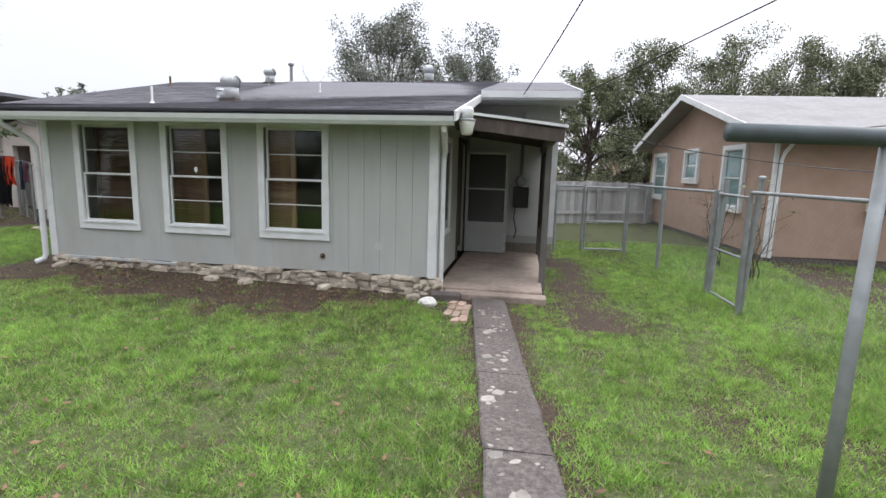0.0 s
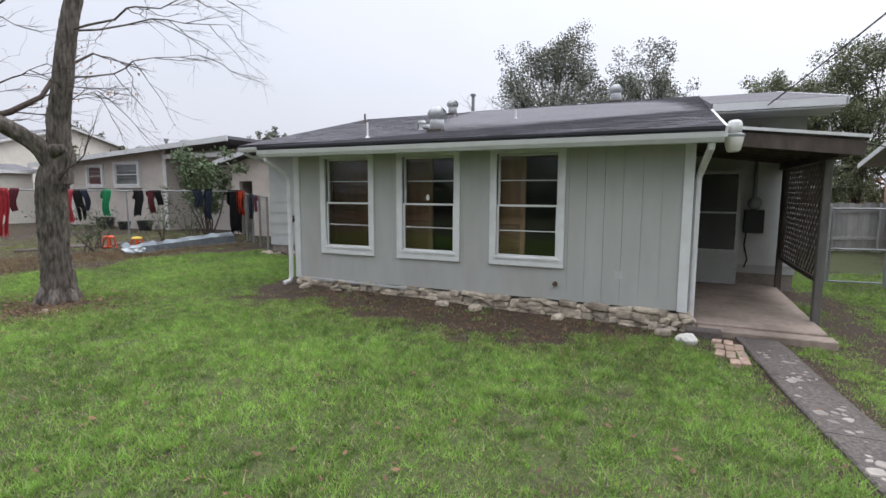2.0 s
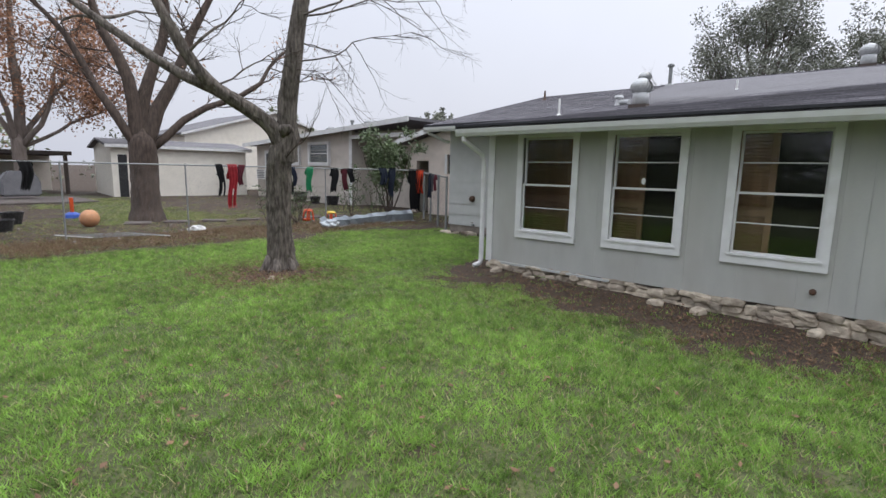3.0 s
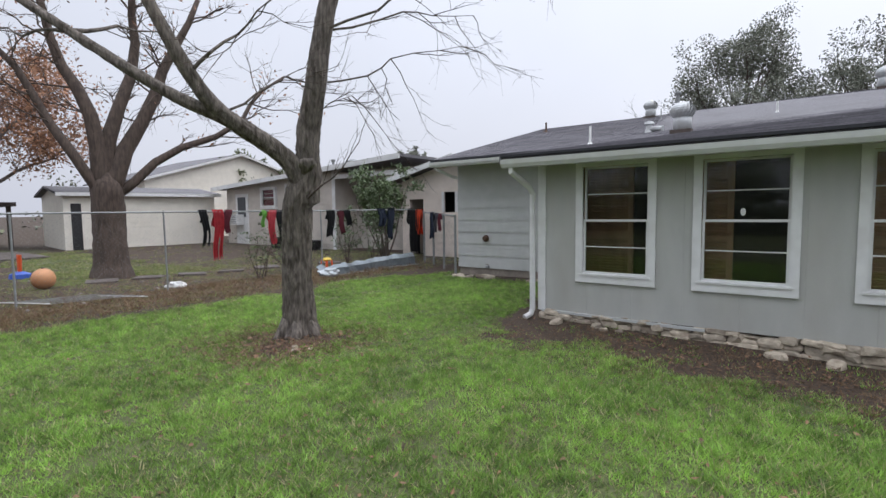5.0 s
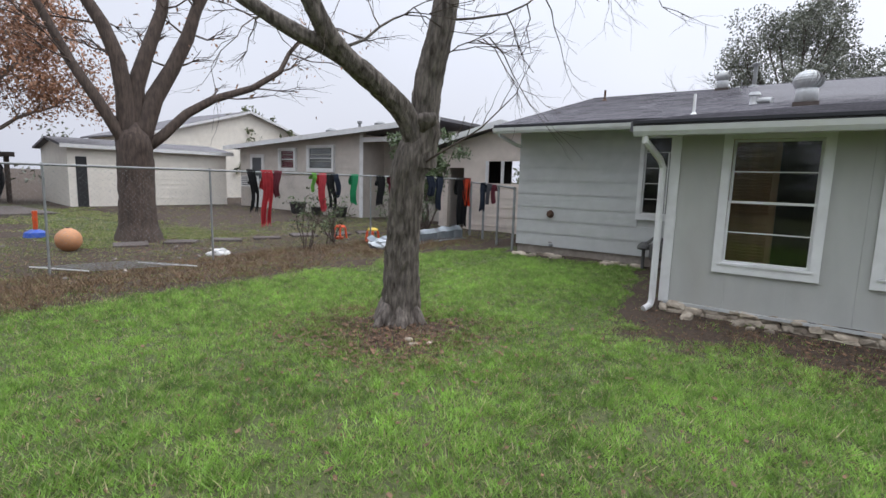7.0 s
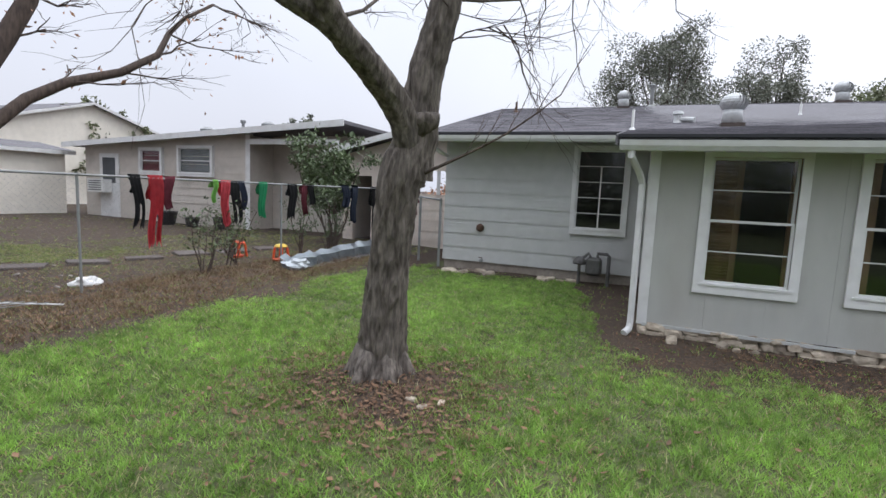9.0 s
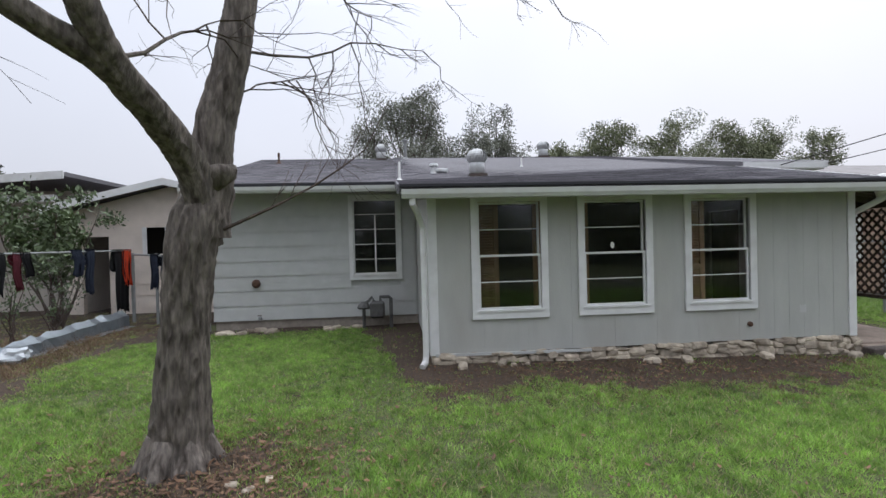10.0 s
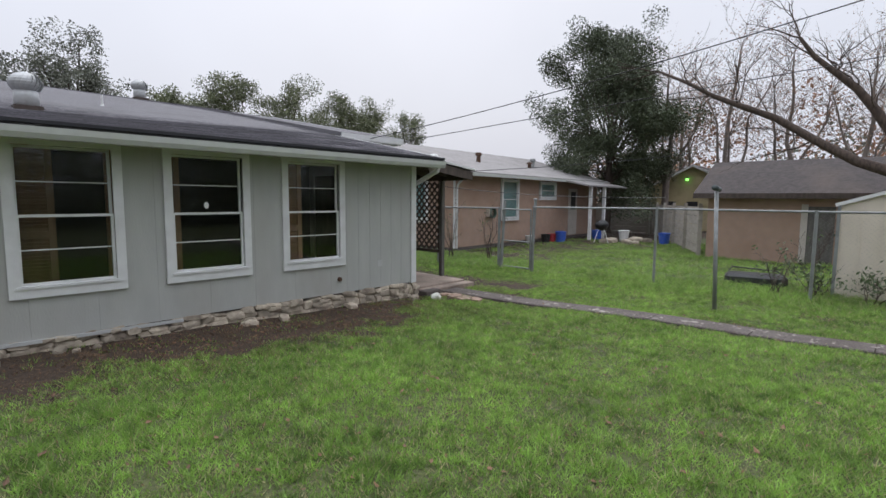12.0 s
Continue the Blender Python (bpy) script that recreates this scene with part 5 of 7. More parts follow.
# ---- houses beyond the washing ----
DOVE = BEIGE
BLIND = mat("grey_window_blind", (0.17, 0.17, 0.18), 0.8, 0.15, 8, 0.05)
nh = thing("beige_house", "beige neighbouring house with white-trimmed windows and a low gable", "house", (-15.1, 6.4, 0.2))
part("wall", prism(bmesh.new(), [(-25.4, 0.0), (-17.7, 0.0), (-17.7, 3.26), (-25.4, 2.82)], 1, 6.3, 6.45), DOVE, nh, "beige lap siding wall")
for k in range(10):
    z = 0.42 + 0.26 * k
    part("lap_edge", boxes((-25.38, -17.72, 6.284, 6.3, z, z + 0.016)), DOVE, nh)
part("wall", boxes((-17.85, -17.7, 6.45, 9.0, 0.0, 3.2)), DOVE, nh)
part("wall", boxes((-17.7, -14.35, 7.4, 7.55, 0.0, 3.3)), DOVE, nh)
part("wall", boxes((-25.4, -25.25, 6.45, 11.0, 0.0, 2.8)), DOVE, nh)
part("corner_board", boxes((-17.84, -17.66, 6.26, 6.283, 0.1, 3.24)), WHITE, nh)
part("roof", prism(bmesh.new(), [(-26.0, 2.78), (-14.0, 3.48), (-14.0, 3.58), (-26.0, 2.88)], 1, 5.9, 12.0), SHINGLE, nh)
part("rake_board", prism(bmesh.new(), [(-26.05, 2.72), (-14.0, 3.42), (-14.0, 3.60), (-26.05, 2.90)], 1, 5.86, 5.9), WHITE, nh)
part("porch_beam", boxes((-17.65, -14.4, 6.15, 6.3, 2.92, 3.08)), WHITE, nh)
for x0, x1, z0, z1 in ((-22.5, -21.4, 1.84, 2.78), (-20.7, -19.15, 1.84, 2.86)):
    window(nh, x0, x1, z0, z1, 6.21, rows_up=1, trim=0.09, depth=0.03, back=0.088)
    part("curtain", boxes((x0 + 0.09, x1 - 0.09, 6.288, 6.296, z0 + 0.09, z1 - 0.09)), MAROON if x0 < -22 else BLIND, nh)
nd = part("back_door", boxes((-24.6, -23.6, 6.265, 6.299, 0.25, 2.55)), WHITE, nh)
part("door_light", boxes((-24.42, -23.78, 6.25, 6.265, 1.5, 2.4)), ROOM, nd)
ac = part("air_conditioner", boxes((-24.75, -23.95, 5.9, 6.249, 1.15, 1.62)), WHITE_P, nh, "window air conditioner")
for k in range(5):
    part("grille_slat", boxes((-24.68, -24.02, 5.885, 5.899, 1.22 + 0.08 * k, 1.25 + 0.08 * k)), ROOM, ac)
for x, z in ((-20.6, 3.12), (-17.9, 3.28)):
    part("roof_vent", lathe(bmesh.new(), (x, 7.4, z - 0.05), [(0.16, 0), (0.16, 0.27), (0.24, 0.32), (0.24, 0.46), (0.1, 0.54)], 12), GALV, nh)
part("flue", lathe(bmesh.new(), (-18.8, 7.2, 3.2), [(0.05, 0), (0.05, 0.5), (0.09, 0.52), (0.09, 0.6)], 8), GALV, nh)
wing = thing("pink_house_wing", "pale pinkish house wing with an open dark doorway", "house", (-14.1, 6.1, 0.2))
part("wall", prism(bmesh.new(), [(-14.1, 0.0), (-13.78, 0.0), (-13.78, 2.72), (-14.1, 2.64)], 1, 6.1, 6.25), PINKISH, wing)
part("wall", prism(bmesh.new(), [(-13.18, 0.0), (-12.4, 0.0), (-12.4, 3.08), (-13.18, 2.88)], 1, 6.1, 6.25), PINKISH, wing)
part("wall", boxes((-12.4, -10.2, 6.1, 6.25, 0.0, 1.62)), PINKISH, wing)
part("wall", prism(bmesh.new(), [(-12.4, 2.26), (-10.2, 2.26), (-10.2, 2.86), (-11.75, 3.22), (-12.4, 3.08)], 1, 6.1, 6.25), PINKISH, wing)
part("wall", prism(bmesh.new(), [(-13.78, 2.06), (-13.18, 2.06), (-13.18, 2.88), (-13.78, 2.72)], 1, 6.1, 6.25), PINKISH, wing)
part("wall", boxes((-14.1, -13.95, 6.25, 10.0, 0.0, 2.6)), BEIGE, wing)
# Black sheet added behind the doorway in place of the unlit room's shade.
part("gloom_panel", boxes((-13.9, -12.5, 7.8, 7.85, 0.0, 2.4)), BLACK_P, wing)
for x in (-12.42, -11.9, -11.2):
    part("opening_post", boxes((x, x + 0.10, 6.08, 6.098, 1.62, 2.26)), WHITE, wing)
part("roof", prism(bmesh.new(), [(-14.45, 2.62), (-11.75, 3.26), (-10.1, 2.86), (-10.1, 2.96), (-11.75, 3.37), (-14.45, 2.73)], 1, 5.7, 10.0), SHINGLE, wing)
part("rake_board", prism(bmesh.new(), [(-14.5, 2.58), (-11.75, 3.22), (-10.1, 2.82), (-10.1, 2.97), (-11.75, 3.38), (-14.5, 2.74)], 1, 5.66, 5.7), WHITE, wing)
for k in range(9):
    z = 0.36 + 0.28 * k
    if z < 1.6 or z > 2.3:
        part("lap_edge", boxes((-13.17 if z < 2.6 else -13.0, -10.3, 6.086, 6.1, z, z + 0.014)), PINKISH, wing)
garage2, g2m, g2l = building("cream_garage", "cream clapboard garage with a flat front and white gable", (-27.1, 0.3), (-26.4, 6.2), 5.0, 2.30, 2.62, CREAM, SHINGLE, 0.25)
for k in range(10):
    z = 0.3 + 0.2 * k
    part("lap_edge", box(bmesh.new(), 0.9, g2l, -0.012, 0.0, z, z + 0.012, g2m), CREAM, garage2)
part("side_door", box(bmesh.new(), 0.25, 0.6, -0.02, 0.0, 0.0, 1.9, g2m), BLACK_P, garage2)
gable2, _, _ = building("cream_house", "cream house with a broad low gable and white rakes", (-32.5, 5.6), (-32.5, 17.0), 8.0, 3.35, 5.05, CREAM, SHINGLE, 0.3, along=False)
carport = thing("carport", "dark open carport behind the garden", "carport", (-33, -3, 0.2))
part("roof", boxes((-35.5, -30.5, -5.2, -0.4, 2.1, 2.28)), OLD_ROOF, carport)
for y in (-5.0, -0.7):
    part("post", boxes((-30.8, -30.65, y, y + 0.15, 0, 2.1)), WOOD_DARK, carport)
part("back_wall", boxes((-35.4, -35.2, -5.2, -0.4, 0.0, 2.1)), BEIGE, carport)

# shed at the fence
ws = thing("white_shed", "white painted wooden shed with a grey metal roof and awning", "shed", (-13.1, -6.4, 0.2))
part("wall", boxes((-16.6, -13.15, -8.8, -6.45, 0.1, 2.34)), mat("white_shed_boards", (0.66, 0.67, 0.68), 0.7, 0.08, 6, 0.1, dirt=(0.5, 0.5, 0.5)), ws)
part("corner_board", boxes((-13.20, -13.10, -6.52, -6.42, 0.1, 2.36)), WHITE, ws)
part("roof", prism(bmesh.new(), [(-9.1, 2.76), (-6.25, 2.34), (-6.25, 2.42), (-9.1, 2.91)], 0, -16.8, -12.9), GALV, ws)
part("awning", prism(bmesh.new(), [(-6.42, 2.26), (-5.5, 2.14), (-5.5, 2.19), (-6.42, 2.33)], 0, -16.0, -13.3), WHITE, ws)

# ---- washing on the fence ----
def fence_at(s):
    """A point on the washing fence, s metres north of its start."""
    pts = [Vector((-13.1, -6.6)), Vector((-12.65, -2.2)), Vector((-12.3, 1.2)), Vector((-11.95, 4.6))]
    for a, b in zip(pts, pts[1:]):
        L = (b - a).length
        if s <= L:
            return a + (b - a) * s / L, ((b - a) / L)
        s -= L
    return pts[-1], (pts[-1] - pts[-2]).normalized()


def hung_cloth(name, label, s, width, drop, material, top=1.5, taper=0.75, legs=False, group="washing hung on the wire fence"):
    p, d = fence_at(s)
    z = height(p.x, p.y) + top + 0.025
    n, rows = 10, 12
    bm = bmesh.new()
    side = Vector((d.y, -d.x, 0))
    for front, length in ((1, drop), (-1, drop * 0.35)):
        grid = []
        for i in range(rows + 1):
            f = i / rows
            row = []
            for k in range(n + 1):
                u = (k / n - 0.5) * width * (1 - (1 - taper) * f) + 0.03 * math.sin(f * 5 + s * 7)
                if legs and f > 0.45:
                    u += math.copysign(0.02 * (f - 0.45), u)
                fold = 0.022 * math.sin(k * 1.9 + s * 3) * (0.4 + f) + 0.02
                ll = length * f * (1 + 0.06 * math.sin(k * 2.3 + s))
                row.append(bm.verts.new(Vector((p.x, p.y, z - ll)) + Vector((d.x, d.y, 0)) * u + side * front * (0.012 + fold * min(1, f * 4))))
            grid.append(row)
        for i in range(rows):
            for k in range(n):
                if legs and i > 6 and k == 5 and front > 0:
                    continue
                bm.faces.new((grid[i][k], grid[i][k + 1], grid[i + 1][k + 1], grid[i + 1][k]))
    bmesh.ops.solidify(bm, geom=bm.faces[:], thickness=0.006)
    ob = part(name, bm, material, smooth=True)
    return tagged(ob, label, "clothing", group)


SCARLET = mat("scarlet_cloth", (0.78, 0.085, 0.03), 0.9, 0.2, 12, 0.1)
for nm, lb, s, w, dr, mt, lg in (
        ("black_jacket", "black jacket hung over the fence rail", 1.71, 0.20, 0.62, BLACK, False),
        ("trousers", "black trousers hung over the fence rail", 5.15, 0.16, 0.85, BLACK, True),
        ("red_trousers", "long red trousers hung over the fence rail", 5.41, 0.22, 1.15, RED, True),
        ("shirt", "small maroon shirt hung over the fence rail", 5.61, 0.16, 0.55, MAROON, False),
        ("lime_sock", "lime green scarf hung over the fence rail", 6.38, 0.10, 0.42, LIME, False),
        ("coral_towel", "coral red towel hung over the fence rail", 6.58, 0.18, 0.85, PINK, False),
        ("trousers", "black trousers hung over the fence rail", 6.79, 0.20, 0.80, BLACK, True),
        ("shirt", "dark green shirt hung over the fence rail", 6.93, 0.14, 0.55, NAVY, False),
        ("green_towel", "bright green towel knotted on the fence rail", 7.36, 0.19, 0.72, GREEN_CLOTH, False),
        ("black_skirt", "black skirt hung over the fence rail", 8.09, 0.24, 0.75, BLACK, False),
        ("red_shirt", "red and black patterned shirt hung over the fence rail", 8.42, 0.18, 0.68, MAROON, False),
        ("shirt", "black shirt hung over the fence rail", 8.60, 0.20, 0.45, BLACK, False),
        ("jeans", "dark blue jeans hung over the fence rail", 9.70, 0.28, 0.55, NAVY, True),
        ("shirt", "dark blue shirt hung over the fence rail", 10.00, 0.24, 0.95, NAVY, False),
        ("long_skirt", "long black skirt hung over the fence rail", 10.87, 0.5, 1.45, BLACK, False),
        ("red_scarf", "bright red-orange scarf hung over the fence rail", 11.05, 0.30, 0.85, SCARLET, False)):
    hung_cloth(nm, lb, s, w, dr * 0.86, mt, legs=lg)
# washing on the short panel by the house
A2, B2 = Vector((-11.90, 4.55)), Vector((-10.03, 3.48))


def fence_at(s):
    return A2 + (B2 - A2) * (s / 2.15), (B2 - A2).normalized()


for nm, lb, s, w, dr, mt, lg in (
        ("jeans", "dark blue jeans hung on the short fence panel", 0.72, 0.26, 0.7, NAVY, True),
        ("shirt", "grey shirt hung on the short fence panel", 1.0, 0.22, 0.5, mat("grey_cloth", (0.10, 0.10, 0.12), 0.9, 0.2, 12, 0.1), False),
        ("shirt", "maroon shirt hung on the short fence panel", 1.25, 0.22, 0.45, MAROON, False)):
    ob = hung_cloth(nm, lb, s, w, dr, mt, top=1.41, legs=lg)
    ob.location.y -= 0.02

# ---- clutter in the washing garden ----
duct = thing("sheet_metal_strip", "crumpled galvanised sheet metal lying along the fence foot", "sheet metal", (-12.0, 1.5, 0.2))
bm = bmesh.new()
rows_ = []
for i in range(25):
    f = i / 24
    y = 0.75 + 3.1 * f
    x = -11.95 + 0.2 * f + 0.03 * math.sin(i * 1.3)
    crush = 0.08 * noise.noise(Vector((i * 0.6, 0, 0))) * (1.6 - f)
    z = height(x, y)
    rows_.append([bm.verts.new(c) for c in ((x - 0.03, y, z + 0.22 + 0.1 * f + crush), (x + 0.08 + crush, y, z + 0.16 + 0.06 * f), (x + 0.10, y, z + 0.02), (x + 0.22 + abs(crush), y, z + 0.01))])
for a, b in zip(rows_, rows_[1:]):
    for k in range(3):
        bm.faces.new((a[k], a[k + 1], b[k + 1], b[k]))
bmesh.ops.solidify(bm, geom=bm.faces[:], thickness=0.004)
part("sheet", bm, mat("bluish_galvanised_sheet", (0.36, 0.40, 0.43), 0.4, 0.15, 8, 0.1, 20, metal=0.5), duct)
bag = bmesh.new()
bmesh.ops.create_icosphere(bag, subdivisions=3, radius=0.5)
for v in bag.verts:
    v.co *= 1 + 0.5 * noise.noise(v.co * 3.3)
plastic_bag = part("plastic_bag", bag, mat("clear_grey_plastic", (0.45, 0.48, 0.50), 0.2, 0.2, 10, 0.1))
plastic_bag.matrix_world = pose(-11.75, 0.95, 0.30, 0, 0, 20) @ Matrix.Diagonal((0.5, 0.4, 0.22, 1))
tagged(plastic_bag, "crumpled clear plastic sheet on the ground by the fence", "plastic bag")

ball = thing("play_ball", "worn orange-tan rubber ball on bare soil", "ball", tuple(at(-15.2, -3.45)))
c = at(-15.2, -3.45)
bm = bmesh.new()
bmesh.ops.create_uvsphere(bm, u_segments=18, v_segments=12, radius=0.21, matrix=Matrix.Translation(c + Vector((0, 0, 0.20))))
for v in bm.verts:
    v.co += (v.co - c) * 0.05 * noise.noise(v.co * 4)
part("skin", bm, TAN_BALL, ball, smooth=True)
part("valve", lathe(bmesh.new(), c + Vector((0.0, 0.0, 0.41)), [(0.03, 0), (0.025, 0.02)], 8), BLACK_P, ball)

step_mesh = mesh_of("paver", bevelled(boxes((-0.3, 0.3, -0.22, 0.22, -0.02, 0.045)), 0.01), CONCRETE)
for k in range(7):
    st = new("stepping_stone", step_mesh)
    x, y = -15.3 + 0.22 * k, -2.4 + 0.87 * k
    st.matrix_world = pose(x, y, height(x, y), random.uniform(-3, 3), random.uniform(-3, 3), 60 + random.uniform(-12, 12))
    tagged(st, "grey concrete stepping stone in the bare soil", "paver", "stepping stones")
for x, y, nm in ((-12.63, 1.6, "toy"), (-13.6, 1.5, "toy")):
    c = at(x, y)
    t = thing("plastic_toy", "orange plastic toy stool with a yellow top", "toy", tuple(c), "plastic toys on the soil")
    for a, b in ((-0.085, -0.08), (0.085, -0.08), (-0.085, 0.08), (0.085, 0.08)):
        part("leg", tube(bmesh.new(), [c + Vector((a * 1.3, b * 1.3, 0)), c + Vector((a, b, 0.26))], [0.024, 0.022], 6), ORANGE_P, t)
    part("top", lathe(bmesh.new(), c + Vector((0, 0, 0.26)), [(0.11, 0), (0.13, 0.025), (0.10, 0.055), (0.05, 0.07)], 12), mat("yellow_plastic", (0.70, 0.50, 0.05), 0.45, 0.1, 10, 0.0) if x > -13 else ORANGE_P, t)
    part("base_tray", lathe(bmesh.new(), c + Vector((0.05, -0.1, 0.0)), [(0.11, 0), (0.14, 0.05), (0.12, 0.045)], 12), ORANGE_P, t)
tt = thing("toy_bat", "red and blue plastic toy standing on the lawn", "toy", tuple(at(-17.7, -3.26)))
c = at(-17.7, -3.26)
part("stick", tube(bmesh.new(), [c, c + Vector((0.02, 0, 0.55))], [0.04, 0.05], 8), ORANGE_P, tt)
part("foot", lathe(bmesh.new(), c, [(0.22, 0), (0.2, 0.1), (0.08, 0.16)], 10), BLUE_P, tt)
rack = thing("wire_rack", "fallen white wire rack lying on the soil", "rack", tuple(at(-12.9, -3.8)))
for k in range(8):
    a = at(-13.5 + 0.12 * k, -4.4 + 0.05 * k) + Vector((0, 0, 0.05))
    part("bar", tube(bmesh.new(), [a, a + Vector((0.55, 1.15, 0.03))], [0.004, 0.004], 5), GALV, rack)
for o in (0.0, 1.0):
    a = at(-13.55, -4.45) + Vector((0.6 * o, 1.2 * o, 0.05))
    part("rail", tube(bmesh.new(), [a, a + Vector((1.0, 0.4, 0.02))], [0.010, 0.010], 6), WHITE_P, rack)
rag = bmesh.new()
bmesh.ops.create_icosphere(rag, subdivisions=3, radius=0.5)
for v in rag.verts:
    v.co *= 1 + 0.6 * noise.noise(v.co * 2.7 + Vector((5, 0, 0)))
white_rag = part("white_rag", rag, WHITE_P)
white_rag.matrix_world = pose(-13.1, -1.85, 0.26, 0, 0, 50) @ Matrix.Diagonal((0.32, 0.2, 0.15, 1))
tagged(white_rag, "crumpled white rag lying on the bare soil", "rag")
bbq = thing("covered_grill", "barbecue under a grey fabric cover on a concrete slab", "grill", tuple(at(-26.0, -3.1)))
c = at(-26.0, -3.1)
bm = bmesh.new()
prof = [(-0.60, 0.16), (0.60, 0.16), (0.60, 0.78), (0.38, 1.12), (-0.38, 1.12), (-0.60, 0.78)]
prism(bm, prof, 0, -0.35, 0.35)
bmesh.ops.bevel(bm, geom=list(bm.edges), offset=0.07, segments=2, affect="EDGES")
bmesh.ops.translate(bm, vec=c, verts=bm.verts)
part("cover", bm, mat("grey_fabric_cover", (0.16, 0.16, 0.17), 0.85, 0.15, 5, 0.2), bbq)
part("wheel", lathe(bmesh.new(), c + Vector((0.36, 0.5, 0.0)), [(0.1, 0), (0.1, 0.06)], 12), BLACK_P, bbq)
part("slab", boxes((-27.4, -23.3, -4.2, -1.2, 0.05, 0.33)), CONCRETE).name = "patio_slab"
tagged(bpy.data.objects["patio_slab"], "pale concrete patio slab in the far garden", "patio", kind="structure")
umb = thing("folded_umbrella", "closed dark red patio umbrella standing upright", "umbrella", tuple(at(-24.0, -4.4)))
c = at(-24.0, -4.4)
part("canopy", lathe(bmesh.new(), c + Vector((0, 0, 0.55)), [(0.24, 0), (0.20, 0.4), (0.13, 0.8), (0.03, 1.15)], 9), RED, umb)
part("pole", tube(bmesh.new(), [c, c + Vector((0, 0, 1.8))], [0.025, 0.025], 8), WOOD_DARK, umb)
part("base", lathe(bmesh.new(), c, [(0.25, 0), (0.25, 0.06), (0.05, 0.1)], 12), BLACK_P, umb)
for x, y, s in ((-15.7, -5.5, 0.34), (-16.7, -4.66, 0.28), (-15.3, -5.0, 0.24)):
    t = thing("plant_pot", "black plastic plant pot on bare soil", "pot", tuple(at(x, y)), "plant pots by the shed")
    part("pot", lathe(bmesh.new(), at(x, y), [(s * 0.6, 0), (s * 0.8, s), (s * 0.85, s), (s * 0.85, s * 1.1), (s * 0.7, s * 1.1), (s * 0.65, s * 0.9)], 14), BLACK_P, t)
    part("soil", lathe(bmesh.new(), at(x, y) + Vector((0, 0, s * 0.85)), [(s * 0.66, 0), (s * 0.6, 0.03)], 12), RUST, t)
for x, y, s in ((-18.3, 5.75, 0.34), (-19.6, 5.8, 0.28), (-20.6, 5.7, 0.40)):
    t = thing("plant_pot", "black plastic plant pot by the beige house wall", "pot", tuple(at(x, y)), "plant pots by the beige house")
    part("pot", lathe(bmesh.new(), at(x, y), [(s * 0.6, 0), (s * 0.8, s), (s * 0.85, s), (s * 0.85, s * 1.1), (s * 0.7, s * 1.1), (s * 0.65, s * 0.9)], 14), BLACK_P, t)
    part("soil", lathe(bmesh.new(), at(x, y) + Vector((0, 0, s * 0.85)), [(s * 0.66, 0), (s * 0.6, 0.03)], 12), RUST, t)
for k in range(46):
    x, y = random.uniform(-17, -12.4), random.uniform(-5.0, 4.0)
    s = random.uniform(0.03, 0.09)
    scrap = new("litter_scrap", random.choice(flat_stones))
    scrap.matrix_world = pose(x, y, height(x, y) + 0.01, random.uniform(-25, 25), random.uniform(-25, 25), random.uniform(0, 360)) @ Matrix.Diagonal((s, s, 0.02, 1))
    tagged(scrap, "small pale scrap of litter on the soil", "litter", "scraps of litter on the soil")

# ---- trees ----
rng = random.Random(7)


def bent(a, b, n=7, wobble=0.06, up=0.0):
    """A crooked way from a to b."""
    a, b = Vector(a), Vector(b)
    L = (b - a).length
    o = rng.uniform(0, 50)
    out = []
    for i in range(n + 1):
        f = i / n
        w = wobble * L * math.sin(math.pi * f)
        out.append(a.lerp(b, f) + Vector((noise.noise(Vector((f * 2.5, o, 0))), noise.noise(Vector((f * 2.5, o, 9))), noise.noise(Vector((f * 2.5, o, 17))) * 0.7)) * w + Vector((0, 0, up * L * f * (1 - f))))
    return out


def twigs(bm, a, d, length, r, depth, droop=0.0, tips=None, split=3):
    """Thin forking branches."""
    d = d.normalized()
    b = a + d * length + Vector((0, 0, -droop * length))
    n = 4 if depth > 1 else 3
    pts = bent(a, b, n, 0.16)
    tube(bm, pts, [r * (1 - 0.55 * i / n) for i in range(n + 1)], 5 if r > 0.02 else 3, cap=False)
    if tips is not None and depth <= 1:
        tips.extend(pts[1:])
    if depth > 0:
        for k in range(split):
            f = rng.uniform(0.3, 1.0)
            p = pts[min(n, int(f * n + 0.5))]
            nd = (d + Vector((rng.uniform(-1, 1), rng.uniform(-1, 1), rng.uniform(-0.45, 0.8))) * 0.85).normalized()
            twigs(bm, p, nd, length * rng.uniform(0.5, 0.75), r * 0.5, depth - 1, droop, tips, split)


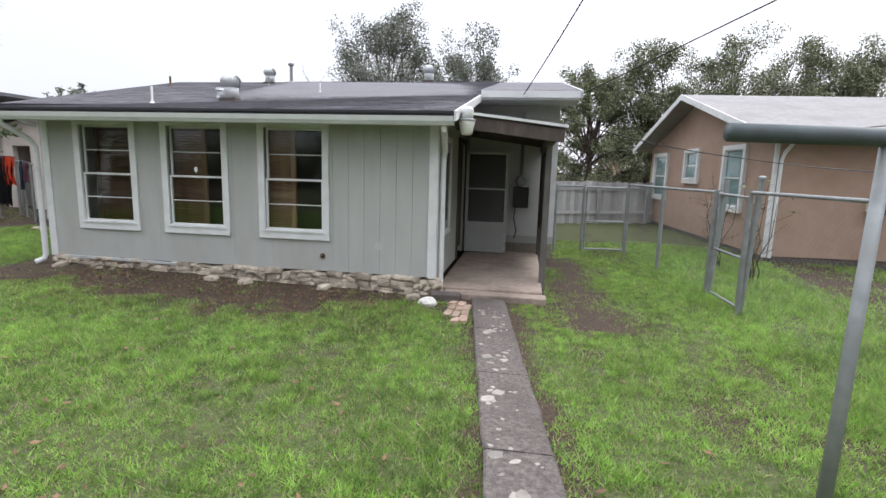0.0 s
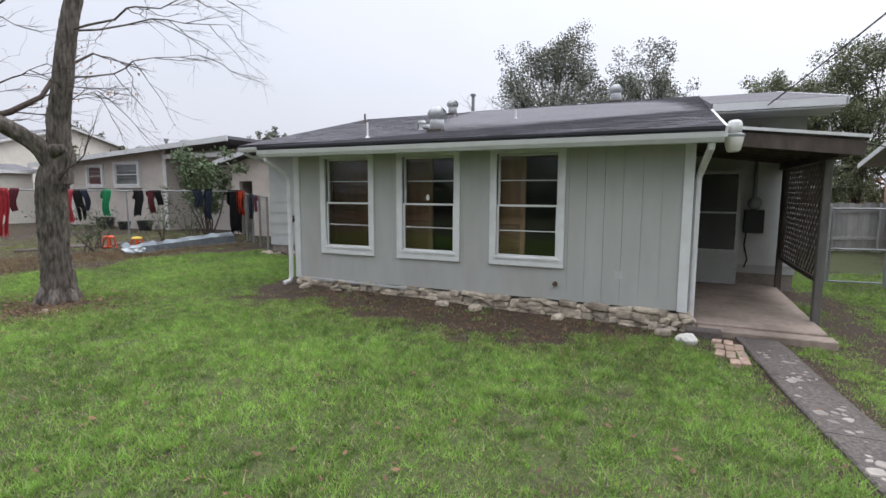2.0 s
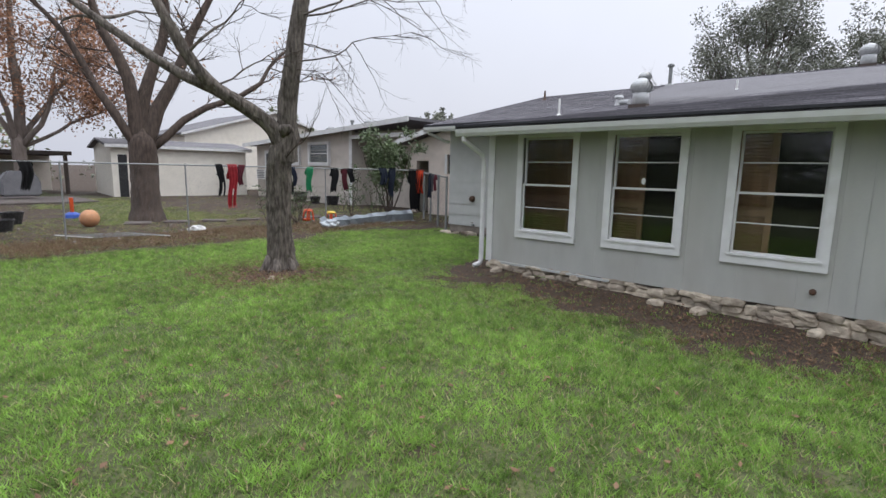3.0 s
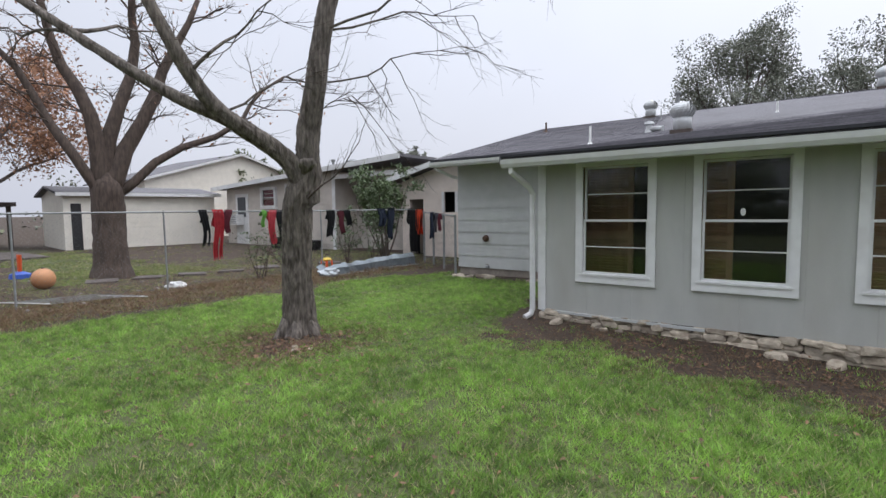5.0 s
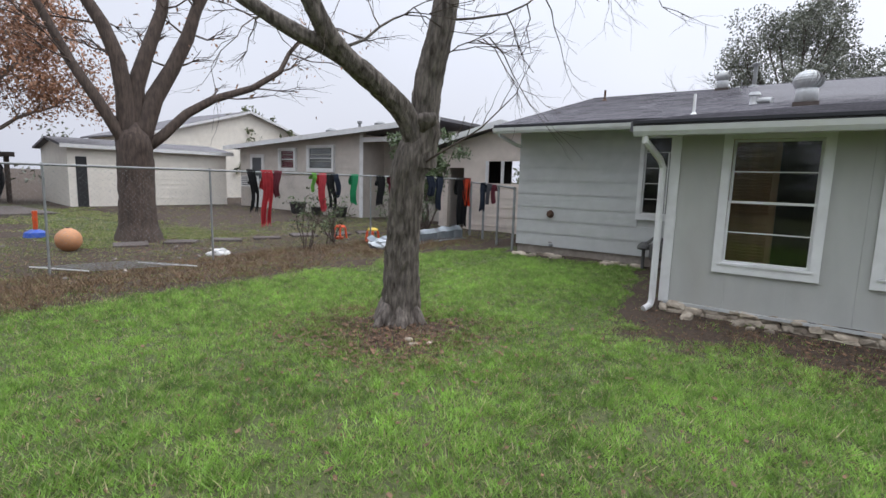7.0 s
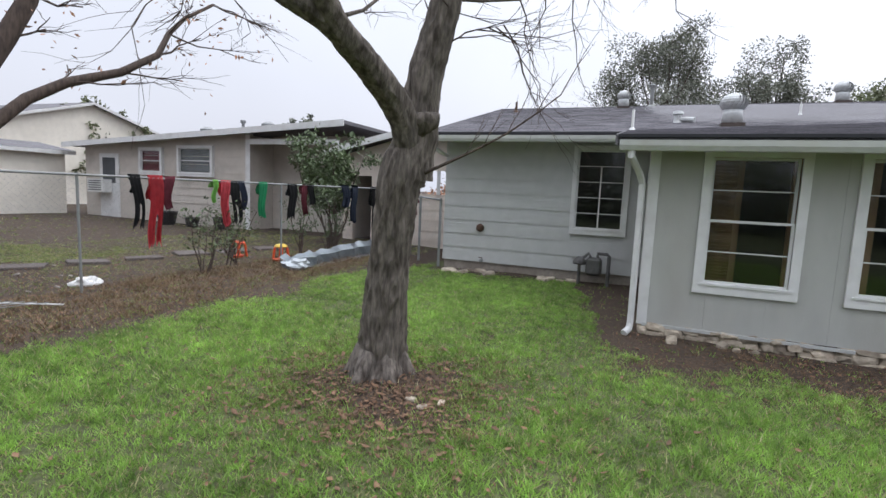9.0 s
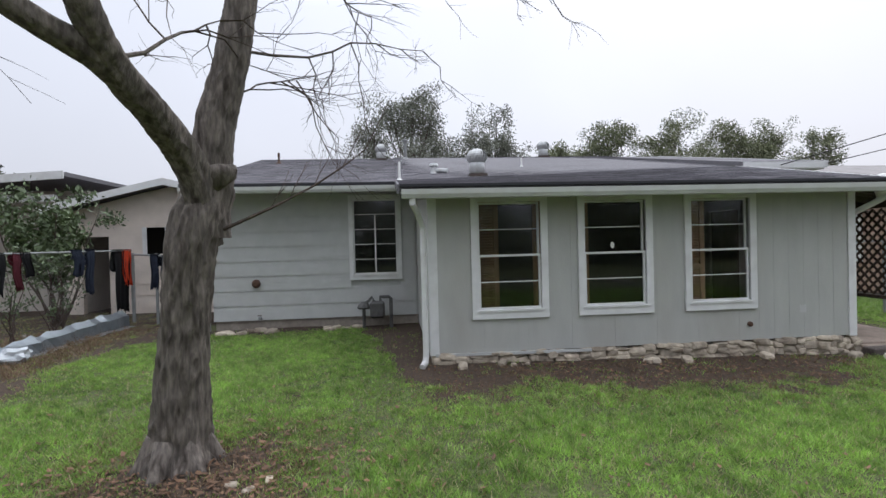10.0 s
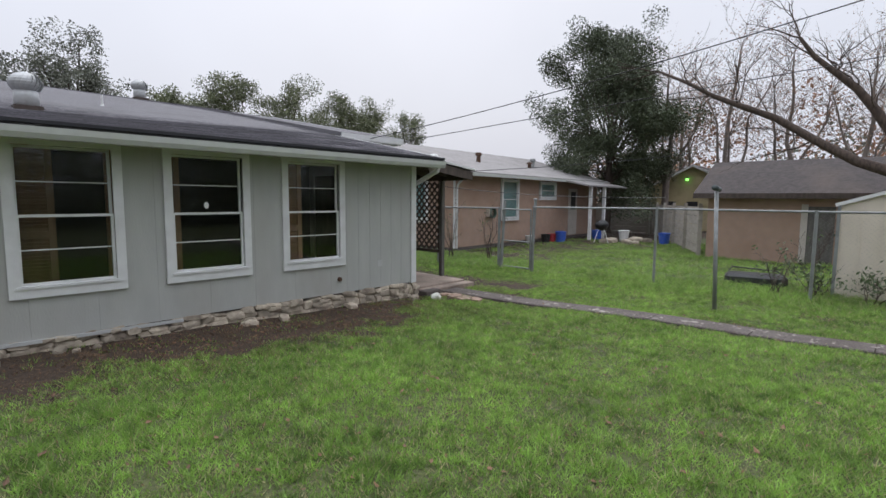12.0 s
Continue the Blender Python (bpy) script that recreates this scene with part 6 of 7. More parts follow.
def leaves(name, centres, spread, count, size, material, parent, label=""):
    """A cloud of small leaves round the centres, joined as one crown."""
    g = np.random.default_rng(len(centres) * 31 + count)
    c = np.array([tuple(p) for p in centres])
    idx = g.integers(0, len(c), count)
    off = g.normal(0, 1, (count, 3))
    off *= (1.7 * g.uniform(0, 1, count) ** 0.45 / np.linalg.norm(off, axis=1))[:, None]
    p = c[idx] + off * spread
    u = g.normal(0, 1, (count, 3))
    u /= np.linalg.norm(u, axis=1)[:, None]
    w = np.cross(u, g.normal(0, 1, (count, 3)))
    w /= np.linalg.norm(w, axis=1)[:, None]
    s = (size * g.uniform(0.6, 1.4, count))[:, None]
    v = np.stack([p - u * s, p + w * s * 0.45, p + u * s, p - w * s * 0.45], 1).reshape(-1, 3)
    me = bpy.data.meshes.new(name)
    me.from_pydata(v.tolist(), [], [(4 * i, 4 * i + 1, 4 * i + 2, 4 * i + 3) for i in range(count)])
    me.materials.append(material)
    ob = new(name, me)
    ob.parent = parent
    ob.matrix_parent_inverse = parent.matrix_world.inverted()
    return tagged(ob, label, kind="stuff")


def rough_tube(pts, radii, seg=56, step=0.035, ridge=0.022, freq=9.0, seed=0.0):
    """A limb with real bark ridges: a fine tube pushed in and out along its furrows."""
    pts = [Vector(p) for p in pts]
    fine, rad = [], []
    for i in range(len(pts) - 1):
        p0, p1, p2, p3 = pts[max(i - 1, 0)], pts[i], pts[i + 1], pts[min(i + 2, len(pts) - 1)]
        n = max(2, int((p2 - p1).length / step))
        for k in range(n):
            f = k / n
            fine.append(0.5 * (2 * p1 + (p2 - p0) * f + (2 * p0 - 5 * p1 + 4 * p2 - p3) * f * f + (3 * p1 - p0 - 3 * p2 + p3) * f ** 3))
            s = f * f * (3 - 2 * f)
            rad.append(radii[i] * (1 - s) + radii[i + 1] * s)
    fine.append(pts[-1])
    rad.append(radii[-1])
    bm, rings, side = bmesh.new(), [], None
    for i, p in enumerate(fine):
        d = (fine[min(i + 1, len(fine) - 1)] - fine[max(i - 1, 0)]).normalized()
        side = d.orthogonal().normalized() if side is None else (side - side.dot(d) * d).normalized()
        up = d.cross(side)
        ring = []
        for k in range(seg):
            a = 2 * math.pi * k / seg
            c, s = math.cos(a), math.sin(a)
            q = Vector((c * rad[i] * freq * 2.4 + seed, s * rad[i] * freq * 2.4, i * step * freq * 0.55))
            furrow = 1 - 2 * abs(noise.noise(q)) - 0.5 * abs(noise.noise(q * 2.1))
            lump = noise.noise(Vector((c * 1.2 + seed, s * 1.2, i * step * 1.6)))
            ring.append(bm.verts.new(p + (rad[i] * (1 + 0.12 * lump) + ridge * min(1, rad[i] / 0.15) * (furrow - 0.5)) * (c * side + s * up)))
        rings.append(ring)
    for a, b in zip(rings, rings[1:]):
        for k in range(seg):
            bm.faces.new((a[k], a[(k + 1) % seg], b[(k + 1) % seg], b[k]))
    bm.faces.new(rings[-1])
    return bm


# the pecan in the lawn
T = TREE
pecan = thing("bare_tree", "bare forked shade tree with deeply furrowed grey bark", "tree", tuple(T))
fork = Vector((-7.87, -2.60, 2.20))
tr = [T + Vector((0, 0, -0.1)), T + Vector((0.0, 0, 0.04)), T + Vector((0.02, 0.0, 0.25)), T + Vector((0.05, -0.02, 0.7)), T + Vector((0.10, -0.05, 1.2)), T + Vector((0.18, -0.08, 1.75)), fork + Vector((0, 0, -0.1)), fork + Vector((0.05, -0.03, 0.15))]
part("trunk", rough_tube(tr, [0.36, 0.27, 0.21, 0.182, 0.168, 0.165, 0.175, 0.13], 72, 0.03, 0.03, 9.0, 1.0), BARK, pecan, "furrowed grey trunk", smooth=True)
for k in range(6):
    a = k * 1.05 + 0.3
    part("root", tube(bmesh.new(), [T + Vector((0.14 * math.cos(a), 0.14 * math.sin(a), 0.25)), T + Vector((0.25 * math.cos(a), 0.25 * math.sin(a), 0.05)), T + Vector((0.36 * math.cos(a), 0.36 * math.sin(a), -0.04))], [0.08, 0.06, 0.03], 10, knots=0.2), BARK, pecan, smooth=True)
part("burl", tube(bmesh.new(), [fork + Vector((0.08, -0.08, 0.02)), fork + Vector((0.20, -0.10, 0.07)), fork + Vector((0.23, -0.12, 0.10))], [0.10, 0.07, 0.035], 16, knots=0.6), BARK, pecan, smooth=True)
left = [fork + Vector((0.0, 0, -0.45)), fork + Vector((-0.02, -0.22, 0.06)), fork + Vector((-0.07, -0.60, 0.33)), fork + Vector((-0.15, -0.98, 0.56)), fork + Vector((-0.17, -1.30, 0.92)), fork + Vector((-0.25, -1.65, 1.6)), fork + Vector((-0.55, -1.9, 2.5)), fork + Vector((-0.7, -2.0, 3.4))]
far_left = [left[2], left[3] + Vector((-0.06, -0.06, 0.0)), fork + Vector((-0.52, -1.38, 0.78)), fork + Vector((-1.25, -2.0, 1.4)), fork + Vector((-2.1, -2.5, 2.1)), fork + Vector((-3.0, -2.8, 3.0))]
right = [fork + Vector((0.0, -0.0, -0.4)), fork + Vector((0.06, -0.02, 0.3)), fork + Vector((0.14, -0.02, 0.65)), fork + Vector((0.22, 0.0, 1.0)), fork + Vector((0.32, 0.05, 1.6)), fork + Vector((0.5, 0.2, 2.6)), fork + Vector((0.6, 0.5, 3.8))]
part("limb", rough_tube(left, [0.11, 0.112, 0.10, 0.088, 0.074, 0.058, 0.042, 0.025], 44, 0.04, 0.022, 10, 5.0), BARK, pecan, smooth=True)
part("limb", rough_tube(far_left, [0.07, 0.074, 0.062, 0.05, 0.038, 0.02], 36, 0.04, 0.018, 10, 7.0), BARK, pecan, smooth=True)
part("limb", rough_tube(right, [0.14, 0.14, 0.128, 0.12, 0.108, 0.085, 0.055], 48, 0.04, 0.024, 10, 9.0), BARK, pecan, smooth=True)
for a, b, r in ((right[3], fork + Vector((1.7, 0.9, 1.35)), 0.013), (right[4], fork + Vector((2.6, 0.3, 1.9)), 0.017), (right[4], fork + Vector((1.2, 1.9, 2.1)), 0.015), (right[5], right[5] + Vector((1.9, -0.4, 0.9)), 0.035), (right[5], right[5] + Vector((-1.0, 0.9, 1.2)), 0.030), (left[4], left[4] + Vector((0.7, 0.5, 0.7)), 0.022), (left[3], left[3] + Vector((0.35, 0.75, 0.55)), 0.016), (left[5], left[5] + Vector((-1.2, 0.6, 0.9)), 0.030), (left[6], left[6] + Vector((0.8, -0.6, 0.9)), 0.028), (far_left[2], far_left[2] + Vector((-0.9, 0.4, 0.25)), 0.020), (far_left[3], far_left[3] + Vector((-0.8, 1.3, 0.5)), 0.026), (far_left[3], far_left[3] + Vector((-1.2, -0.3, 0.2)), 0.024), (far_left[4], far_left[4] + Vector((-1.0, 0.8, 0.9)), 0.024), (right[2], right[2] + Vector((0.5, 0.2, 0.18)), 0.009)):
    bm = bmesh.new()
    pts = bent(a, b, 7, 0.16)
    tube(bm, pts, [r * (1 - 0.75 * i / 7) for i in range(8)], 8)
    part("branch", bm, BARK, pecan)
    bm = bmesh.new()
    for p in pts[2:]:
        d = (b - a).normalized() + Vector((rng.uniform(-1, 1), rng.uniform(-1, 1), rng.uniform(-0.9, 0.4)))
        twigs(bm, p, d, rng.uniform(0.35, 0.8), 0.0075, 2, 0.2, None, 3)
    tagged(part("twig_growth", bm, BARK_BROWN, pecan, "fine bare twigs"), kind="stuff")
bm = bmesh.new()
twig_base = fork + Vector((0.14, -0.1, -0.35))
way = bent(twig_base, twig_base + Vector((1.05, -0.15, 0.55)), 6, 0.08, -0.15)
tube(bm, way, [0.014 * (1 - 0.7 * i / 6) for i in range(7)], 5)
for p in way[2:]:
    twigs(bm, p, Vector((0.5, 0, 1)), 0.3, 0.005, 1, 0, None, 2)
tagged(part("shoot_growth", bm, BARK_BROWN, pecan, "thin whippy shoots"), kind="stuff")


def big_tree(name, label, base, forks, r, bark, twig_mat=None, leaf=None, leaf_n=0, leaf_s=0.06, split_z=2.2, twig_len=1.0, droop=0.1, depth=2, spread=0.3, tw=3, per=2, twig_r=0.014):
    """A trunk that splits at split_z into limbs that end at the points of forks."""
    base = Vector(base)
    t = thing(name, label, "tree", tuple(base))
    f = base + Vector((0, 0, split_z))
    part("trunk", rough_tube([base - Vector((0, 0, 0.1)), base + Vector((0, 0, 0.06)), base + Vector((0, 0, 0.45)), base + Vector((0, 0, split_z * 0.6)), f - Vector((0, 0, 0.15)), f + Vector((0, 0, 0.25))], [r * 1.6, r * 1.35, r * 1.08, r * 0.97, r * 1.0, r * 0.4], 32, 0.08, 0.03, 7.0, base.x), bark, t, smooth=True)
    tips = []
    tb = bmesh.new()
    for e, rr in forks:
        e = base + Vector(e)
        pts = bent(f - Vector((0, 0, 0.45)), e, 8, 0.10, 0.0)
        part("limb", tube(bmesh.new(), pts, [rr * (1 - 0.75 * i / 8) for i in range(9)], 10, knots=0.12), bark, t, smooth=True)
        for p in pts[3:]:
            for k in range(per):
                d = (e - f).normalized() + Vector((rng.uniform(-1.1, 1.1), rng.uniform(-1.1, 1.1), rng.uniform(-0.6, 0.8)))
                twigs(tb, p, d, twig_len * rng.uniform(0.6, 1.2), twig_r * (1 + rr * 4), depth, droop, tips, tw)
    tagged(part("twig_growth", tb, twig_mat or bark, t, "fine branching twigs"), kind="stuff")
    if leaf:
        leaves("crown", tips, spread, leaf_n, leaf_s, leaf, t, "small scattered leaves")
    return t


big_tree("bare_tree", "large bare tree with three thick dark limbs", (-16.0, -1.95, 0.22), [((-0.5, -1.0, 6.6), 0.21), ((-1.2, -2.4, 6.0), 0.13), ((0.1, 0.9, 7.5), 0.20), ((0.5, 2.1, 6.8), 0.22), ((0.9, 4.3, 5.3), 0.12)], 0.33, BARK_BROWN, leaf=LEAF_BROWN, leaf_n=500, leaf_s=0.05, split_z=2.2, twig_len=1.1, droop=0.3, depth=2)
big_tree("leafy_tree", "tall tree with sparse dry rust-brown leaves", (-28.0, -2.7, 0.3), [((0.1, 0.2, 9.0), 0.22), ((-2.5, -2.0, 7.5), 0.12), ((1.8, 2.6, 6.0), 0.12), ((2.0, -1.5, 8.0), 0.12), ((-1.2, 2.6, 7.5), 0.12), ((0.8, 3.4, 4.2), 0.09)], 0.24, BARK_FAR, leaf=LEAF_BROWN, leaf_n=22000, leaf_s=0.07, split_z=2.4, twig_len=1.4, depth=2, spread=0.4)
big_tree("leafy_tree", "tall tree with sparse dry rust-brown leaves", (-30.0, -8.0, 0.3), [((0.3, 0.8, 8.0), 0.18), ((-1.5, 1.6, 7.0), 0.12), ((1.6, 1.8, 6.2), 0.12), ((1.2, -1.8, 6.0), 0.1)], 0.2, BARK_FAR, leaf=LEAF_BROWN, leaf_n=9000, leaf_s=0.065, split_z=2.6, twig_len=1.3, depth=2, spread=0.4)


def oak(base, height_, width, n, material, label, size=0.13, trunk=0.22, bark=None, open_=0.5, seed=1, low=0.3):
    """An evergreen with a crown of uneven leafy clumps on real limbs."""
    rng.seed(seed)
    base = Vector(base)
    t = thing("evergreen_tree", label, "tree", tuple(base), "evergreen trees behind the houses")
    part("trunk", tube(bmesh.new(), [base - Vector((0, 0, 0.2)), base + Vector((0, 0, 0.3)), base + Vector((0.05, 0, height_ * 0.3)), base + Vector((0.1, 0.1, height_ * 0.55))], [trunk * 1.4, trunk, trunk * 0.8, trunk * 0.5], 10, knots=0.12), bark or BARK_BROWN, t)
    centres, bm = [], bmesh.new()
    for k in range(46):
        a, f = rng.uniform(0, 2 * math.pi), rng.random()
        rad = width * (0.30 + 0.70 * math.sin(math.pi * min(1, 0.20 + 0.80 * f))) * rng.uniform(0.35, 1.0)
        e = base + Vector((rad * math.cos(a), rad * math.sin(a), height_ * (low + (1 - low) * f) * rng.uniform(0.86, 1.03)))
        s = base + Vector((0.05, 0, height_ * rng.uniform(0.22, 0.5)))
        pts = bent(s, e, 5, 0.14)
        tube(bm, pts, [trunk * 0.3 * (1 - 0.85 * i / 5) for i in range(6)], 5, cap=False)
        for q in range(6):
            p = e + Vector((rng.gauss(0, 1), rng.gauss(0, 1), rng.gauss(0, 0.8))) * width * 0.15
            way = bent(pts[rng.choice((3, 4, 5))], p, 3, 0.15)
            tube(bm, way, [trunk * 0.06, trunk * 0.05, trunk * 0.035, trunk * 0.02], 3, cap=False)
            centres += [way[2], p, p]
        centres.append(pts[4])
    tagged(part("limb_growth", bm, bark or BARK_BROWN, t), kind="stuff")
    leaves("crown", centres, width * 0.115 * open_, n, size, material, t, "small evergreen leaves in uneven clumps")
    return t


oak((-5.6, 18.0, 0), 9.2, 3.1, 42000, LEAF_GREY, "grey-green evergreen tree with an airy crown behind the roof", size=0.055, seed=3, open_=0.75, low=0.35)
oak((-1.5, 18.0, 0), 8.0, 2.5, 30000, LEAF_GREY, "smaller grey-green evergreen tree behind the roof", size=0.055, seed=5, open_=0.75, low=0.4)
for k, (x, y, h, w, n) in enumerate(((4.8, 25.0, 7.9, 2.6, 22000), (8.4, 26.0, 9.2, 3.0, 26000), (12.4, 26.0, 9.6, 3.3, 26000), (16.2, 26.5, 9.8, 3.2, 22000), (20.0, 27.0, 9.4, 3.2, 20000), (24.5, 27.0, 8.9, 2.6, 12000))):
    oak((x, y, 0), h, w, int(n * 1.7), LEAF_OAK, "dense dark green live oak beyond the gardens", size=0.068, seed=11 + k, open_=0.85, low=0.08)
oak((19.3, 5.6, 0), 10.4, 3.9, 150000, LEAF_DARK, "tall dense live oak beside the tan house", size=0.055, trunk=0.2, seed=23, open_=0.9, low=0.2)
oak((-27, 22, 0), 6.0, 2.4, 6000, LEAF_GREY, "distant rounded evergreen tree", size=0.14, seed=31, low=0.3)
oak((-34, 12, 0), 5.5, 2.6, 6000, LEAF_OAK, "distant dark green tree beyond the garage", size=0.14, seed=33, low=0.25)
oak((-14, 30, 0), 5.8, 2.2, 4000, LEAF_GREY, "distant grey tree beyond the houses", size=0.14, seed=35, low=0.35)
rng.seed(77)
big_tree("bare_tree", "bare dark tree with a long arching limb over the next garden", (9.3, -6.9, 0), [((-0.6, 2.8, 5.6), 0.16), ((0.0, 6.3, 5.5), 0.14), ((0.3, 0.6, 7.0), 0.2), ((1.5, -1.6, 6.4), 0.18), ((-0.8, -1.5, 6.5), 0.15)], 0.27, BARK_BROWN, split_z=2.4, twig_len=1.3, depth=2)
for k, (x, y, h) in enumerate(((22.0, 3.6, 8.5), (23.0, 1.0, 9.5), (25.0, -1.5, 9.0), (24.0, -4.5, 8.5), (28.0, 5.0, 9.0), (27.0, -7.0, 8.0))):
    rng.seed(100 + k)
    big_tree("bare_tree", "tall winter tree with a few rusty leaves beyond the garage", (x, y, 0), [((rng.uniform(-0.6, 0.6), rng.uniform(-0.6, 0.6), h), 0.14), ((rng.uniform(-1.5, 1.5), 1.6, h * 0.85), 0.09), ((rng.uniform(-1.5, 1.5), -1.6, h * 0.85), 0.09), ((1.2, rng.uniform(-1.5, 1.5), h * 0.7), 0.08)], 0.17, BARK_FAR, leaf=LEAF_BROWN, leaf_n=2600, leaf_s=0.045, split_z=2.8, twig_len=1.6, depth=2, spread=0.35, per=4, twig_r=0.011)
rng.seed(55)
big_tree("bare_tree", "pale bare shrub-like tree beyond the roof", (-8.6, 18.5, 0), [((-1.2, 0, 5.6), 0.05), ((0.3, 0, 6.0), 0.06), ((1.6, 0, 5.8), 0.05)], 0.1, WOOD_GREY, split_z=2.0, twig_len=1.0, depth=2, per=3, twig_r=0.010)

# far woods closing the distance
woods = thing("far_woods", "distant line of mixed winter woods", "woods", (0, 40, 0), kind="stuff")
g = np.random.default_rng(8)
for mt, n0 in ((LEAF_GREY, 60), (LEAF_BROWN, 40), (LEAF_OAK, 50)):
    cs = []
    for k in range(n0):
        a = g.uniform(math.radians(-40), math.radians(215))
        d = g.uniform(48, 75)
        h = g.uniform(2.2, 5.2)
        for q in range(5):
            cs.append(Vector((-3 + d * math.cos(a) + g.normal() * 1.5, d * math.sin(a) + g.normal() * 1.5, abs(g.normal(0, 0.5)) * h)))
    leaves("foliage", cs, 1.0, 14000, 0.24, mt, woods)

for mt, n0, nl in ((LEAF_BROWN, 70, 24000), (LEAF_GREY, 60, 22000)):
    cs = []
    for k in range(n0):
        x, y, h = g.uniform(28, 44), g.uniform(-18, 14), g.uniform(3.5, 8.0)
        for q in range(5):
            cs.append(Vector((x + g.normal() * 0.8, y + g.normal() * 0.8, abs(g.normal(0, 0.45)) * h)))
    leaves("foliage", cs, 0.9, nl, 0.15, mt, woods)
# trees of the gardens behind the lawn, seen only in the window glass
for mt, n0, nl in ((LEAF_GREY, 60, 20000), (LEAF_OAK, 60, 20000)):
    cs = []
    for k in range(n0):
        x, y, h = g.uniform(-40, 34), g.uniform(-34, -24), g.uniform(4.0, 8.0)
        for q in range(6):
            cs.append(Vector((x + g.normal() * 1.0, y + g.normal() * 0.8, abs(g.normal(0, 0.5)) * h)))
    leaves("foliage", cs, 0.9, nl, 0.22, mt, woods)

# bushes and weeds
BX, BY = -13.3, 4.3
bush = thing("tall_bush", "tall leggy evergreen bush in front of the beige house", "bush", (BX, BY, 0.2))
rng.seed(9)
tips, bm = [], bmesh.new()
for k in range(9):
    e = Vector((BX + rng.uniform(-0.9, 0.9), BY + rng.uniform(-0.6, 0.6), rng.uniform(1.7, 2.75)))
    pts = bent(Vector((BX + rng.uniform(-0.2, 0.2), BY, 0.15)), e, 6, 0.1)
    tube(bm, pts, [0.03 * (1 - 0.8 * i / 6) for i in range(7)], 5, cap=False)
    for p in pts[3:]:
        twigs(bm, p, Vector((rng.uniform(-1, 1), rng.uniform(-1, 1), 0.5)), 0.45, 0.008, 1, 0, tips, 3)
tagged(part("stem_growth", bm, BARK_BROWN, bush), kind="stuff")
leaves("foliage", tips, 0.13, 5200, 0.055, LEAF_BUSH, bush, "glossy dark green leaves")


def rose(x, y, h, n, seed):
    rng.seed(seed)
    b = thing("garden_shrub", "thin leggy shrub with sparse leaves by the wire fence", "shrub", tuple(at(x, y)), "leggy shrubs along the fence")
    tips, bm = [], bmesh.new()
    for k in range(6):
        e = at(x, y) + Vector((rng.uniform(-0.4, 0.4), rng.uniform(-0.4, 0.4), h * rng.uniform(0.6, 1.0)))
        pts = bent(at(x, y) + Vector((rng.uniform(-0.08, 0.08), rng.uniform(-0.08, 0.08), -0.02)), e, 5, 0.12)
        tube(bm, pts, [0.012 * (1 - 0.7 * i / 5) for i in range(6)], 4, cap=False)
        for p in pts[2:]:
            twigs(bm, p, Vector((rng.uniform(-1, 1), rng.uniform(-1, 1), 0.5)), 0.25, 0.005, 1, 0, tips, 2)
    tagged(part("stem_growth", bm, BARK_BROWN, b), kind="stuff")
    leaves("foliage", tips, 0.06, n, 0.035, LEAF_BUSH, b)


for k, (x, y, h, n) in enumerate(((-12.9, 0.6, 1.0, 220), (-12.8, 2.4, 1.5, 420), (-12.6, 3.2, 1.3, 380), (-13.5, 1.2, 1.1, 200), (-12.7, -0.2, 1.1, 200), (4.9, -4.6, 0.8, 120), (6.3, -4.9, 1.4, 30), (5.0, 2.2, 1.6, 40), (4.9, 3.6, 1.7, 40), (5.1, -5.2, 0.45, 260), (5.0, -6.0, 0.4, 260))):
    rose(x, y, h, n, 40 + k)
cone = thing("cypress_shrub", "narrow dark green conical shrub beside the shed", "shrub", tuple(at(-22.6, -5.2)))
cone_tips = [at(-22.6, -5.2) + Vector((math.cos(a) * r, math.sin(a) * r, z)) for z, r in ((0.25, 0.18), (0.55, 0.2), (0.85, 0.17), (1.15, 0.14), (1.4, 0.09), (1.6, 0.03)) for a in [i * 1.05 for i in range(6)]]
part("stem", tube(bmesh.new(), [at(-22.6, -5.2), at(-22.6, -5.2) + Vector((0, 0, 1.6))], [0.04, 0.02], 6), BARK_BROWN, cone)
leaves("foliage", cone_tips, 0.09, 3500, 0.05, LEAF_BUSH, cone)
# fallen leaves
def scatter_leaves(name, label, cx, cy, sx, sy, n, seed):
    g = np.random.default_rng(seed)
    v, f = [], []
    for i in range(n):
        x, y = cx + g.normal() * sx, cy + g.normal() * sy
        if y > -0.05 and -6.1 < x < 1.5:
            y = -0.1 - abs(g.normal()) * 0.3
        z = height(x, y) + 0.012 + g.random() * 0.02
        a, s = g.random() * 6.28, 0.010 + g.random() ** 3 * 0.028
        c, q = math.cos(a) * s, math.sin(a) * s
        k = len(v)
        v += [(x - c, y - q, z), (x + q * 0.5, y - c * 0.5, z + g.random() * 0.012), (x + c, y + q, z + g.random() * 0.02), (x - q * 0.5, y + c * 0.5, z)]
        f.append((k, k + 1, k + 2, k + 3))
    me = bpy.data.meshes.new(name)
    me.from_pydata(v, [], f)
    me.materials.append(LITTER)
    return tagged(new(name, me), label, "leaf litter", kind="stuff")


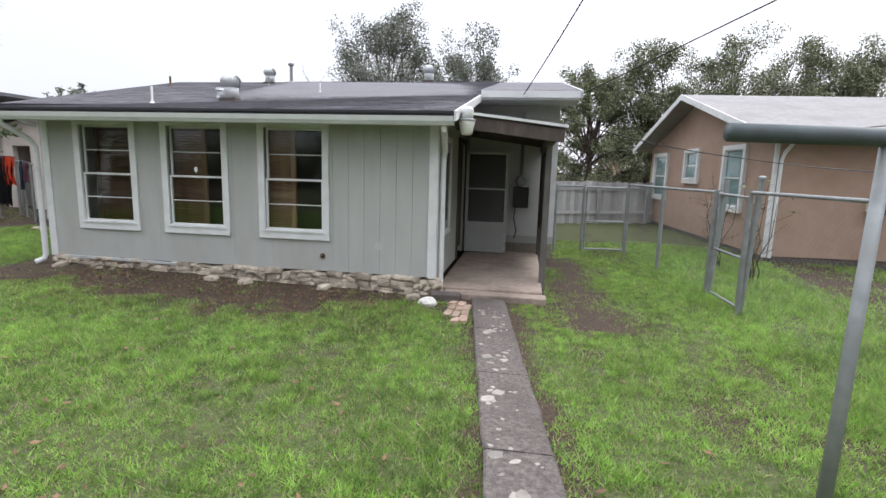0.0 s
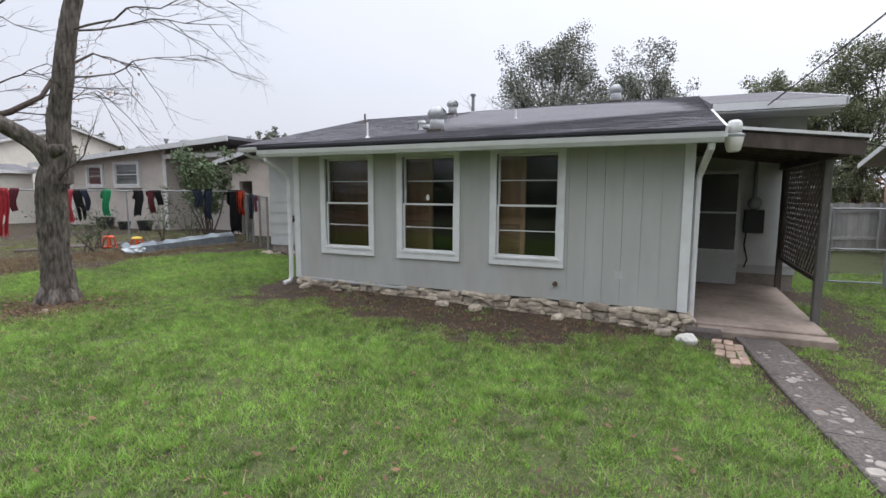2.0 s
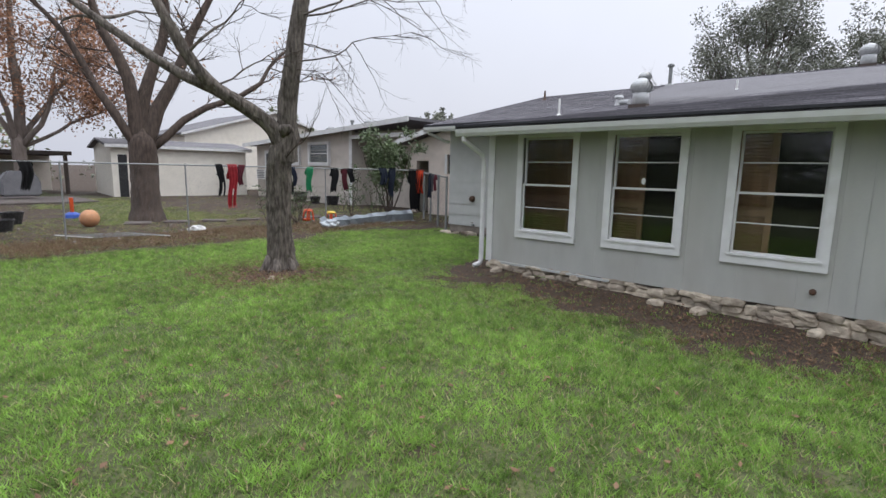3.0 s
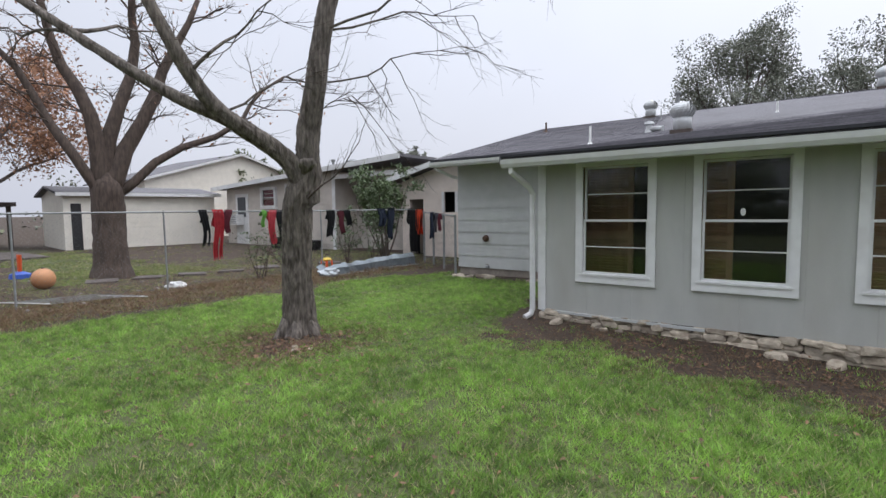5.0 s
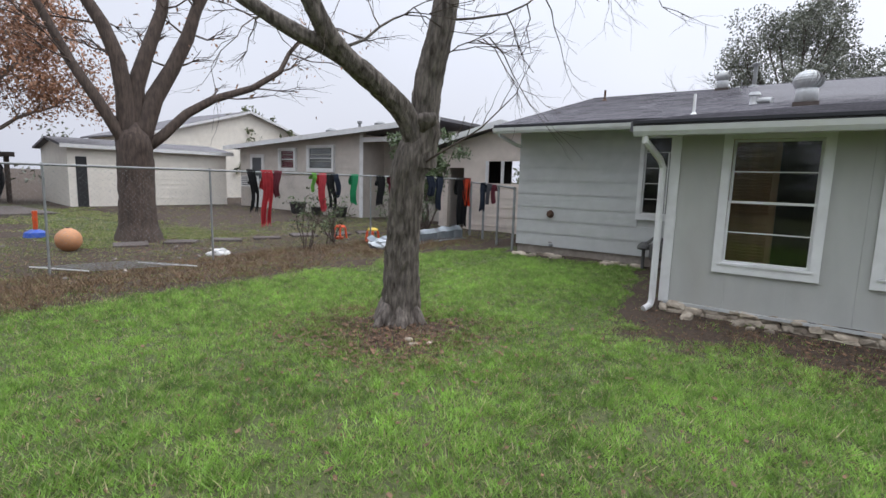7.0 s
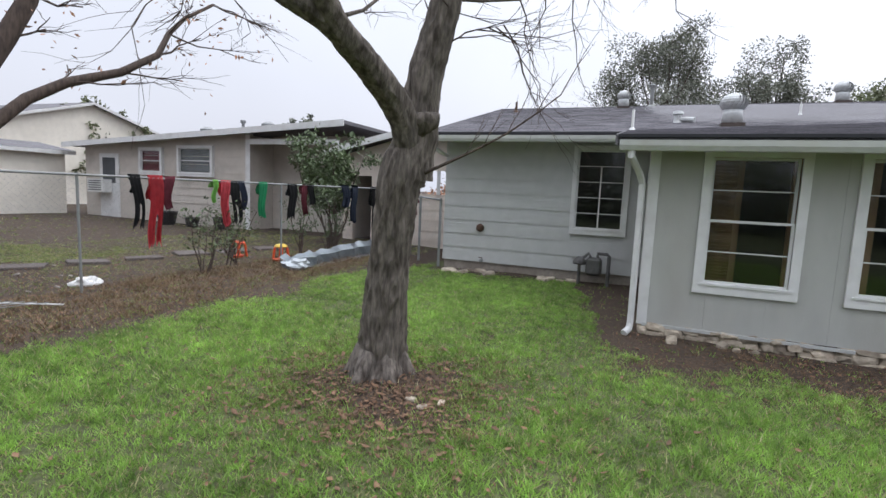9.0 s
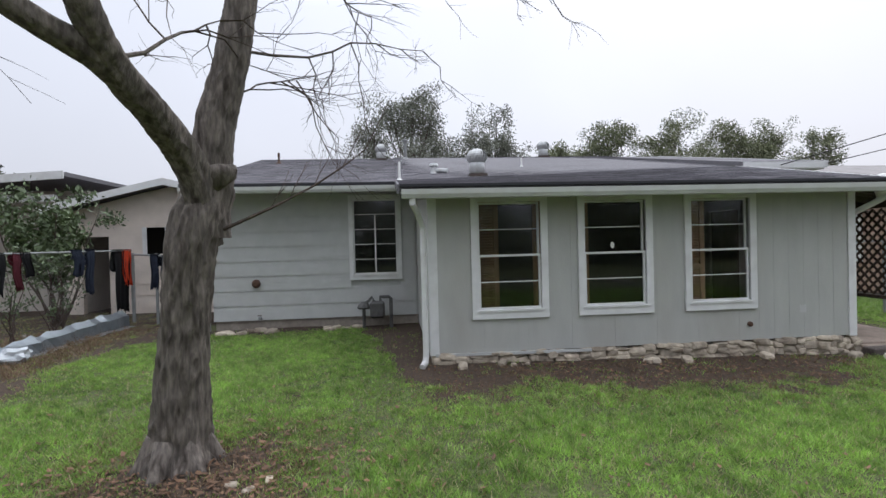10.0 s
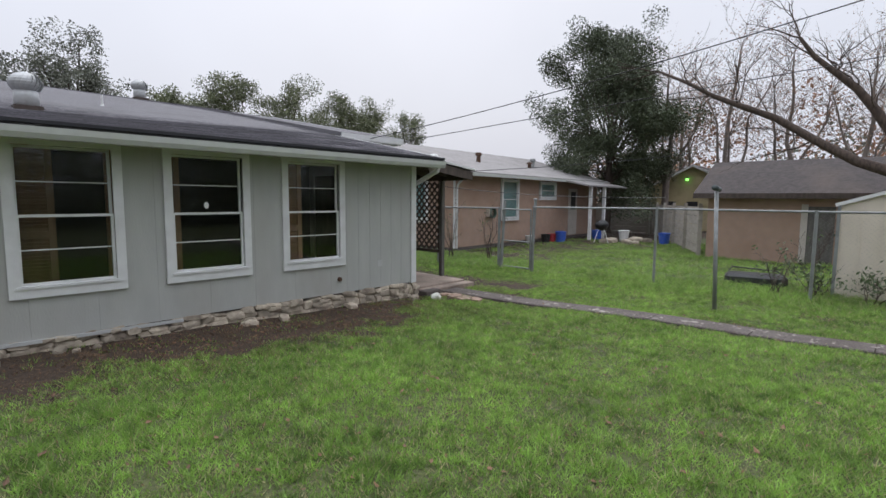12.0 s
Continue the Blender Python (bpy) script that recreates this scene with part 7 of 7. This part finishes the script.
LITTER = mat("leaf_litter", (0.175, 0.098, 0.055), 0.85, 0.4, 3, 0.0, per="island")
scatter_leaves("leaf_litter", "fallen brown leaves round the tree foot", TREE.x + 0.25, TREE.y - 0.45, 0.72, 0.66, 2600, 1)
scatter_leaves("leaf_litter", "fallen brown leaves along the house wall", -3.2, -0.8, 2.0, 0.4, 1100, 2)
scatter_leaves("leaf_litter", "fallen brown leaves along the wire fence", -11.9, -1.5, 0.8, 2.6, 1800, 3)
scatter_leaves("leaf_litter", "fallen leaves strewn thinly over the lawn", -4.0, -3.6, 4.5, 2.2, 2400, 4)
scatter_leaves("leaf_litter", "fallen leaves strewn over the bare garden soil", -14.0, -1.5, 1.4, 2.6, 3000, 5)
for k, (x, y) in enumerate(((-7.62, -3.05), (-7.48, -3.15), (-7.38, -3.02))):
    s = new("loose_stone", stone_meshes[k])
    s.matrix_world = pose(x, y, height(x, y) + 0.008, 0, 0, k * 50) @ Matrix.Diagonal((0.065, 0.04, 0.02, 1))
    tagged(s, "small pale stone among leaves at the tree foot", "stone", "stones at the tree foot")

# ---- grass ----
def grass_mat(name, dark, light, dead):
    m = bpy.data.materials.new(name)
    m.use_nodes = True
    n, l = m.node_tree.nodes, m.node_tree.links
    b = n["Principled BSDF"]
    b.inputs["Roughness"].default_value = 0.42
    geo, nz, fine = n.new("ShaderNodeNewGeometry"), n.new("ShaderNodeTexNoise"), n.new("ShaderNodeTexNoise")
    nz.inputs["Scale"].default_value, nz.inputs["Detail"].default_value = 0.8, 4
    fine.inputs["Scale"].default_value, fine.inputs["Detail"].default_value = 7.5, 4
    l.new(geo.outputs["Position"], nz.inputs["Vector"])
    l.new(geo.outputs["Position"], fine.inputs["Vector"])
    r = n.new("ShaderNodeValToRGB")
    r.color_ramp.elements[0].position, r.color_ramp.elements[0].color = 0.37, (*dark, 1)
    r.color_ramp.elements[1].position, r.color_ramp.elements[1].color = 0.66, (*light, 1)
    add = n.new("ShaderNodeMath")
    add.operation = "MULTIPLY_ADD"
    add.inputs[1].default_value = 0.62
    half = n.new("ShaderNodeMath")
    half.operation = "MULTIPLY"
    half.inputs[1].default_value = 0.38
    l.new(nz.outputs["Fac"], half.inputs[0])
    l.new(fine.outputs["Fac"], add.inputs[0])
    l.new(half.outputs[0], add.inputs[2])
    l.new(add.outputs[0], r.inputs["Fac"])
    dry = n.new("ShaderNodeMixRGB")
    pick = n.new("ShaderNodeMapRange")
    pick.inputs["From Min"].default_value, pick.inputs["From Max"].default_value = 1 - dead, 1.02 - dead
    l.new(geo.outputs["Random Per Island"], pick.inputs["Value"])
    l.new(pick.outputs["Result"], dry.inputs["Fac"])
    l.new(r.outputs["Color"], dry.inputs["Color1"])
    dry.inputs["Color2"].default_value = (0.42, 0.37, 0.21, 1)
    hue, rr = n.new("ShaderNodeHueSaturation"), n.new("ShaderNodeMapRange")
    rr.inputs["To Min"].default_value, rr.inputs["To Max"].default_value = 0.65, 1.35
    mulr = n.new("ShaderNodeMath")
    mulr.operation = "FRACT"
    m7 = n.new("ShaderNodeMath")
    m7.operation = "MULTIPLY"
    m7.inputs[1].default_value = 7.31
    l.new(geo.outputs["Random Per Island"], m7.inputs[0])
    l.new(m7.outputs[0], mulr.inputs[0])
    l.new(mulr.outputs[0], rr.inputs["Value"])
    l.new(rr.outputs["Result"], hue.inputs["Value"])
    l.new(dry.outputs["Color"], hue.inputs["Color"])
    l.new(hue.outputs["Color"], b.inputs["Base Color"])
    tl, mx = n.new("ShaderNodeBsdfTranslucent"), n.new("ShaderNodeMixShader")
    l.new(hue.outputs["Color"], tl.inputs["Color"])
    mx.inputs[0].default_value = 0.5
    l.new(b.outputs[0], mx.inputs[1])
    l.new(tl.outputs[0], mx.inputs[2])
    l.new(mx.outputs[0], n["Material Output"].inputs["Surface"])
    return m


GRASS = grass_mat("grass_blades", (0.112, 0.190, 0.040), (0.375, 0.605, 0.118), 0.14)
TIRED = grass_mat("tired_grass_blades", (0.115, 0.150, 0.045), (0.300, 0.390, 0.110), 0.30)
GX, GY, GS = np.arange(-27, 16, 0.1), np.arange(-9.5, 6.5, 0.1), 0.1
BARE = np.array([[bare(x, y) for y in GY] for x in GX])
LUSH = np.array([[0.5 + 0.45 * noise.noise(Vector((x * 0.55, y * 0.55, 2.0))) + 0.45 * noise.noise(Vector((x * 2.2, y * 2.2, 4.0))) + 0.6 * noise.noise(Vector((x * 5.0, y * 5.0, 8.0))) for y in GY] for x in GX])
LAND = np.array([[height(x, y) for y in GY] for x in GX])


def grass(name, label, x0, x1, y0, y1, count, blade, width, seed, limit=0.62, material=None):
    g = np.random.default_rng(seed)
    tufts = count // 9
    tx, ty, tall, hardy = np.repeat(g.uniform(x0, x1, tufts), 9), np.repeat(g.uniform(y0, y1, tufts), 9), np.repeat(g.uniform(0.6, 1.5, tufts), 9), np.repeat(g.normal(0, 0.2, tufts), 9)
    count = len(tx)
    ox, oy = g.normal(0, 0.03, count), g.normal(0, 0.03, count)
    x, y = tx + ox, ty + oy
    i, j = np.clip(((x + 27) / GS).astype(int), 0, len(GX) - 1), np.clip(((y + 9.5) / GS).astype(int), 0, len(GY) - 1)
    b, lush, z = BARE[i, j], np.clip(LUSH[i, j], 0, 1.2), LAND[i, j]
    keep_ = (b + hardy + g.uniform(-0.1, 0.1, count) < limit) & (g.uniform(0, 1, count) < 0.42 + 0.7 * lush)
    inside = ((x > -6.05) & (x < 0.1) & (y > -0.02)) | ((x > -10.0) & (x < 1.8) & (y > 3.45)) | ((x > 0.0) & (x < 1.55) & (y > -0.15)) | ((x > 6.1) & (y > 4.6))
    px = x - (-0.13 - y) * 0.127
    on_path = (px > 0.57) & (px < 1.01) & (y < 0)
    keep_ &= ~inside & ~on_path
    x, y, z, b, lush, tall, ox, oy = x[keep_], y[keep_], z[keep_], b[keep_], lush[keep_], tall[keep_], ox[keep_], oy[keep_]
    n = len(x)
    a, lean = g.uniform(0, 2 * np.pi, n), g.uniform(0.25, 1.5, n)
    h = blade * tall * g.uniform(0.5, 1.2, n) * (0.35 + 0.8 * lush) * (1 - 0.35 * np.clip(b, 0, 1))
    w = width * g.uniform(0.7, 1.3, n)
    dx, dy = np.cos(a), np.sin(a)
    sa = np.arctan2(oy, ox) + g.uniform(-0.9, 0.9, n)
    p0 = np.stack([x - dy * w, y + dx * w, z - 0.004], 1)
    p1 = np.stack([x + dy * w, y - dx * w, z - 0.004], 1)
    p2 = np.stack([x + np.cos(sa) * h * lean, y + np.sin(sa) * h * lean, z + h], 1)
    v = np.stack([p0, p1, p2], 1).reshape(-1, 3)
    me = bpy.data.meshes.new(name)
    me.vertices.add(3 * n)
    me.vertices.foreach_set("co", v.ravel())
    me.loops.add(3 * n)
    me.loops.foreach_set("vertex_index", np.arange(3 * n))
    me.polygons.add(n)
    me.polygons.foreach_set("loop_start", np.arange(0, 3 * n, 3))
    me.update()
    me.materials.append(material or GRASS)
    return tagged(new(name, me), label, "grass", kind="stuff")


grass("lawn_grass", "short bright green lawn grass with bare patches", -11.8, 4.2, -6.8, 3.4, 1250000, 0.050, 0.0046, 1)
grass("lawn_grass", "short bright green lawn grass at the back of the garden", -11.8, 4.2, -9.5, -6.8, 200000, 0.06, 0.006, 6)
grass("lawn_grass", "tall lush grass along the wire fence", 3.5, 5.4, -6.5, 5.0, 60000, 0.13, 0.004, 2, 0.9)
grass("lawn_grass", "lush green grass in the next garden", 4.4, 15.5, -6.0, 4.6, 170000, 0.09, 0.006, 3, 0.85)
grass("lawn_grass", "thin grass in the bare garden beyond the fence", -17.9, -11.0, -6.0, 6.4, 240000, 0.042, 0.005, 4, 0.93, TIRED)
grass("lawn_grass", "green lawn round the far garages", -26.2, -15.0, -5.5, 6.0, 150000, 0.05, 0.009, 7, 0.7, TIRED)
DRY = mat("dry_straw_weeds", (0.20, 0.135, 0.075), 0.85, 0.3, 4, 0.0, per="island")
grass("dry_weeds", "dry brown weeds along the foot of the wire fence", -12.9, -11.1, -5.5, 3.6, 26000, 0.15, 0.004, 8, 3.0, DRY)
grass("dry_weeds", "thin dry straw on the bare soil round the tree", -9.1, -7.0, -3.9, -1.8, 9000, 0.045, 0.004, 9, 3.0, DRY)
grass("dry_weeds", "thin dry straw along the house wall", -6.3, 0.0, -1.9, -0.15, 14000, 0.045, 0.004, 10, 3.0, DRY)
grass("lawn_grass", "grass strip beside the house", 1.8, 6.1, 3.0, 6.4, 40000, 0.07, 0.004, 5, 0.8)
